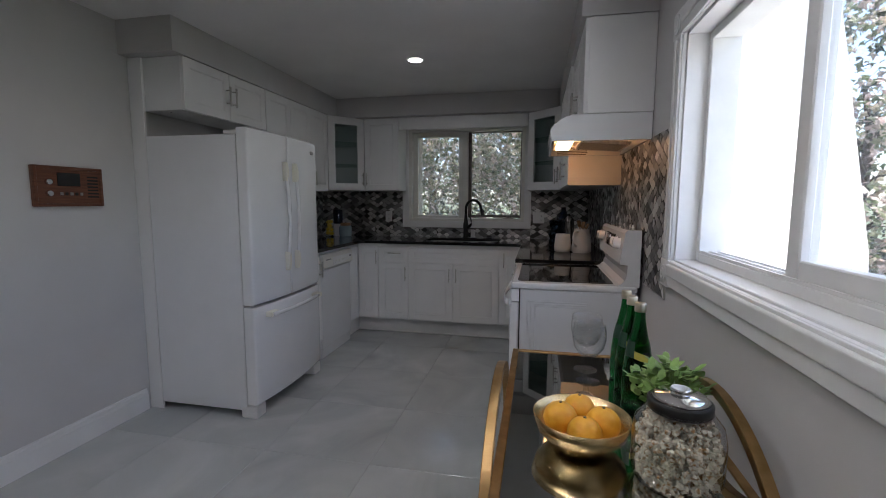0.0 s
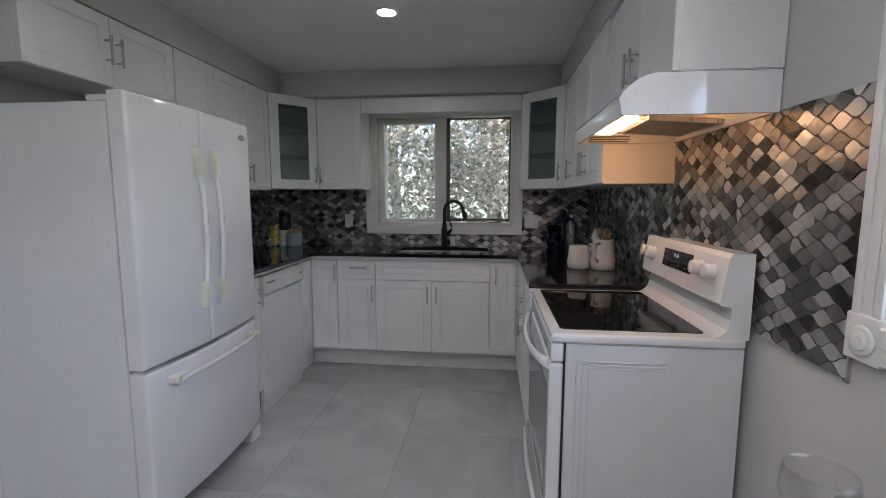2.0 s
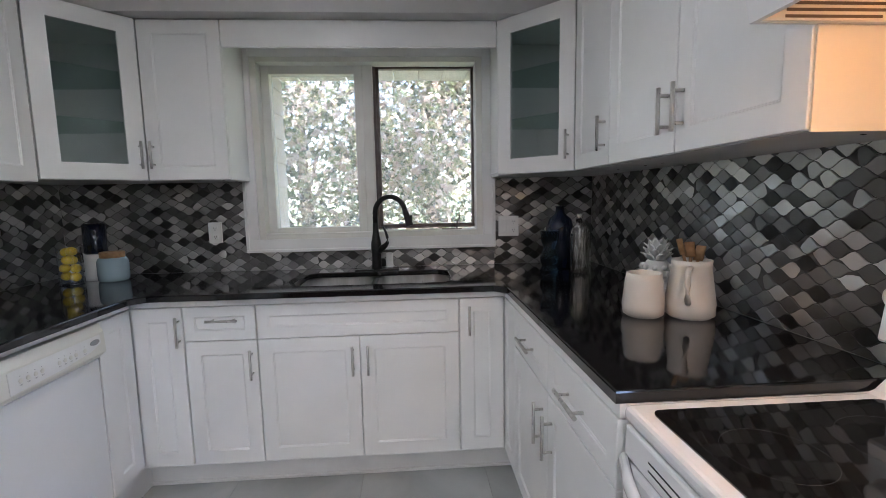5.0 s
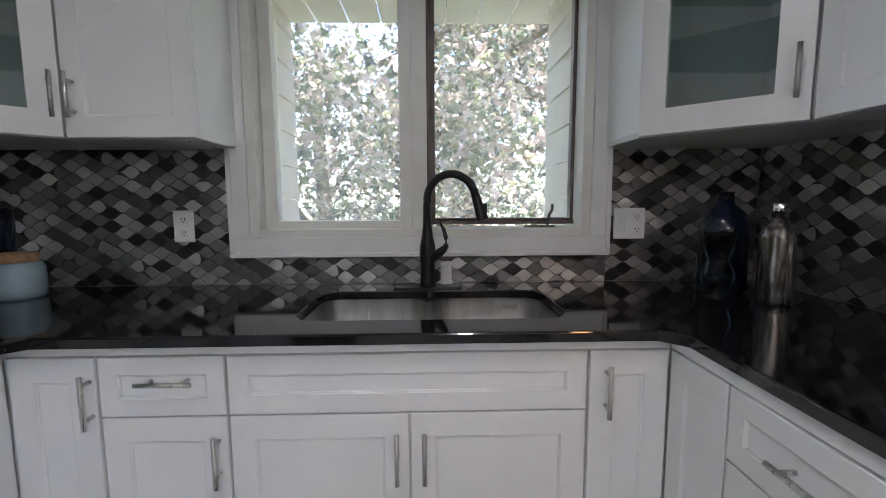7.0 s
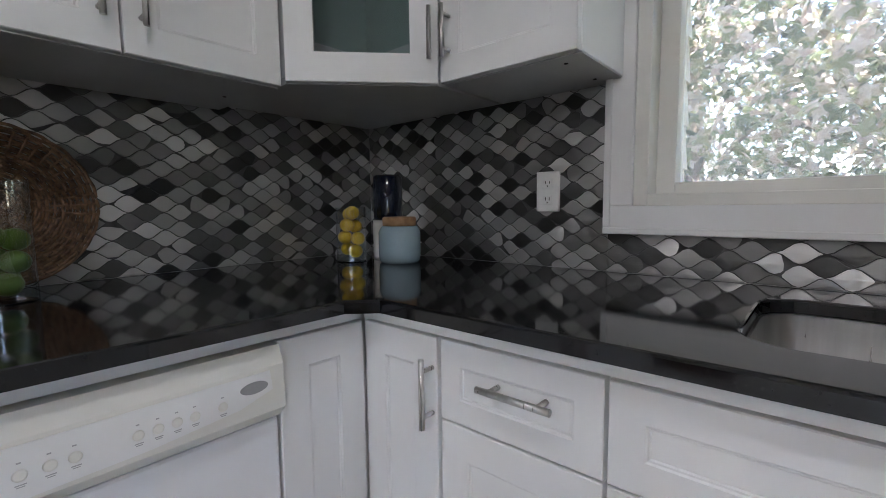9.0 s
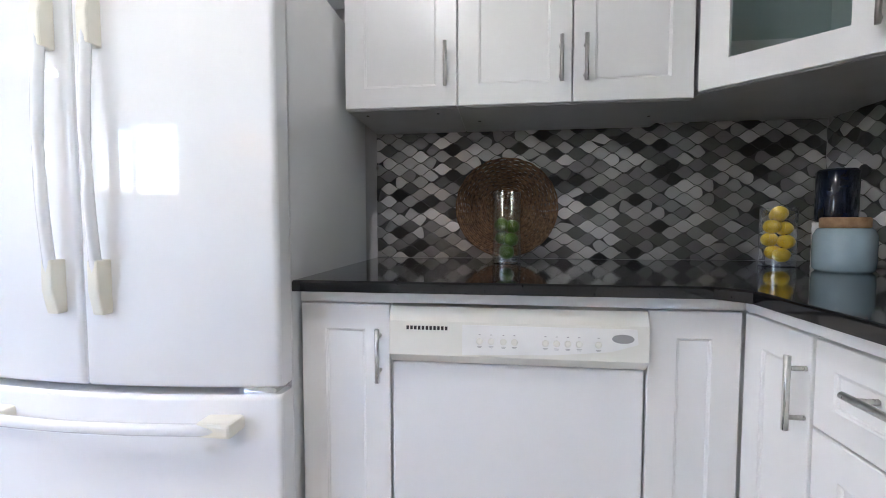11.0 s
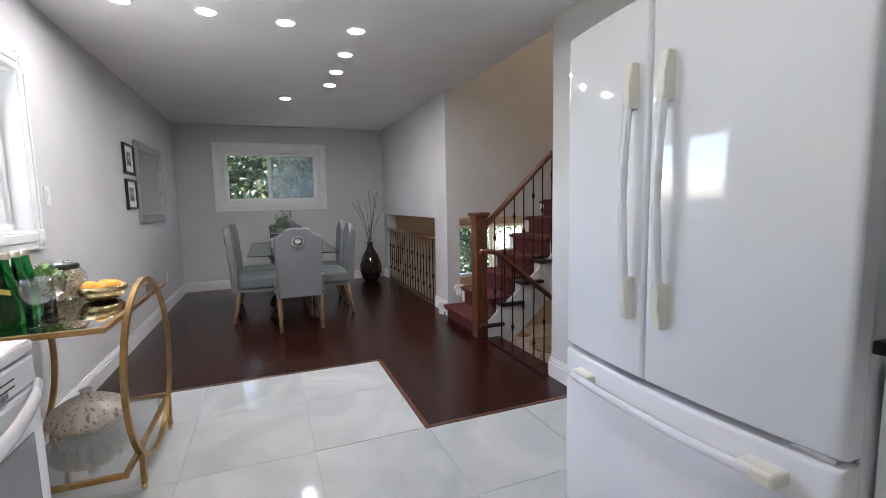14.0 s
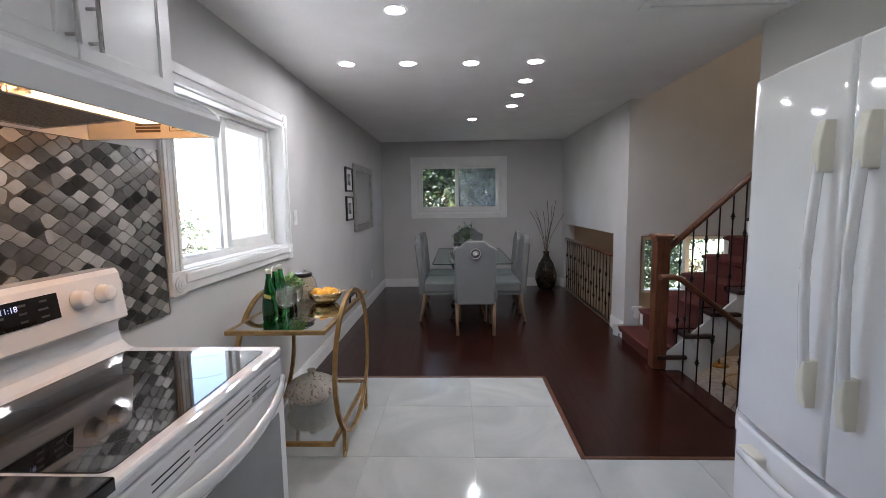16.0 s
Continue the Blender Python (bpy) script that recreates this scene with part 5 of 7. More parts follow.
def hood():
    y0, y1 = 4.634, 5.388
    z0, z1 = 1.667, 1.792
    t = thing("range_hood", (0.32, 5.01, z0), "white under-cabinet range hood with a lit lamp", "range hood")
    curve = [(0.104, z0), (0.093, z0 + 0.052), (0.104, z0 + 0.070), (0.122, z0 + 0.088), (0.146, z0 + 0.106), (0.172, z0 + 0.118), (0.20, z1)]
    prof = curve + [(XR - 0.004, z1), (XR - 0.004, z1 - 0.012), (0.203, z1 - 0.012), (0.150, z0 + 0.094), (0.105, z0 + 0.052), (0.115, z0)]
    part("shell", prism(bmesh.new(), prof, y0 + 0.012, y1 - 0.012, "y"), M_APPL, t)
    side = curve + [(XR - 0.004, z1), (XR - 0.004, z0)]
    for a in (y0, y1 - 0.012):
        part("end_panel", prism(bmesh.new(), side, a, a + 0.012, "y"), M_APPL, t)
    part("back_panel", B(XR - 0.02, XR - 0.005, y0 + 0.012, y1 - 0.012, z0, z1 - 0.012), M_APPL, t)
    part("lamp_lens", B(0.138, 0.222, 4.84, 5.18, 1.680, 1.704, 0.010, 3), M_HOODE, t, "glowing warm lamp lens")
    # Lining and inner panels use the same glow-tinted cream.
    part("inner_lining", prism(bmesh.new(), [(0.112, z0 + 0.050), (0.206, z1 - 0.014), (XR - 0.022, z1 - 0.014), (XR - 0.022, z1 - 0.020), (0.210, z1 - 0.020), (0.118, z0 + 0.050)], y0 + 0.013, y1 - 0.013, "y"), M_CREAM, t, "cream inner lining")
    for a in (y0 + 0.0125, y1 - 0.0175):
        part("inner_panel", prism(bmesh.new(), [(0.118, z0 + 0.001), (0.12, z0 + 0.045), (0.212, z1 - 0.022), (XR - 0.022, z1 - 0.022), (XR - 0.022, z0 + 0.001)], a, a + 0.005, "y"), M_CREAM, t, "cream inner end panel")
    part("lamp_holder", B(0.13, 0.24, 5.262, 5.30, 1.69, 1.73, 0.004, 1), M_IVORY, t)
    mf = Matrix.Translation((0.262, 0, 1.702)) @ pose(0, 0, 0, 0, 4, 0)
    f = part("grease_filter", B(0.0, 0.245, 4.86, 5.20, -0.012, 0.0, 0.003, 1, m=mf), M_FILTER, t, "worn aluminium mesh filter")
    part("filter_rim", frame_z(mf, -0.006, 0.251, 4.854, 5.206, -0.015, 0.003, 0.011), M_STEEL, f, "bright metal filter rim")
    part("bracket", tube(bmesh.new(), [(0.222, 5.22, 1.706), (0.232, 5.235, 1.690), (0.262, 5.24, 1.688), (0.290, 5.225, 1.694), (0.300, 5.205, 1.704)], 0.004, 8), M_CREAM, t)
    for yy in (4.88, 5.14):
        part("strut", B(0.218, 0.262, yy, yy + 0.03, 1.696, 1.704, 0.002, 1), M_CREAM, t)
    bm = bmesh.new()
    rnd = random.Random(5)
    for i in range(6):
        box(bm, 0.15 + rnd.uniform(0, 0.01), 0.30 + rnd.uniform(0, 0.05), y1 - 0.0186, y1 - 0.0176, 1.672 + 0.011 * i, 1.677 + 0.011 * i)
    part("rating_label", bm, M_BROWNPRINT, t, "printed rating label")["kind"] = "stuff"
    bm = bmesh.new()
    for i in range(5):
        box(bm, 0.29 + rnd.uniform(0, 0.004), 0.375 + rnd.uniform(0, 0.006), y0 + 0.0176, y0 + 0.0186, 1.688 + 0.011 * i, 1.696 + 0.011 * i)
    part("warning_label", bm, M_BROWNPRINT, t, "printed warning label")["kind"] = "stuff"
    bm = bmesh.new()
    for a in ((0.195, 0.262, 1.690, 1.692), (0.195, 0.262, 1.733, 1.735), (0.195, 0.197, 1.692, 1.733), (0.260, 0.262, 1.692, 1.733), (0.205, 0.225, 1.70, 1.724), (0.235, 0.252, 1.700, 1.712)):
        box(bm, a[0], a[1], y0 + 0.0176, y0 + 0.0186, a[2], a[3])
    part("wiring_label", bm, M_BROWNPRINT, t, "outlined brown label")["kind"] = "stuff"
    return t


hood()


def dishwasher():
    y0, y1, x = 5.770, 6.362, FL
    t = thing("dishwasher", (-2.0, (y0 + y1) / 2, 0), "white built-in dishwasher with ivory control strip", "dishwasher")
    part("tub", B(XL + 0.02, x - 0.03, y0 + 0.005, y1 - 0.005, 0.02, 0.90), M_GASKET, t)
    part("door_panel", B(x - 0.03, x, y0, y1, 0.085, 0.772, 0.006, 2), M_APPL, t)
    bm = bmesh.new()
    prof = [(x - 0.03, 0.776), (x + 0.004, 0.776), (x + 0.03, 0.80), (x + 0.026, 0.88), (x + 0.012, 0.912), (x - 0.03, 0.912)]
    cp = part("control_strip", prism(bm, prof, y0, y1, "y"), M_OFFWHITE, t, "ivory control strip with curved grip")
    m = Matrix.Translation((x + 0.0292, 0, 0.84)) @ pose(0, 0, 0, 0, -2.9, 0)
    bm = bmesh.new()
    poly = [(5.945, 0.034), (6.335, 0.034), (6.338, 0.0), (6.28, -0.018), (6.15, -0.030), (5.945, -0.036)]
    prism(bm, poly, 0.0, 0.0016, "x")
    bm.transform(m)
    part("button_panel", bm, M_WHITEPL, cp, "white printed button panel")
    for i, yy in enumerate((5.985, 6.012, 6.04, 6.065, 6.135, 6.16, 6.185, 6.21, 6.252)):
        bm = lathe(bmesh.new(), [(0.0078, 0.0), (0.0075, 0.0012), (0.0055, 0.0018)], 0, 0, 0, 16)
        bm.transform(m @ Matrix.Translation((0.0016, yy, -0.003)) @ pose(0, 0, 0, 0, 90, 0))
        part("button", bm, M_OFFWHITE, cp)
        for w, za, zb in ((0.0022, 0.0115, 0.0135), (0.0055, -0.0155, -0.0140), (0.004, -0.0180, -0.0168)):
            part("print", B(0.0016, 0.0019, yy - w, yy + w, za, zb, m=m), M_FAINT, cp)
    bm = lathe(bmesh.new(), [(0.024, 0.0), (0.024, 0.0015)], 0, 0, 0, 24)
    bm.transform(m @ Matrix.Translation((0.0016, 6.305, 0.012)) @ pose(0, 0, 0, 0, 90, 0) @ Matrix.Diagonal((0.42, 1, 1, 1)))
    part("badge", bm, M_GREYPRINT, cp, "small oval grey badge")
    bm = bmesh.new()
    for k in range(11):
        box(bm, 0.0002, 0.0010, 5.812 + k * 0.0092, 5.8178 + k * 0.0092, 0.020, 0.029, m=m)
    part("vent", bm, M_DARKGAP, cp, "dark slotted vent")
    part("kick_plate", B(x - 0.03, x - 0.010, y0, y1, 0.0, 0.082), M_APPL, t)
    return t


dishwasher()

# ---------------------------------------------------------------- stairs and railings
def baluster(name, x, y, z0, z1, parent, knots=(0.35, 0.75)):
    bm = tube(bmesh.new(), [(x, y, z0), (x, y, z1)], 0.0065, 8)
    for k in knots:
        z = z0 + (z1 - z0) * k
        lathe(bm, [(0.007, -0.03), (0.013, -0.02), (0.009, -0.012), (0.021, 0.0), (0.009, 0.012), (0.013, 0.02), (0.007, 0.03)], x, y, z, 10)
    return part(name, bm, M_IRON, parent)


def handrail(bm, pts):
    return tube(bm, pts, 0.03, 12, squash=(0.032, 0.024))


RISE, RUN = 0.186, 0.207
SX, SY0s, SY1s = -2.40, 1.53, 2.50


def staircase():
    t = thing("staircase", (-3.4, 2.0, 0), "staircase with dark treads, white risers and a red carpet runner", "stairs")
    n = 13
    for i in range(n):
        x = SX - RUN * i
        z = RISE * (i + 1) - 0.065
        y1 = SY1s if i else SY1s - 0.02
        part("riser", B(x - 0.02, x, SY0s + 0.01, y1 - 0.05, z - RISE + 0.02 if i else 0.0, z - 0.034), M_TRIM, t)
        part("tread", B(x - RUN - 0.02, x + 0.025, SY0s + 0.01, y1, z - 0.034, z, 0.012, 2), M_TREAD, t)
        bm = prism(bmesh.new(), [(x + 0.006, z - RISE + 0.006), (x + 0.006, z - 0.04), (x + 0.038, z - 0.03), (x + 0.038, z + 0.004), (x + 0.02, z + 0.014), (x - RUN + 0.003, z + 0.014), (x - RUN + 0.003, z + 0.002), (x + 0.001, z + 0.002), (x + 0.001, z - RISE + 0.006)], SY0s + 0.09, y1 - 0.17, "y")
        part("runner_step", bm, M_RUNNER, t, "dark red carpet runner")
        if 0 < i < 9:
            part("end_block", B(x - 0.14, x - 0.06, y1 - 0.05, y1 - 0.03, z - 0.12, z - 0.036, 0.012, 2), M_TRIM, t)
    low = [(SX, -0.35), (SX, RISE - 0.10), (SX - RUN * n, RISE * n - 0.10), (SX - RUN * n, RISE * n - 0.42)]
    part("stringer", prism(bmesh.new(), low, SY1s - 0.075, SY1s - 0.052, "y"), M_TRIM, t, "white painted stringer")
    return t


staircase()
for i, x in ((0, SX + 0.03), (1, SX - RUN + 0.03)):
    z = RISE * (i + 1) - 0.065
    bm = bmesh.new()
    prism(bm, [(x - 0.05, z + 0.012), (x + 0.045, z + 0.012), (x + 0.055, z - 0.02), (x + 0.03, z - 0.06), (x + 0.035, z - 0.10), (x - 0.01, z - 0.118), (x - 0.02, z - 0.05), (x - 0.05, z - 0.03)], 1.515, 1.545, "y")
    solo("stair_bracket", bm, M_TRIM, "white scrolled stair bracket", "bracket", "stair brackets")


def newel():
    x, y = -2.405, 2.40
    t = thing("newel_post", (x, y, 0), "square stained wooden newel post with a moulded cap", "newel post")
    part("post", B(x - 0.055, x + 0.055, y - 0.055, y + 0.055, 0, 1.11, 0.006, 2), M_RAIL, t)
    part("cap", B(x - 0.078, x + 0.078, y - 0.078, y + 0.078, 1.115, 1.15, 0.014, 3), M_RAIL, t)
    part("neck", B(x - 0.066, x + 0.066, y - 0.066, y + 0.066, 1.095, 1.118, 0.006, 2), M_RAIL, t)
    return t


newel()
t = thing("stair_railing", (-3.0, 2.42, 0.12), "stained handrail on black wrought iron balusters climbing the stairs", "railing")
sl = 0.925
part("handrail", handrail(bmesh.new(), [(-2.45, 2.42, 1.02), (-5.0, 2.42, 1.02 + 2.55 * sl)]), M_RAIL, t)
k = 0
for i in range(11):
    for j in (0.05, 0.155):
        x = SX - RUN * i - j
        if x > -2.47:
            continue
        z = RISE * (i + 1) - 0.065
        baluster("baluster", x, 2.42, z - 0.002, 1.02 + (-2.45 - x) * sl - 0.01, t, (0.52, ) if k % 2 else (0.30, 0.80))
        k += 1
t = thing("lower_railing", (-2.8, 2.46, -0.6), "stained handrail on black iron balusters going down to the lower room", "railing")
sd = -0.80
part("handrail", handrail(bmesh.new(), [(-2.36, 2.50, 0.80), (-2.47, 2.50, 0.80), (-2.52, 2.515, 0.785), (-2.60, 2.53, 0.72), (-4.4, 2.53, 0.72 + 1.8 * sd)]), M_RAIL, t)
part("shoe_rail", tube(bmesh.new(), [(-2.44, 2.53, -0.20), (-4.4, 2.53, -0.20 + 1.96 * sd)], 0.012, 8), M_IRON, t)
for i in range(13):
    x = -2.56 - 0.115 * i
    baluster("baluster", x, 2.53, -0.20 + (-2.44 - x) * sd, 0.72 + (-2.60 - x) * sd, t, (0.45,) if i % 2 else (0.25, 0.72))
t = thing("lower_stairs", (-3.2, 3.1, -1.25), "steps down to the lower room", "stairs")
for i in range(6):
    part("tread", B(-2.47 - 0.25 * (i + 1), -2.455 - 0.25 * i, 2.56, 3.44, -0.19 * (i + 1) - 0.04, -0.19 * (i + 1), 0.008, 1), M_TREAD, t)
    part("riser", B(-2.47 - 0.25 * i, -2.455 - 0.25 * i, 2.56, 3.44, -0.19 * (i + 1), -0.19 * i - 0.04), M_TRIM, t)

# railing of the low opening
t = thing("opening_railing", (XL - 0.06, 0.0, 0), "dark handrail on many black iron balusters in a wall opening", "railing")
part("handrail", handrail(bmesh.new(), [(XL - 0.03, -1.13, 0.81), (XL - 0.03, 1.13, 0.81)]), M_RAIL, t)
part("shoe_rail", B(XL - 0.055, XL - 0.01, -1.13, 1.13, 0.0, 0.022, 0.003, 1), M_TREAD, t)
for i in range(19):
    y = -1.07 + 0.119 * i
    baluster("baluster", XL - 0.03, y, 0.02, 0.80, t, (0.40,) if i % 2 else (0.22, 0.68))

# furniture of the lower room, seen through the balusters
def lower_chair(x, y):
    z = -1.25
    t = thing("armchair", (x, y, z), "beige upholstered armchair on the lower floor", "armchair")
    part("seat", B(x - 0.33, x + 0.33, y - 0.33, y + 0.33, z + 0.24, z + 0.46, 0.06, 3), M_BEIGE, t)
    part("backrest", B(x - 0.35, x + 0.35, y - 0.42, y - 0.28, z + 0.26, z + 0.92, 0.06, 3), M_BEIGE, t)
    for s in (-1, 1):
        part("armrest", B(x + s * 0.36 - 0.06, x + s * 0.36 + 0.06, y - 0.36, y + 0.32, z + 0.22, z + 0.64, 0.05, 3), M_BEIGE, t)
        for q in (-0.28, 0.28):
            part("leg", lathe(bmesh.new(), [(0.015, 0.0), (0.022, 0.25)], x + s * 0.3, y + q, z, 10), M_TREAD, t)
    return t


lower_chair(-5.35, 1.2)
x, y, z = -4.3, 0.9, -1.25
t = thing("coffee_table", (x, y, z), "glass-topped table on a crossed brass wire frame", "coffee table")
part("glass_top", prism(bmesh.new(), [(x + 0.34 * math.cos(a * 0.2618), y + 0.34 * math.sin(a * 0.2618)) for a in range(24)], z + 0.45, z + 0.462, "z"), M_THIN, t)
part("rim", tube(bmesh.new(), [(x + 0.34 * math.cos(a * 0.2618), y + 0.34 * math.sin(a * 0.2618), z + 0.44) for a in range(24)], 0.009, 8, closed=True), M_GOLD, t)
for a in range(6):
    p, q = a * 1.0472, a * 1.0472 + 1.6
    part("leg", tube(bmesh.new(), [(x + 0.30 * math.cos(p), y + 0.30 * math.sin(p), z), (x + 0.30 * math.cos(q), y + 0.30 * math.sin(q), z + 0.44)], 0.007, 8), M_GOLD, t)
x, y, z = -4.9, -0.9, -1.25
t = thing("floor_lamp", (x, y, z), "lit floor lamp that warms the lower room wall", "floor lamp")
part("base", lathe(bmesh.new(), [(0.14, 0.0), (0.14, 0.02), (0.02, 0.03)], x, y, z, 24), M_GOLD, t)
part("pole", lathe(bmesh.new(), [(0.012, 0.03), (0.012, 1.35)], x, y, z, 10), M_GOLD, t)
part("shade", lathe(bmesh.new(), [(0.20, 1.30), (0.15, 1.58)], x, y, z, 24, caps=False), emitter("lamp_shade", (1.0, 0.66, 0.34), 0.7), t, "warm glowing fabric shade")

# ---------------------------------------------------------------- pot lights, hatch, wall fittings
def pot_light(x, y):
    t = thing("pot_light", (x, y, H), "round recessed ceiling light, lit", "ceiling light", "recessed pot lights")
    part("trim_ring", lathe(bmesh.new(), [(0.046, -0.001), (0.052, -0.007), (0.062, -0.006), (0.066, -0.0005)], x, y, H, 28, caps=False), M_TRIM, t)
    part("diffuser", lathe(bmesh.new(), [(0.0465, -0.0035), (0.0465, -0.0015)], x, y, H, 28), M_POTE, t, "glowing white diffuser")
    return t


first = pot_light(-0.896, 5.715)
for x, y in ((-1.274, 2.815), (-0.81, 2.815), (-0.352, 2.84), (0.086, 2.86), (-1.28, 2.30), (-1.28, 1.80), (-1.284, 1.33), (-0.887, 0.62), (-0.387, 3.73)):
    copy_thing(first, Matrix.Translation((x, y, H)))
t = thing("ceiling_hatch", (-2.03, 3.95, H), "white framed panel in the ceiling", "hatch", kind=S)
bm = bmesh.new()
for a in ((-2.44, -1.66, 3.655, 3.70), (-2.44, -1.66, 4.28, 4.325), (-2.44, -2.395, 3.70, 4.28), (-1.705, -1.66, 3.70, 4.28)):
    box(bm, a[0], a[1], a[2], a[3], H - 0.018, H - 0.0005, 0.006, 2)
part("frame", bm, M_TRIM, t)
part("board", B(-2.395, -1.705, 3.70, 4.28, H - 0.007, H - 0.0008), M_CEIL, t)


def wall_plate(name, axis, p, u, z, w, h, out, holes, label):
    t = thing(name, (p, u, z) if axis == "x" else (u, p, z), label, "outlet")
    def bx(a, b, c, d, k0, k1, bev=0.0):
        lo, hi = sorted((p + out * k0, p + out * k1))
        return B(lo, hi, a, b, c, d, bev, 1) if axis == "x" else B(a, b, lo, hi, c, d, bev, 1)
    part("plate", bx(u - w / 2, u + w / 2, z - h / 2, z + h / 2, 0.0005, 0.007, 0.002), M_WHITEPL, t)
    for du, dz, kind in holes:
        if kind == "socket":
            part("socket_face", bx(u + du - 0.016, u + du + 0.016, z + dz - 0.014, z + dz + 0.014, 0.007, 0.0085, 0.001), M_WHITEPL, t)
            for q in (-0.006, 0.006):
                part("slot", bx(u + du + q - 0.0012, u + du + q + 0.0012, z + dz - 0.002, z + dz + 0.007, 0.0085, 0.009), M_DARKPRINT, t)
            part("slot", bx(u + du - 0.002, u + du + 0.002, z + dz - 0.010, z + dz - 0.006, 0.0085, 0.009), M_DARKPRINT, t)
        else:
            part("rocker", bx(u + du - 0.016, u + du + 0.016, z + dz - 0.032, z + dz + 0.032, 0.007, 0.0105, 0.002), M_WHITEPL, t)
    return t


SOCK = [(0, 0.024, "socket"), (0, -0.024, "socket")]
wall_plate("wall_outlet", "y", YB - 0.012, -1.622, 1.20, 0.075, 0.118, -1, SOCK, "white double wall outlet on the mosaic")
wall_plate("switch_outlet", "y", YB - 0.012, 0.055, 1.20, 0.12, 0.118, -1, [(-0.03, 0, "rocker"), (0.03, 0.024, "socket"), (0.03, -0.024, "socket")], "white switch and outlet plate on the mosaic")
wall_plate("light_switch", "x", XR, 2.735, 1.336, 0.07, 0.115, -1, [(0, 0, "rocker")], "white wall light switch beside the window")
wall_plate("wall_outlet", "x", XR, -0.20, 0.40, 0.07, 0.115, -1, SOCK, "white wall outlet above the baseboard")

t = thing("intercom", (XL, 4.28, 1.44), "old wooden wall intercom with knobs and speaker slots", "intercom")
part("panel", B(XL + 0.0005, XL + 0.022, 4.10, 4.46, 1.337, 1.548, 0.004, 1), M_CHERRYBOX, t)
part("rim", frame_bm(bmesh.new(), "x", XL + 0.022, XL + 0.030, 4.10, 4.46, 1.337, 1.548, 0.016), M_CHERRYBOX, t)
part("dial_window", B(XL + 0.022, XL + 0.027, 4.215, 4.335, 1.445, 1.515, 0.002, 1), M_BGLASS, t, "dark dial window")
for yy, zz in ((4.17, 1.465), (4.17, 1.405)):
    bm = lathe(bmesh.new(), [(0.016, 0.0), (0.015, 0.016), (0.011, 0.018)], 0, 0, 0, 18)
    bm.transform(Matrix.Translation((XL + 0.022, yy, zz)) @ pose(0, 0, 0, 0, 90, 0))
    part("knob", bm, M_CHROME, t, "chrome knob")
for k in range(5):
    part("button", B(XL + 0.022, XL + 0.028, 4.225 + 0.026 * k, 4.241 + 0.026 * k, 1.396, 1.412, 0.002, 1), M_DARKGAP if k % 2 else M_GREYPRINT, t)
for k in range(7):
    part("speaker_slot", B(XL + 0.022, XL + 0.024, 4.375, 4.435, 1.385 + 0.018 * k, 1.394 + 0.018 * k), M_DARKGAP, t)

# mirror and pictures
t = thing("wall_mirror", (XR, 0.25, 1.1), "rectangular wall mirror in a pewter frame", "mirror")
part("frame", frame_bm(bmesh.new(), "x", XR - 0.03, XR - 0.002, -0.32, 0.80, 1.09, 1.92, 0.085, bevel=0.008), M_PEWTER, t)
part("mirror_glass", B(XR - 0.014, XR - 0.004, -0.24, 0.72, 1.17, 1.84), M_MIRROR, t, "mirror glass")
for z0 in (1.24, 1.57):
    t = thing("framed_picture", (XR, 1.02, z0), "small black-framed picture with a pale mount", "picture", "framed pictures")
    part("frame", frame_bm(bmesh.new(), "x", XR - 0.025, XR - 0.002, 0.86, 1.18, z0, z0 + 0.28, 0.022), M_BLACK, t)
    part("mount", B(XR - 0.012, XR - 0.004, 0.88, 1.16, z0 + 0.02, z0 + 0.26), M_TRIM, t)
    part("print", B(XR - 0.0135, XR - 0.0122, 0.95, 1.09, z0 + 0.075, z0 + 0.205), grain(mat("grey_ink_print", rough=0.6), 14.0, (0.05, 0.05, 0.05), (0.55, 0.55, 0.54)), t, "abstract grey print")

# ---------------------------------------------------------------- floors
TP, TPX, TX, TY, TG = 0.628, 0.613, -0.785, 6.285, 0.0018
BX, BY0, BY1 = -1.38, 2.632, 3.785
ground_floor = thing("floor", (-0.9, 4.5, -0.02), "glossy grey marbled porcelain tile floor", "floor", kind=S)
bm = bmesh.new()
box(bm, XL, XR, BY1, YB, -0.15, -0.004)
box(bm, BX, XR, BY0, BY1, -0.15, -0.004)
box(bm, XL, BX, YF, BY1, -0.15, -0.016)
box(bm, BX, XR, YF, BY0, -0.15, -0.016)
part("bed", bm, M_GROUT, ground_floor, "grey grout bed")
for i in range(-4, 4):
    for j in range(-7, 3):
        x0, x1 = TX + TPX * i + TG / 2, TX + TPX * (i + 1) - TG / 2
        y0, y1 = TY + TP * j + TG / 2, TY + TP * (j + 1) - TG / 2
        x0, x1, y0, y1 = max(x0, XL), min(x1, XR), y0, min(y1, YB)
        if y1 <= BY1 + 0.05:
            x0 = max(x0, BX + 0.002)
            y0 = max(y0, BY0 + 0.002)
        pieces = [(x0, x1, y0, y1)]
        if y0 < BY1 < y1 and x0 < BX:
            pieces = [(x0, x1, BY1 + 0.002, y1)]
            if x1 > BX:
                pieces.append((BX + 0.002, x1, max(y0, BY0 + 0.002), BY1 + 0.002 - 0.0025))
        for a, b, c, d in pieces:
            if b - a > 0.02 and d - c > 0.02:
                part("tile", B(a, b, c, d, -0.006, 0.0, 0.0015, 1), M_TILE, ground_floor)
wood = thing("floor_wood", (-1.0, 0.9, -0.02), "glossy dark cherry plank floor of the dining room", "floor", kind=S)
rnd = random.Random(11)
PW = 0.083
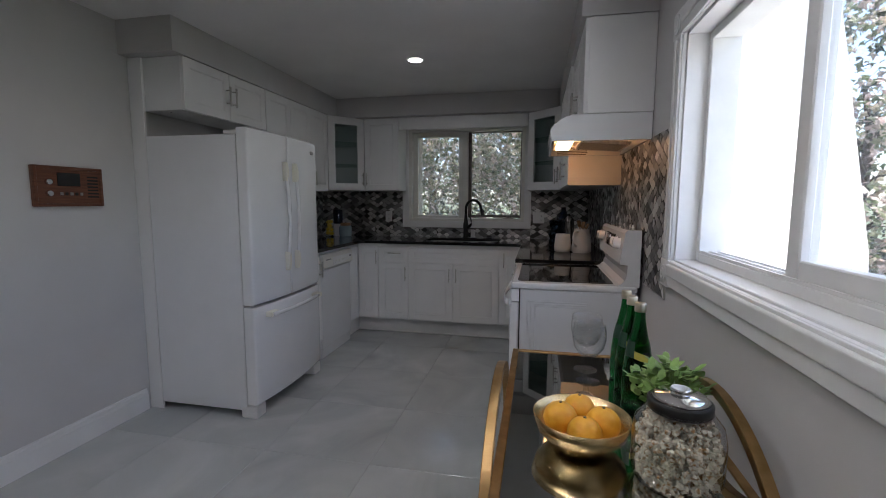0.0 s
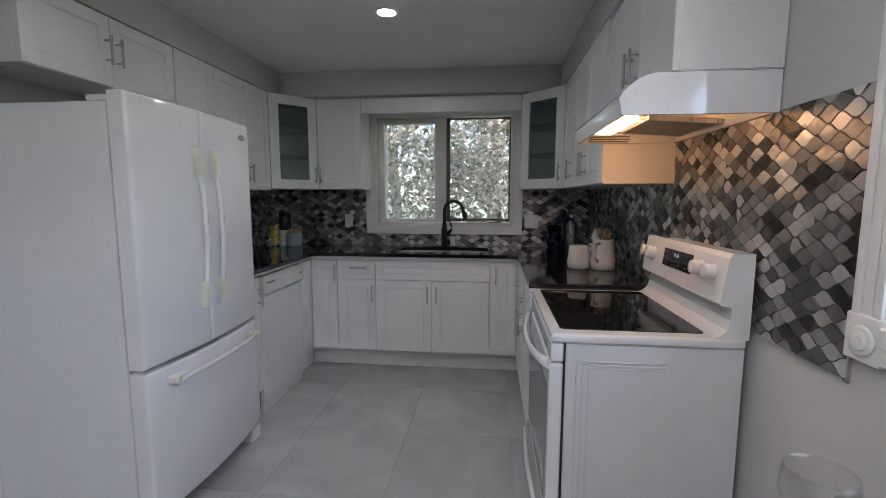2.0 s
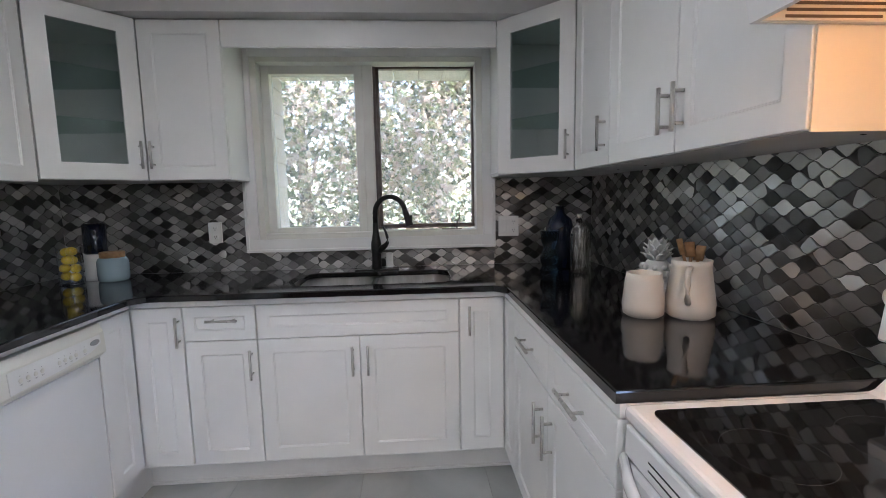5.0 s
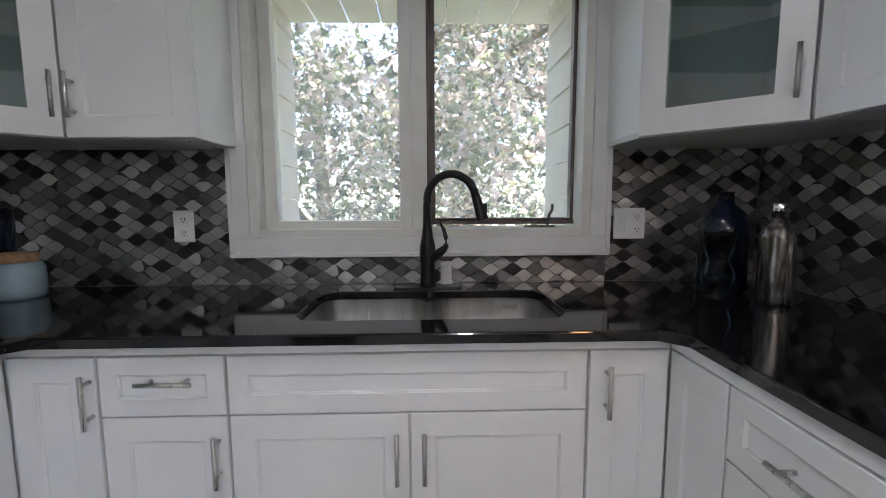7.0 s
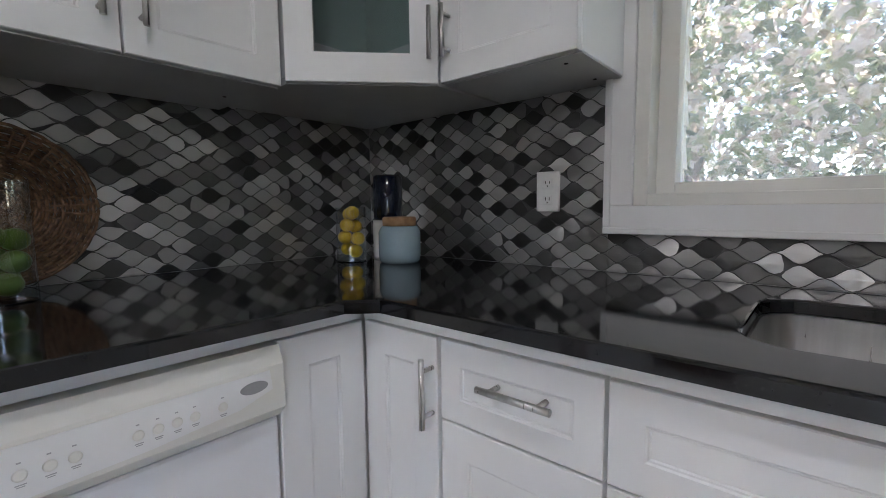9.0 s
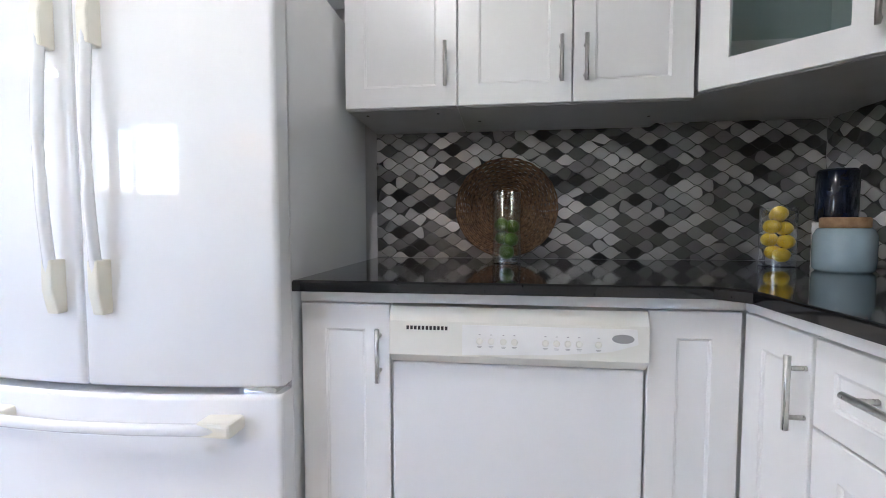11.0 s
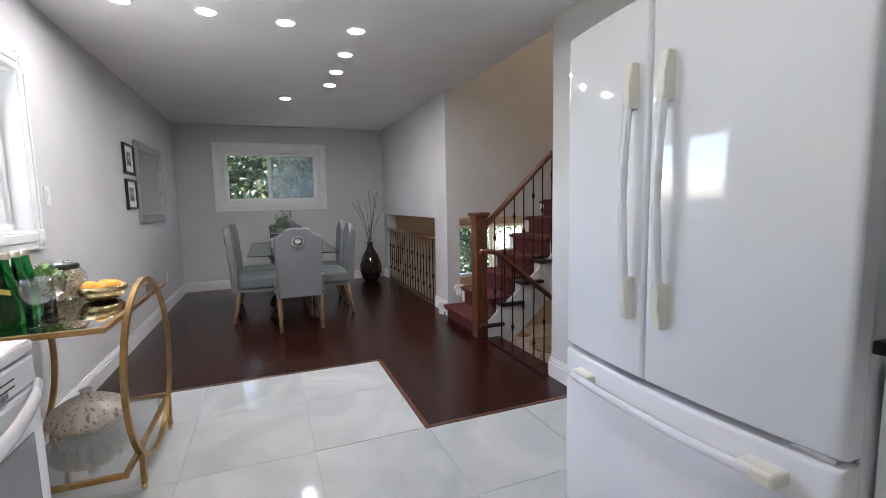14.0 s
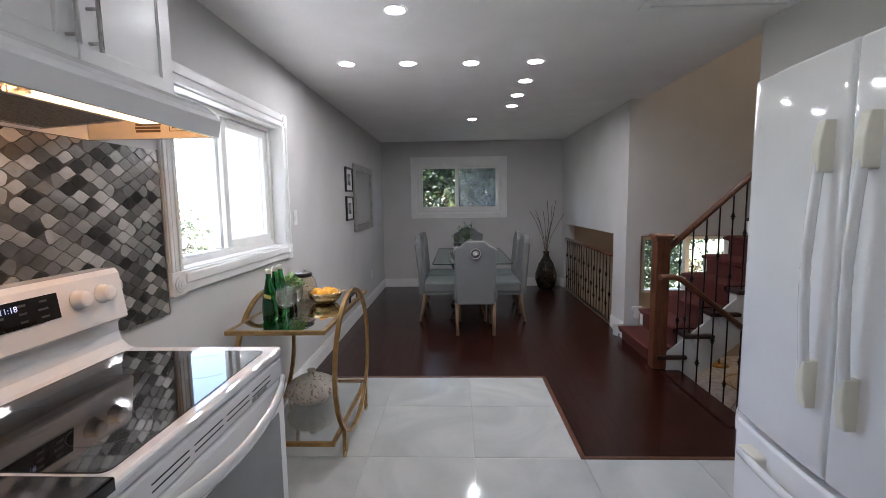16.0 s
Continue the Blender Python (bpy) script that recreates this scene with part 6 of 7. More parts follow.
for xa, xb, top in ((XL, BX - 0.028, BY1 - 0.028), (BX - 0.028, XR, BY0 - 0.028)):
    x = xa
    while x < xb - 0.001:
        x1 = min(x + PW, xb)
        y = YF - rnd.uniform(0, 0.8)
        while y < top:
            L = rnd.choice((0.75, 0.95, 1.2))
            a, b = max(y, YF), min(y + L, top)
            if b - a > 0.01:
                part("plank", B(x + 0.0002, x1 - 0.0002, a + 0.0002, b - 0.0002, -0.014, 0.0005 + rnd.uniform(0, 0.0002), 0.0005, 1), M_WOOD, wood)
            y += L
        x = x1
for a in ((BX - 0.028, BX, BY0 - 0.028, BY1), (BX, XR, BY0 - 0.028, BY0), (XL, BX - 0.028, BY1 - 0.028, BY1)):
    part("edge_strip", B(a[0], a[1], a[2], a[3], -0.012, 0.004, 0.003, 1), M_WOODEDGE, wood, "lighter brown edging strip")
part("edge_strip", B(XL - 0.10, XL + 0.06, 2.50, 3.44, -0.03, 0.012, 0.008, 2), M_WOOD, wood, "dark nosing at the stair edge")

# ---------------------------------------------------------------- metal mosaic backsplash
TWd, THt = 0.086, 0.050


def leaf_outline(u0, u1, v0, v1, cu, cv, n=8, gap=0.0016):
    """Ogee tile centred at (cu, cv), clipped to the panel."""
    w, h = TWd / 2 - gap, THt / 2 - gap * 0.7
    pts = []
    for i in range(n):
        s = -1 + 2 * i / n
        pts.append((cu + w * s, cv + h * 0.5 * (1 + math.cos(math.pi * s))))
    for i in range(n):
        s = 1 - 2 * i / n
        pts.append((cu + w * s, cv - h * 0.5 * (1 + math.cos(math.pi * s))))

    def clip(p, f, ax, val):
        out = []
        for i in range(len(p)):
            a, b = p[i], p[(i + 1) % len(p)]
            ia, ib = f(a[ax], val), f(b[ax], val)
            if ia:
                out.append(a)
            if ia != ib:
                k = (val - a[ax]) / (b[ax] - a[ax])
                out.append((a[0] + k * (b[0] - a[0]), a[1] + k * (b[1] - a[1])))
        return out
    whole = cu - w > u0 and cu + w < u1 and cv - h > v0 and cv + h < v1
    if not whole:
        for f, ax, val in ((lambda p, q: p >= q, 0, u0), (lambda p, q: p <= q, 0, u1), (lambda p, q: p >= q, 1, v0), (lambda p, q: p <= q, 1, v1)):
            pts = clip(pts, f, ax, val)
            if len(pts) < 3:
                return None, False
    ded = []
    for p in pts:
        if not ded or math.dist(p, ded[-1]) > 1e-4:
            ded.append(p)
    if len(ded) < 3:
        return None, False
    return ded, whole


def splash(name, m, rects, near, label, skip=()):
    """m turns (u along the wall, -y out of the wall, v up) into the world; near: u range whose tiles are single parts."""
    t = thing(name, tuple(m.translation), label, "backsplash", kind=S)
    bed = bmesh.new()
    for u0, u1, v0, v1 in rects:
        box(bed, u0, u1, -0.004, -0.0005, v0, v1)
    bed.transform(m)
    part("bed", bed, M_JOINT, t, "dark grout bed")
    shared = None
    verts, faces = [], []
    count = 0
    inv = world_of(t).inverted()
    rnd = random.Random(len(name))
    for u0, u1, v0, v1 in rects:
        for j in range(int(v0 / (THt / 2)) - 2, int(v1 / (THt / 2)) + 3):
            for i in range(int(u0 / TWd) - 2, int(u1 / TWd) + 3):
                cu, cv = (i + (0.5 if j % 2 else 0.0)) * TWd, j * THt / 2
                if any(s[0] < cu < s[1] and s[2] < cv < s[3] for s in skip):
                    continue
                pts, whole = leaf_outline(u0, u1, v0, v1, cu, cv)
                if not pts:
                    continue
                if whole and near[0] < cu < near[1] and count < 300:
                    if shared is None:
                        b = bmesh.new()
                        ring = [b.verts.new((p[0] - cu, -0.003, p[1] - cv)) for p in pts]
                        top = [b.verts.new(((p[0] - cu) * 0.965, -0.0058, (p[1] - cv) * 0.95)) for p in pts]
                        for k in range(len(pts)):
                            b.faces.new((ring[k], ring[(k + 1) % len(pts)], top[(k + 1) % len(pts)], top[k]))
                        tip = b.verts.new((0, -0.0064, 0))
                        for k in range(len(pts)):
                            b.faces.new((top[k], top[(k + 1) % len(pts)], tip))
                        bmesh.ops.recalc_face_normals(b, faces=b.faces[:])
                        shared = bpy.data.meshes.new("tile")
                        b.to_mesh(shared)
                        b.free()
                        shared.materials.append(M_MOSAIC)
                    ob = new("tile", shared)
                    ob.parent = t
                    ob.matrix_basis = inv @ m @ Matrix.Translation((cu, 0, cv)) @ pose(0, 0, 0, rnd.gauss(0, 3.4), 0, rnd.gauss(0, 3.4))
                    count += 1
                else:
                    k0 = len(verts)
                    n = len(pts)
                    c = (sum(p[0] for p in pts) / n, sum(p[1] for p in pts) / n)
                    for p in pts:
                        verts.append(inv @ m @ Vector((p[0], -0.003, p[1])))
                    tx, tz = rnd.gauss(0, 0.055), rnd.gauss(0, 0.055)
                    for p in pts:
                        q = (c[0] + (p[0] - c[0]) * 0.965, c[1] + (p[1] - c[1]) * 0.95)
                        verts.append(inv @ m @ Vector((q[0], -0.0058 + tx * (q[0] - c[0]) + tz * (q[1] - c[1]), q[1])))
                    for k in range(n):
                        faces.append((k0 + k, k0 + (k + 1) % n, k0 + n + (k + 1) % n, k0 + n + k))
                    verts.append(inv @ m @ Vector((c[0], -0.0064, c[1])))
                    for k in range(n):
                        faces.append((k0 + n + k, k0 + n + (k + 1) % n, k0 + 2 * n))
    if verts:
        me = bpy.data.meshes.new("tile_field")
        me.from_pydata(verts, [], faces)
        me.materials.append(M_MOSAIC_REST)
        b = bmesh.new()
        b.from_mesh(me)
        bmesh.ops.recalc_face_normals(b, faces=b.faces[:])
        b.to_mesh(me)
        b.free()
        ob = new("tile_field", me)
        ob.parent = t
        ob["kind"] = "stuff"
    return t


Z0 = CT + 0.001
splash("backsplash_end", pose(0, YB, 0), [(XL + 0.006, -1.446, Z0, UZ0), (-1.446, -0.028, Z0, 1.084), (-0.028, XR - 0.006, Z0, UZ0)], (-1.9, 0.3), "grey brushed metal ogee mosaic around the sink window")
splash("backsplash_left", pose(XL, 0, 0, 0, 0, 90), [(5.54, YB - 0.006, Z0, UZ0)], (5.5, 6.5), "grey brushed metal ogee mosaic above the worktop")
splash("backsplash_right", pose(XR, 0, 0, 0, 0, -90), [(-YB + 0.006, -5.39, Z0, UZ0), (-5.39, -4.29, Z0, 1.672)], (-5.39, -4.29), "brushed metal ogee mosaic behind the range")
bm = bmesh.new()
box(bm, XR - 0.009, XR - 0.0005, 4.283, 4.289, Z0 - 0.004, 1.676)
box(bm, XR - 0.009, XR - 0.0005, 4.283, 4.64, Z0 - 0.006, Z0)
solo("backsplash_trim", bm, M_STEEL, "thin metal edge of the mosaic", "trim", kind=S)

BOTTLES = ((0.325, 3.81), (0.325, 3.725), (0.33, 3.64))

# ---------------------------------------------------------------- upstairs light of the stairwell
x, y, z = -4.2, 2.9, 4.9
t = thing("stairwell_light", (x, y, z), "round flush ceiling light of the stairwell, lit", "ceiling light")
part("base", lathe(bmesh.new(), [(0.16, -0.03), (0.16, 0.0)], x, y, z, 24), M_TRIM, t)
part("shade", lathe(bmesh.new(), [(0.02, -0.10), (0.09, -0.085), (0.14, -0.05), (0.15, -0.03)], x, y, z, 24), emitter("stairwell_shade", (1.0, 0.74, 0.46), STAIR_LAMP), t, "warm glowing glass shade")


# ---------------------------------------------------------------- dining set
def dining_chair():
    """Faces local +y, stands at the origin."""
    t = thing("dining_chair", (0, 0, 0), "grey upholstered dining chair with nailhead trim and pale oak legs", "chair", "chairs round the dining table")
    part("seat", B(-0.24, 0.24, -0.21, 0.27, 0.36, 0.49, 0.035, 4), M_FABRIC, t)
    part("seat_rail", B(-0.225, 0.225, -0.20, 0.255, 0.33, 0.362, 0.004, 1), M_FABRIC, t)
    out = []
    for k in range(33):
        u = -1 + 2 * k / 32
        a = abs(u)
        z = 1.03 - 0.018 * a * a
        if a > 0.45:
            z -= 0.055 * math.sin(min(1, (a - 0.45) / 0.35) * math.pi / 2)
        if a > 0.82:
            z -= 0.02 * (a - 0.82) / 0.18
        out.append((u * (0.225 + 0.015 * (1 - a)), z))
    poly = [(-0.20, 0.34)] + [(-0.215, 0.6)] + out + [(0.215, 0.6), (0.20, 0.34)]
    bm = prism(bmesh.new(), poly, -0.275, -0.205, "y")
    es = [e for e in bm.edges if abs(e.verts[0].co.y - e.verts[1].co.y) < 1e-6]
    bmesh.ops.bevel(bm, geom=es, offset=0.018, segments=3, profile=0.5, affect="EDGES")
    for v in bm.verts:
        v.co.y -= 0.10 * max(0, v.co.z - 0.45) ** 1.3
    part("backrest", bm, M_FABRIC, t)
    nails = bmesh.new()
    for k in range(22):
        z = 0.40 + 0.55 * k / 21
        for s in (-1, 1):
            c = (s * 0.2185 if z > 0.5 else s * 0.212, -0.24 - 0.10 * max(0, z - 0.45) ** 1.3, z)
            ball(nails, c, 0.0075, 1.0, 6)
    n = part("nailhead_trim", nails, M_CHROME, t, "row of silver nailheads")
    n["kind"] = "stuff"
    yb = -0.278 - 0.10 * 0.45 ** 1.3
    bm = bmesh.new()
    tube(bm, [(0.052 * math.cos(a * 0.2618), yb - 0.010, 0.895 + 0.052 * math.sin(a * 0.2618)) for a in range(24)], 0.009, 8, closed=True)
    part("ring_pull", bm, M_CHROME, t, "chrome ring pull on the back")
    bm = lathe(bmesh.new(), [(0.042, 0.0), (0.042, 0.004), (0.03, 0.010), (0.012, 0.014)], 0, 0, 0, 20)
    bm.transform(Matrix.Translation((0, yb + 0.004, 0.895)) @ pose(0, 0, 0, 90, 0, 0))
    part("pull_plate", bm, M_CHROME, t, "round chrome plate")
    for s in (-1, 1):
        for y0, rear in ((-0.20, True), (0.215, False)):
            bm = bmesh.new()
            pts = [(s * 0.195, y0 - (0.06 if rear else 0), 0.0), (s * 0.198, y0 - (0.025 if rear else 0), 0.17), (s * 0.2, y0, 0.345)]
            tube(bm, pts, 0.02, 4)
            for v in bm.verts:
                i = min(pts, key=lambda p: abs(p[2] - v.co.z))
                c = Vector((i[0], i[1], v.co.z))
                v.co = c + (v.co - c) * (0.85 + 1.3 * v.co.z)
            part("leg", bm, M_OAK, t, "tapered pale oak leg")
    return t


CX = -0.865
ch = dining_chair()
ch.matrix_basis = pose(-0.885, 1.235, 0, 0, 0, 180)
for x, y, rz in ((-0.50, 0.72, 90), (-0.50, 0.10, 88), (-1.235, 0.74, -90), (-1.235, 0.12, -91), (-0.86, -0.42, 0)):
    copy_thing(ch, pose(x, y, 0, 0, 0, rz))

t = thing("dining_table", (CX, 0.42, 0), "clear glass dining table on crossed dark metal legs", "table")
part("tabletop", prism(bmesh.new(), rounded(CX - 0.45, CX + 0.45, -0.42, 1.25, 0.05), 0.738, 0.75, "z"), clear("table_glass", (0.86, 0.93, 0.91)), t, "clear glass tabletop")
part("glass_edge", tube(bmesh.new(), [(px, py, 0.744) for px, py in rounded(CX - 0.451, CX + 0.451, -0.421, 1.251, 0.05)], 0.006, 6, closed=True), mat("dark_glass_edge", (0.02, 0.05, 0.045), 0.1), t, "dark green glass edge")
for y0 in (0.02, 0.80):
    for s in (-1, 1):
        part("leg", tube(bmesh.new(), [(CX - s * 0.26, y0, 0.0), (CX - s * 0.10, y0, 0.30), (CX + s * 0.10, y0, 0.44), (CX + s * 0.26, y0, 0.737)], 0.024, 10), M_BLACK, t)
part("stretcher", tube(bmesh.new(), [(CX, 0.02, 0.37), (CX, 0.80, 0.37)], 0.018, 10), M_BLACK, t)


def leaf_shape(bm, p, direction, L, W, up=(0, 0, 1)):
    d = Vector(direction).normalized()
    s = d.cross(Vector(up))
    if s.length < 1e-3:
        s = Vector((1, 0, 0))
    s.normalize()
    n = s.cross(d)
    p = Vector(p)
    pts = [p, p + d * L * 0.35 + s * W * 0.5 - n * W * 0.12, p + d * L * 0.75 + s * W * 0.38 - n * W * 0.1, p + d * L - n * W * 0.25, p + d * L * 0.75 - s * W * 0.38 - n * W * 0.1, p + d * L * 0.35 - s * W * 0.5 - n * W * 0.12]
    mid = [p + d * L * 0.38, p + d * L * 0.75 - n * W * 0.02]
    v = [bm.verts.new(q) for q in pts]
    m = [bm.verts.new(q) for q in mid]
    for f in ((v[0], v[1], m[0]), (v[1], v[2], m[1], m[0]), (v[2], v[3], m[1]), (v[3], v[4], m[1]), (v[4], v[5], m[0], m[1]), (v[5], v[0], m[0])):
        g = bm.faces.new(f)
        g.smooth = True


def potted(name, x, y, z, r, h, label, material, pot_mat, stems, leafL, spread, rise, seed, band=False):
    t = thing(name, (x, y, z), label, "plant")
    part("pot", lathe(bmesh.new(), [(r * 0.82, 0.0), (r, h * 0.1), (r, h), (r * 0.88, h), (r * 0.86, h * 0.85)], x, y, z, 24), pot_mat, t)
    if band:
        part("band", lathe(bmesh.new(), [(r * 1.01, h * 0.72), (r * 1.01, h * 1.0)], x, y, z, 24, caps=False), M_DARKPRINT, t, "black band round the pot")
    rnd = random.Random(seed)
    st, lf = bmesh.new(), bmesh.new()
    for i in range(stems):
        a, k = rnd.uniform(0, 6.28), rnd.uniform(0.15, 1.0)
        tip = Vector((x + spread * k * math.cos(a), y + spread * k * math.sin(a), z + h + rise * (1.15 - 0.6 * k * k) * rnd.uniform(0.75, 1.1)))
        b = Vector((x + r * 0.3 * math.cos(a), y + r * 0.3 * math.sin(a), z + h * 0.8))
        mid = b.lerp(tip, 0.55) + Vector((0, 0, rise * 0.15))
        tube(st, [b, mid, tip], 0.0016, 5)
        for q in range(7):
            f = 0.35 + 0.65 * q / 6
            p = b.lerp(mid, f * 1.4) if f < 0.6 else mid.lerp(tip, (f - 0.5) * 2)
            w = rnd.uniform(0, 6.28)
            leaf_shape(lf, p, (math.cos(w), math.sin(w), rnd.uniform(0.15, 1.1)), leafL * rnd.uniform(0.7, 1.2), leafL * 0.52)
    part("stems", st, M_LEAF, t)["kind"] = "stuff"
    part("leaves", lf, material, t)["kind"] = "stuff"
    return t


potted("table_plant", CX + 0.03, 0.62, 0.75, 0.055, 0.21, "eucalyptus sprigs in a white pot with a black band", M_EUCA, M_WCERAM, 22, 0.05, 0.16, 0.17, 21, True)
potted("table_plant", CX + 0.17, 0.50, 0.75, 0.05, 0.17, "small eucalyptus in a white banded pot", M_EUCA, M_WCERAM, 12, 0.04, 0.09, 0.10, 22, True)

# tall vase with twigs
x, y = -2.13, -1.02
t = thing("floor_vase", (x, y, 0), "tall dark bronze glazed floor vase with dry twigs", "vase")
part("body", lathe(bmesh.new(), [(0.09, 0.0), (0.13, 0.04), (0.175, 0.16), (0.17, 0.26), (0.12, 0.42), (0.06, 0.52), (0.042, 0.57), (0.05, 0.62), (0.04, 0.62), (0.03, 0.55)], x, y, 0, 36), M_VASE, t)
rnd = random.Random(7)
for i in range(9):
    a, k = rnd.uniform(0, 6.28), rnd.uniform(0.1, 0.32)
    pts = [(x, y, 0.55), (x + k * 0.25 * math.cos(a), y + k * 0.25 * math.sin(a), 0.85), (x + k * 0.7 * math.cos(a + 0.2), y + k * 0.6 * math.sin(a + 0.2), 1.1), (x + k * math.cos(a), max(YF + 0.03, y + k * math.sin(a)), 1.3 + rnd.uniform(-0.1, 0.15))]
    part("twig", tube(bmesh.new(), pts, 0.004, 6), M_TWIG, t)

# ---------------------------------------------------------------- bar cart
CZ = 0.81
CY, CX0, CX1 = 3.50, -0.035, 0.475


def flat_ring(x, y, z, r0, r1, half, n=96):
    """Square bar bent to a ring in the y-z plane, with eased corners."""
    bm = bmesh.new()
    e = 0.0015
    sect = [(r0, -half + e), (r0 + e, -half), (r1 - e, -half), (r1, -half + e), (r1, half - e), (r1 - e, half), (r0 + e, half), (r0, half - e)]
    rings = [[bm.verts.new((x + h, y + r * math.cos(2 * math.pi * i / n), z + r * math.sin(2 * math.pi * i / n))) for r, h in sect] for i in range(n)]
    for i in range(n):
        a, b = rings[i], rings[(i + 1) % n]
        for k in range(8):
            bm.faces.new((a[k], a[(k + 1) % 8], b[(k + 1) % 8], b[k]))
    bmesh.ops.recalc_face_normals(bm, faces=bm.faces[:])
    return bm


t = thing("bar_cart", (0.22, CY, 0), "gold metal bar cart with round hoops and glass shelves", "bar cart")
for x in (CX0 - 0.012, CX1 + 0.012):
    part("hoop", flat_ring(x, CY, 0.49, 0.408, 0.431, 0.0115), M_GOLD, t)
    for y in (CY - 0.30, CY + 0.27):
        zz = 0.49 - math.sqrt(0.42 ** 2 - (y - CY) ** 2)
        part("leg", B(x - 0.011, x + 0.011, y - 0.013, y + 0.013, 0.035, zz + 0.012, 0.002, 1), M_GOLD, t)
        bm = lathe(bmesh.new(), [(0.018, -0.009), (0.020, -0.005), (0.020, 0.005), (0.018, 0.009)], 0, 0, 0, 18)
        bm.transform(Matrix.Translation((x, y + 0.008, 0.020)) @ pose(0, 0, 0, 0, 90, 0))
        box(bm, x - 0.013, x + 0.013, y - 0.008, y + 0.010, 0.028, 0.040, 0.003, 1)
        part("caster", bm, M_BRASS, t, "small brass caster")
for z, ya, yb, m in ((CZ, 2.98, 4.02, None), (0.17, 3.07, 3.93, M_THIN)):
    bm = bmesh.new()
    for a in ((CX0, CX0 + 0.022, ya, yb), (CX1 - 0.022, CX1, ya, yb), (CX0 + 0.022, CX1 - 0.022, ya, ya + 0.022), (CX0 + 0.022, CX1 - 0.022, yb - 0.022, yb)):
        box(bm, a[0], a[1], a[2], a[3], z - 0.022, z, 0.002, 1)
    part("shelf_frame", bm, M_GOLD, t)
    part("shelf_glass", B(CX0 + 0.0222, CX1 - 0.0222, ya + 0.0222, yb - 0.0222, z - 0.010, z - 0.003), m or mat("smoked_mirror", (0.58, 0.59, 0.57), 0.02, 1.0), t, "smoked mirror glass" if m is None else "clear glass")
CZ = CZ - 0.003


def bowl_of_oranges(x, y):
    z = CZ
    t = thing("fruit_bowl", (x, y, z), "hammered brass bowl on the bar cart", "bowl")
    part("shell", lathe(bmesh.new(), [(0.040, 0.0), (0.075, 0.010), (0.101, 0.040), (0.110, 0.075), (0.1075, 0.075), (0.099, 0.042), (0.072, 0.014), (0.001, 0.009)], x, y, z, 40, caps=False), M_BRASS, t)
    for dx, dy, dz, r in ((-0.047, 0.0, 0.062, 0.039), (0.048, -0.005, 0.060, 0.039), (0.0, 0.052, 0.062, 0.038), (0.002, -0.055, 0.058, 0.038)):
        o = thing("orange", (x + dx, y + dy, z + dz - r), "ripe orange in the brass bowl", "orange", "oranges in the bowl")
        part("peel", ball(bmesh.new(), (x + dx, y + dy, z + dz), r, 0.95, 20), M_ORANGE, o)
        part("stem_end", lathe(bmesh.new(), [(0.004, -0.001), (0.003, 0.002)], x + dx, y + dy, z + dz + r * 0.95, 8), M_TWIG, o)


bowl_of_oranges(0.155, 3.375)


def popcorn_jar(x, y):
    z = CZ
    t = thing("popcorn_jar", (x, y, z), "round glass jar of popcorn with a black and chrome lid", "jar")
    part("glass", lathe(bmesh.new(), [(0.06, 0.0), (0.078, 0.008), (0.085, 0.03), (0.086, 0.10), (0.080, 0.130), (0.064, 0.150), (0.060, 0.160)], x, y, z, 36, caps=False), M_THIN, t)
    rnd = random.Random(8)
    bm = bmesh.new()
    for i in range(1700):
        a, q = rnd.uniform(0, 6.28), rnd.random() ** 0.35
        h = rnd.uniform(0.010, 0.143)
        rr = 0.074 if h < 0.105 else 0.074 - (h - 0.105) * 0.5
        c = Vector((x + rr * q * math.cos(a), y + rr * q * math.sin(a), z + h))
        g = bmesh.ops.create_icosphere(bm, subdivisions=1, radius=rnd.uniform(0.0038, 0.0066))
        for v in g["verts"]:
            v.co = c + v.co * rnd.uniform(0.55, 1.6)
    part("popcorn", bm, M_POPCORN, t, "pale popped corn")["kind"] = "stuff"
    part("lid", lathe(bmesh.new(), [(0.056, 0.153), (0.060, 0.157), (0.060, 0.173), (0.056, 0.177)], x, y, z, 36), M_BLACK, t, "black lid rim")
    part("lid_top", lathe(bmesh.new(), [(0.055, 0.1772), (0.046, 0.185), (0.020, 0.187), (0.014, 0.191), (0.021, 0.196), (0.017, 0.199)], x, y, z, 36), M_CHROME, t, "polished chrome lid and knob")


popcorn_jar(0.330, 3.272)


def wrap(x, y, z, profile, a0, a1, slope, n=10):
    """Paper wrapped part of the way round, running down by slope."""
    bm = bmesh.new()
    rows = []
    for r, h in profile:
        row = []
        for i in range(n + 1):
            a, k = radians(a0 + (a1 - a0) * i / n), i / n
            row.append(bm.verts.new((x + (r - slope * 0.16 * k) * math.cos(a), y + (r - slope * 0.16 * k) * math.sin(a), z + h + slope * k)))
        rows.append(row)
    for p, q in zip(rows, rows[1:]):
        for i in range(n):
            bm.faces.new((p[i], p[i + 1], q[i + 1], q[i])).smooth = True
    return bm


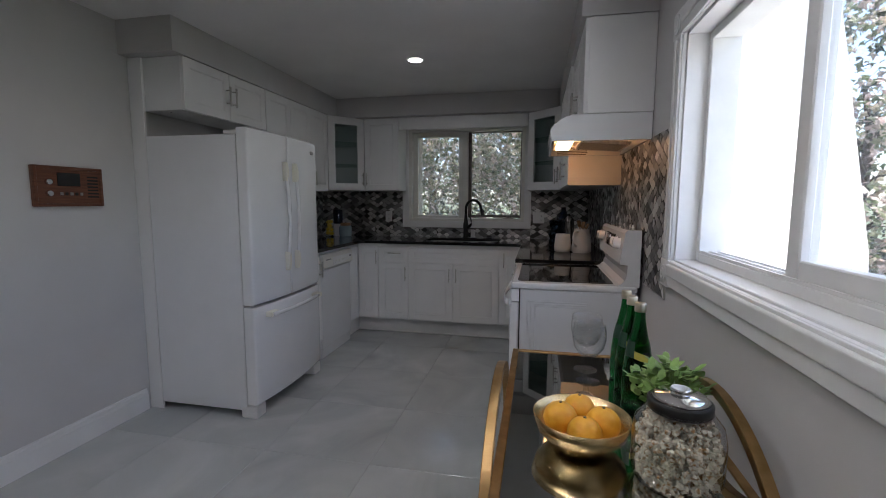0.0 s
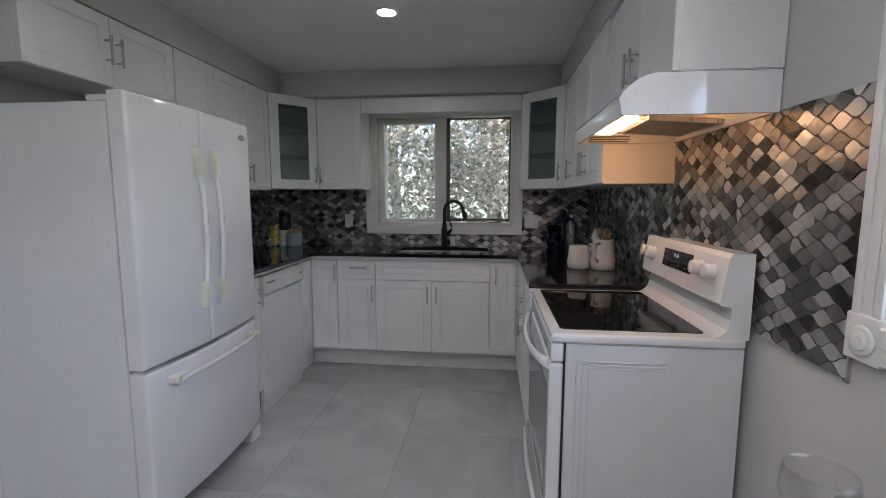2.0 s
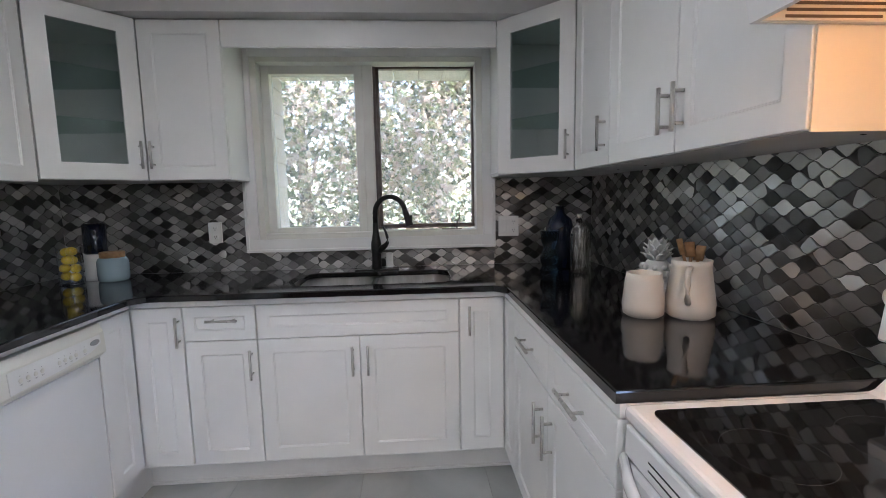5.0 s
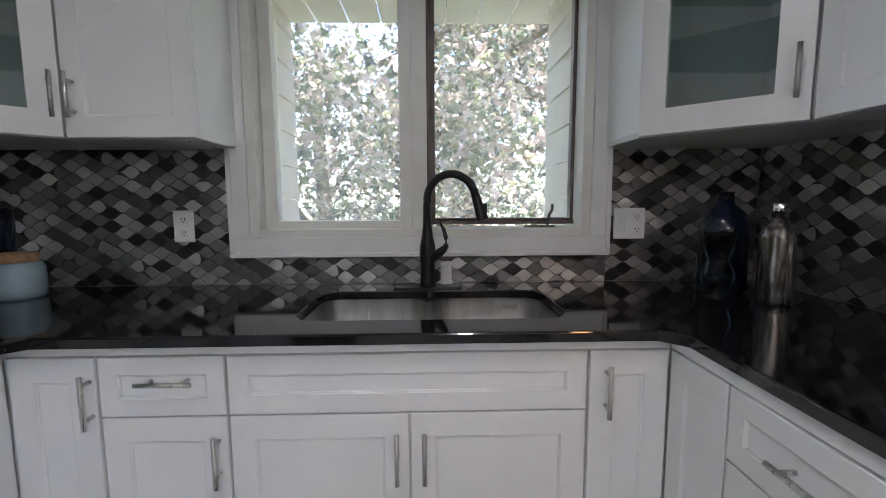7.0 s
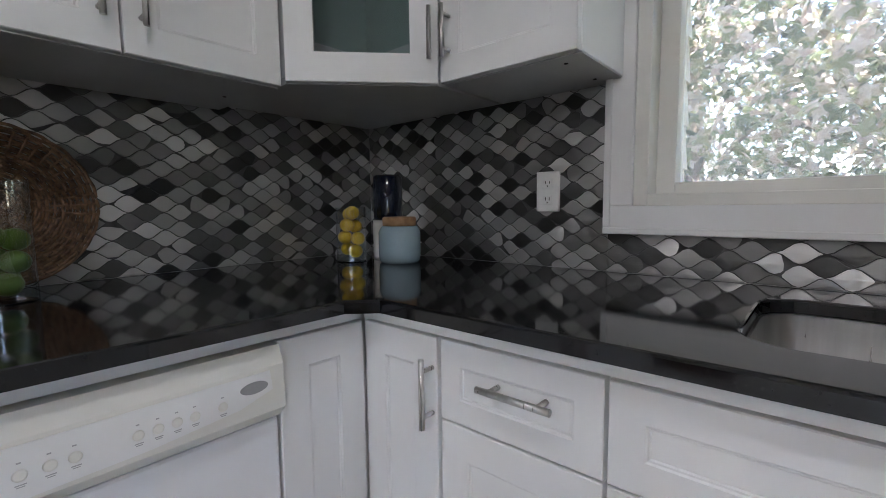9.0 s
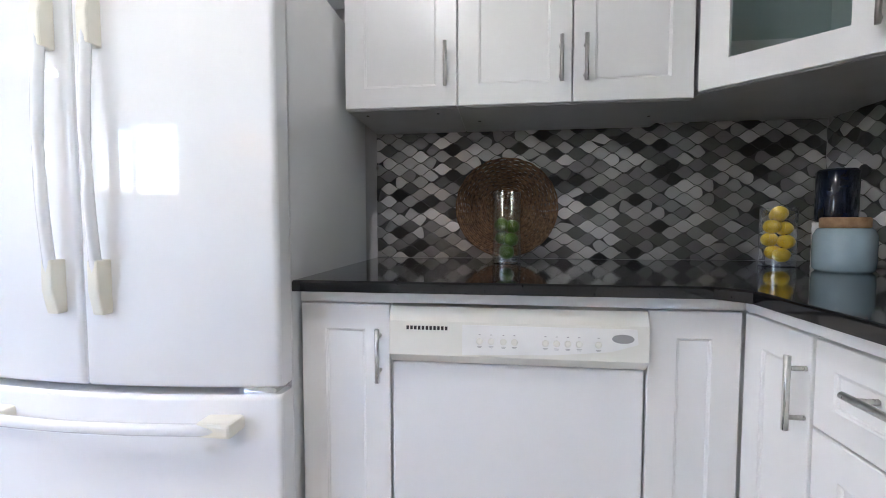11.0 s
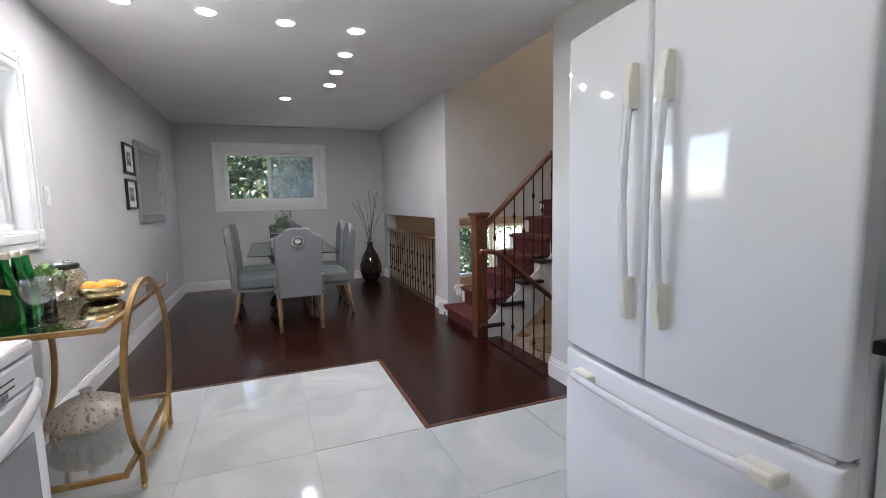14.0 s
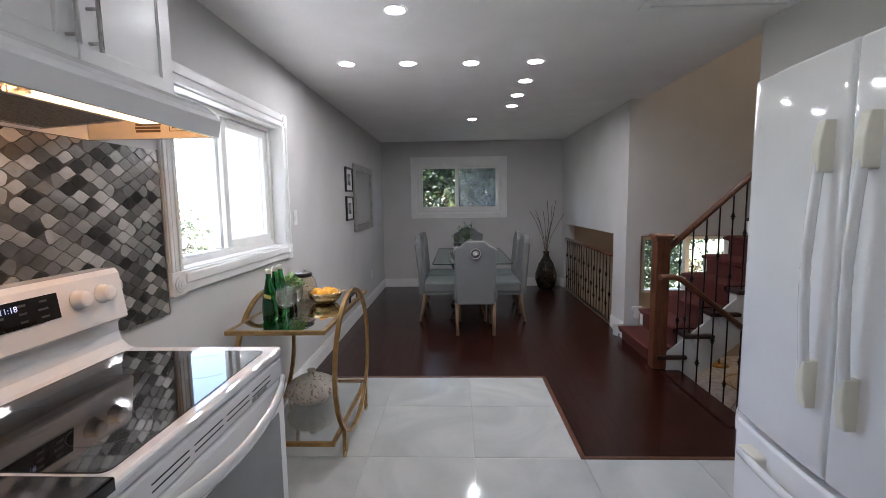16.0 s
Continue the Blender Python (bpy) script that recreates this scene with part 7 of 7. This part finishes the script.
def bottle(x, y):
    t = thing("green_bottle", (x, y, CZ), "green glass mineral water bottle with a gold cap", "bottle", "bottles on the cart")
    part("glass", lathe(bmesh.new(), [(0.034, 0.0), (0.040, 0.006), (0.041, 0.03), (0.040, 0.09), (0.034, 0.145), (0.022, 0.20), (0.0145, 0.24), (0.0135, 0.262), (0.0135, 0.272)], x, y, CZ, 28), M_GREENGL, t)
    for turn in (0, 180):
        part("dark_label", wrap(x, y, CZ, [(0.0352, 0.137), (0.0318, 0.158), (0.0272, 0.181)], 170 + turn, 240 + turn, 0.0), M_LABEL, t, "dark green paper label")
        part("yellow_label", wrap(x, y, CZ, [(0.0354, 0.137), (0.0322, 0.157)], 240 + turn, 305 + turn, -0.012), M_YLABEL, t, "yellow paper label")
    part("cap", lathe(bmesh.new(), [(0.0150, 0.262), (0.0155, 0.266), (0.0155, 0.284), (0.013, 0.287)], x, y, CZ, 20), M_PALEGOLD, t, "pale gold screw cap")


for x, y in BOTTLES:
    bottle(x, y)


M_STEMGL = clear("stemware_glass", (0.992, 0.995, 0.995), 0.13, power=3.0, edge=0.55)


def wine_glass(x, y):
    t = thing("wine_glass", (x, y, CZ), "clear stemmed wine glass", "wine glass", "wine glasses")
    part("bowl", lathe(bmesh.new(), [(0.0044, 0.0806), (0.0286, 0.0896), (0.0451, 0.1120), (0.0517, 0.1400), (0.0506, 0.1658), (0.0473, 0.1859), (0.0460, 0.1859), (0.0493, 0.1658), (0.0502, 0.1400), (0.0437, 0.1131), (0.0275, 0.0930), (0.0011, 0.0851)], x, y, CZ, 32, caps=False), M_STEMGL, t)
    part("stem", lathe(bmesh.new(), [(0.0077, 0.0056), (0.0050, 0.0157), (0.0044, 0.0650), (0.0055, 0.0801)], x, y, CZ, 12), M_STEMGL, t)
    part("foot", lathe(bmesh.new(), [(0.0374, 0.0000), (0.0374, 0.0017), (0.0110, 0.0045), (0.0066, 0.0050)], x, y, CZ, 28), M_STEMGL, t)


wine_glass(0.212, 3.76)
wine_glass(0.215, 3.865)
potted("herb_plant", 0.355, 3.445, CZ, 0.040, 0.078, "leafy green herb in a small dark pot on the cart", M_LEAF, M_VASE, 60, 0.034, 0.085, 0.095, 31)

x, y, z = 0.25, 3.42, 0.168
t = thing("shell_vase", (x, y, z), "squat speckled beige ceramic vase on the lower shelf", "vase")
bm = lathe(bmesh.new(), [(0.05, 0.0), (0.11, 0.015), (0.158, 0.06), (0.165, 0.09), (0.14, 0.13), (0.08, 0.165), (0.035, 0.178), (0.022, 0.195), (0.028, 0.212), (0.021, 0.212), (0.016, 0.19)], x, y, z, 64)
for v in bm.verts:
    d = Vector((v.co.x - x, v.co.y - y, 0))
    if d.length > 0.05:
        v.co += d * 0.022 * math.cos(16 * math.atan2(d.y, d.x))
part("body", bm, M_SHELLV, t)


# ---------------------------------------------------------------- things on the worktop
def citrus_glass(x, y, r, h, n, fruit_r, material, label, fruit, top):
    t = thing("glass_cylinder", (x, y, CT), label, "vase")
    part("glass", lathe(bmesh.new(), [(r, 0.004), (r, h)], x, y, CT, 32, caps=False), M_THIN, t)
    part("base", lathe(bmesh.new(), [(r, 0.0), (r, 0.0035)], x, y, CT, 32), M_THIN, t)
    d = r - 0.004 - fruit_r
    for i in range(n):
        a = 0.9 * (i // 2) + math.pi * (i % 2)
        z = CT + 0.012 + fruit_r + top * (i // 2) + 0.006 * (i % 2)
        o = thing(fruit, (x + d * math.cos(a), y + d * math.sin(a), z - fruit_r), f"ripe {fruit} piled inside a glass cylinder", fruit, f"{fruit}s in the glass")
        part("peel", ball(bmesh.new(), (x + d * math.cos(a), y + d * math.sin(a), z), fruit_r, 0.92, 16), material, o)
        part("stem_end", lathe(bmesh.new(), [(0.003, -0.001), (0.002, 0.002)], x + d * math.cos(a), y + d * math.sin(a), z + fruit_r * 0.92, 6), M_TWIG, o)


citrus_glass(-2.235, 6.055, 0.048, 0.245, 6, 0.0255, M_LIME, "tall glass cylinder holding green limes", "lime", 0.044)
citrus_glass(-2.225, 6.905, 0.05, 0.185, 8, 0.0245, M_LEMON, "glass cylinder filled with yellow lemons", "lemon", 0.0415)

# round wicker tray leaning on the mosaic
cy, R = 6.055, 0.195
t = thing("wicker_tray", (XL + 0.05, cy, CT), "round brown wicker tray leaning on the mosaic", "tray")
lean = 11
mt = Matrix.Translation((XL + 0.075, cy, CT + 0.004)) @ pose(0, 0, 0, 0, -lean, 0) @ Matrix.Translation((0, 0, R))
for k in range(26):
    r = 0.010 + 0.0071 * k
    d = 0.0 if k < 20 else 0.0042 * (k - 19)
    n = max(24, int(r * 720))
    w = 20 if r < 0.1 else 44
    pts = [(d + 0.0042 * math.sin(w * a * math.pi / n + (k % 2) * math.pi), r * math.cos(a * 2 * math.pi / n), r * math.sin(a * 2 * math.pi / n)) for a in range(n)]
    bm = tube(bmesh.new(), pts, 0.0040, 5, closed=True)
    bm.transform(mt)
    part("woven_ring", bm, M_WICKER, t)
for k in range(44):
    a = k * math.pi / 22
    bm = tube(bmesh.new(), [(0.001, (0.02 if k % 2 else 0.10) * math.cos(a), (0.02 if k % 2 else 0.10) * math.sin(a)), (0.001, 0.14 * math.cos(a), 0.14 * math.sin(a)), (0.026, 0.188 * math.cos(a), 0.188 * math.sin(a))], 0.0032, 5)
    bm.transform(mt)
    part("spoke", bm, M_WICKER, t)

# jars in the left corner
x, y = -2.19, 7.045
t = thing("stacked_canister", (x, y, CT), "tall navy over white ribbed ceramic canister", "canister")
bm = bmesh.new()
prof = []
for k in range(13):
    prof.append((0.056 - 0.0012 * (k % 2), 0.0115 * k))
lathe(bm, prof, x, y, CT, 32)
part("white_body", bm, M_WCERAM, t, "ribbed white ceramic body")
part("navy_top", lathe(bmesh.new(), [(0.050, 0.1385), (0.052, 0.15), (0.052, 0.29), (0.046, 0.298), (0.02, 0.30)], x, y, CT, 32), M_NAVY, t, "glossy navy glazed top")
x, y = -2.075, 6.99
t = thing("blue_jar", (x, y, CT), "pale blue ceramic jar with a cork lid", "jar")
part("body", lathe(bmesh.new(), [(0.060, 0.0), (0.068, 0.008), (0.070, 0.03), (0.070, 0.10), (0.062, 0.118), (0.056, 0.122)], x, y, CT, 36), M_PALEBLUE, t)
part("lid", lathe(bmesh.new(), [(0.054, 0.1222), (0.056, 0.126), (0.056, 0.148), (0.052, 0.152)], x, y, CT, 36), M_CORK, t, "cork lid")

# ceramics by the range
x, y = 0.245, 5.975
t = thing("cream_cup", (x, y, CT), "rounded cream ceramic tumbler", "cup")
part("body", lathe(bmesh.new(), [(0.050, 0.0), (0.062, 0.008), (0.066, 0.035), (0.058, 0.115), (0.054, 0.142), (0.050, 0.142), (0.055, 0.11), (0.060, 0.04), (0.001, 0.012)], x, y, CT, 36, caps=False), M_CERAM, t)
x, y = 0.385, 5.945
t = thing("cream_pitcher", (x, y, CT), "cream ceramic pitcher holding wooden utensils", "pitcher")
part("body", lathe(bmesh.new(), [(0.060, 0.0), (0.073, 0.01), (0.074, 0.05), (0.064, 0.12), (0.058, 0.165), (0.060, 0.185), (0.056, 0.185), (0.054, 0.16), (0.066, 0.05), (0.001, 0.012)], x, y, CT, 36, caps=False), M_CERAM, t)
part("handle", tube(bmesh.new(), [(x - 0.035, y - 0.048, CT + 0.165), (x - 0.062, y - 0.080, CT + 0.160), (x - 0.070, y - 0.092, CT + 0.12), (x - 0.062, y - 0.082, CT + 0.075), (x - 0.042, y - 0.055, CT + 0.055)], 0.009, 10), M_CERAM, t)
rnd = random.Random(2)
for k in range(3):
    a = 0.6 + k * 0.7
    u = thing("wooden_spoon", (x, y, CT + 0.02), "wooden spoon standing in the pitcher", "utensil", "utensils in the pitcher")
    p, q = Vector((x - 0.03 * math.cos(a), y - 0.03 * math.sin(a), CT + 0.02)), Vector((x + 0.055 * math.cos(a), y + 0.04 * math.sin(a), CT + 0.225 + 0.012 * k))
    bm = tube(bmesh.new(), [p, p.lerp(q, 0.8)], 0.005, 8)
    tube(bm, [p.lerp(q, 0.78), p.lerp(q, 0.88), q], 0.014, 10, squash=(0.016, 0.006))
    part("spoon", bm, M_CORK, u)
x, y = 0.42, 6.21
t = thing("ceramic_pineapple", (x, y, CT), "white ceramic pineapple ornament", "ornament")
bm = bmesh.new()
lathe(bm, [(0.035, 0.0), (0.052, 0.02), (0.060, 0.065), (0.052, 0.115), (0.034, 0.145)], x, y, CT, 28)
for j in range(6):
    for i in range(10):
        a = 2 * math.pi * (i + 0.5 * (j % 2)) / 10
        z = 0.018 + 0.021 * j
        r = 0.05 + 0.010 * math.sin(math.pi * (z + 0.01) / 0.15)
        ball(bm, (x + r * math.cos(a), y + r * math.sin(a), CT + z), 0.011, 1.0, 6)
part("fruit_body", bm, M_WCERAM, t)
bm = bmesh.new()
for j in range(4):
    for i in range(7):
        a = 2 * math.pi * (i + 0.5 * (j % 2)) / 7
        leaf_shape(bm, (x + 0.014 * math.cos(a), y + 0.014 * math.sin(a), CT + 0.143 + 0.012 * j), (math.cos(a) * (0.9 - 0.22 * j), math.sin(a) * (0.9 - 0.22 * j), 0.9), 0.055, 0.030)
ob = part("crown", bm, M_WCERAM, t, "white ceramic leaf crown")
md = ob.modifiers.new("thick", "SOLIDIFY")
md.thickness = 0.004

# bottles in the right corner
x, y = 0.345, 6.80
t = thing("silver_bottle", (x, y, CT), "tall mottled silver bottle vase", "bottle")
part("body", lathe(bmesh.new(), [(0.040, 0.0), (0.047, 0.006), (0.048, 0.03), (0.048, 0.20), (0.042, 0.23), (0.022, 0.250), (0.020, 0.262)], x, y, CT, 36), M_SILVER, t)
part("cap", lathe(bmesh.new(), [(0.0215, 0.262), (0.0215, 0.30), (0.018, 0.304)], x, y, CT, 24), M_CHROME, t, "silver cap")
x, y = 0.30, 6.98
t = thing("navy_bottle", (x, y, CT), "large dark navy glass bottle", "bottle")
part("body", lathe(bmesh.new(), [(0.06, 0.0), (0.075, 0.01), (0.075, 0.22), (0.06, 0.27), (0.026, 0.30), (0.022, 0.335), (0.028, 0.34)], x, y, CT, 32), M_NAVY, t)
x, y = 0.205, 6.86
t = thing("blue_glass_holder", (x, y, CT), "turned blue glass candle holder", "candle holder")
part("body", lathe(bmesh.new(), [(0.045, 0.0), (0.048, 0.01), (0.035, 0.03), (0.046, 0.055), (0.048, 0.085), (0.036, 0.11), (0.030, 0.13), (0.042, 0.16), (0.046, 0.20), (0.048, 0.212), (0.044, 0.212), (0.04, 0.165)], x, y, CT, 32), M_BLUEGL, t)
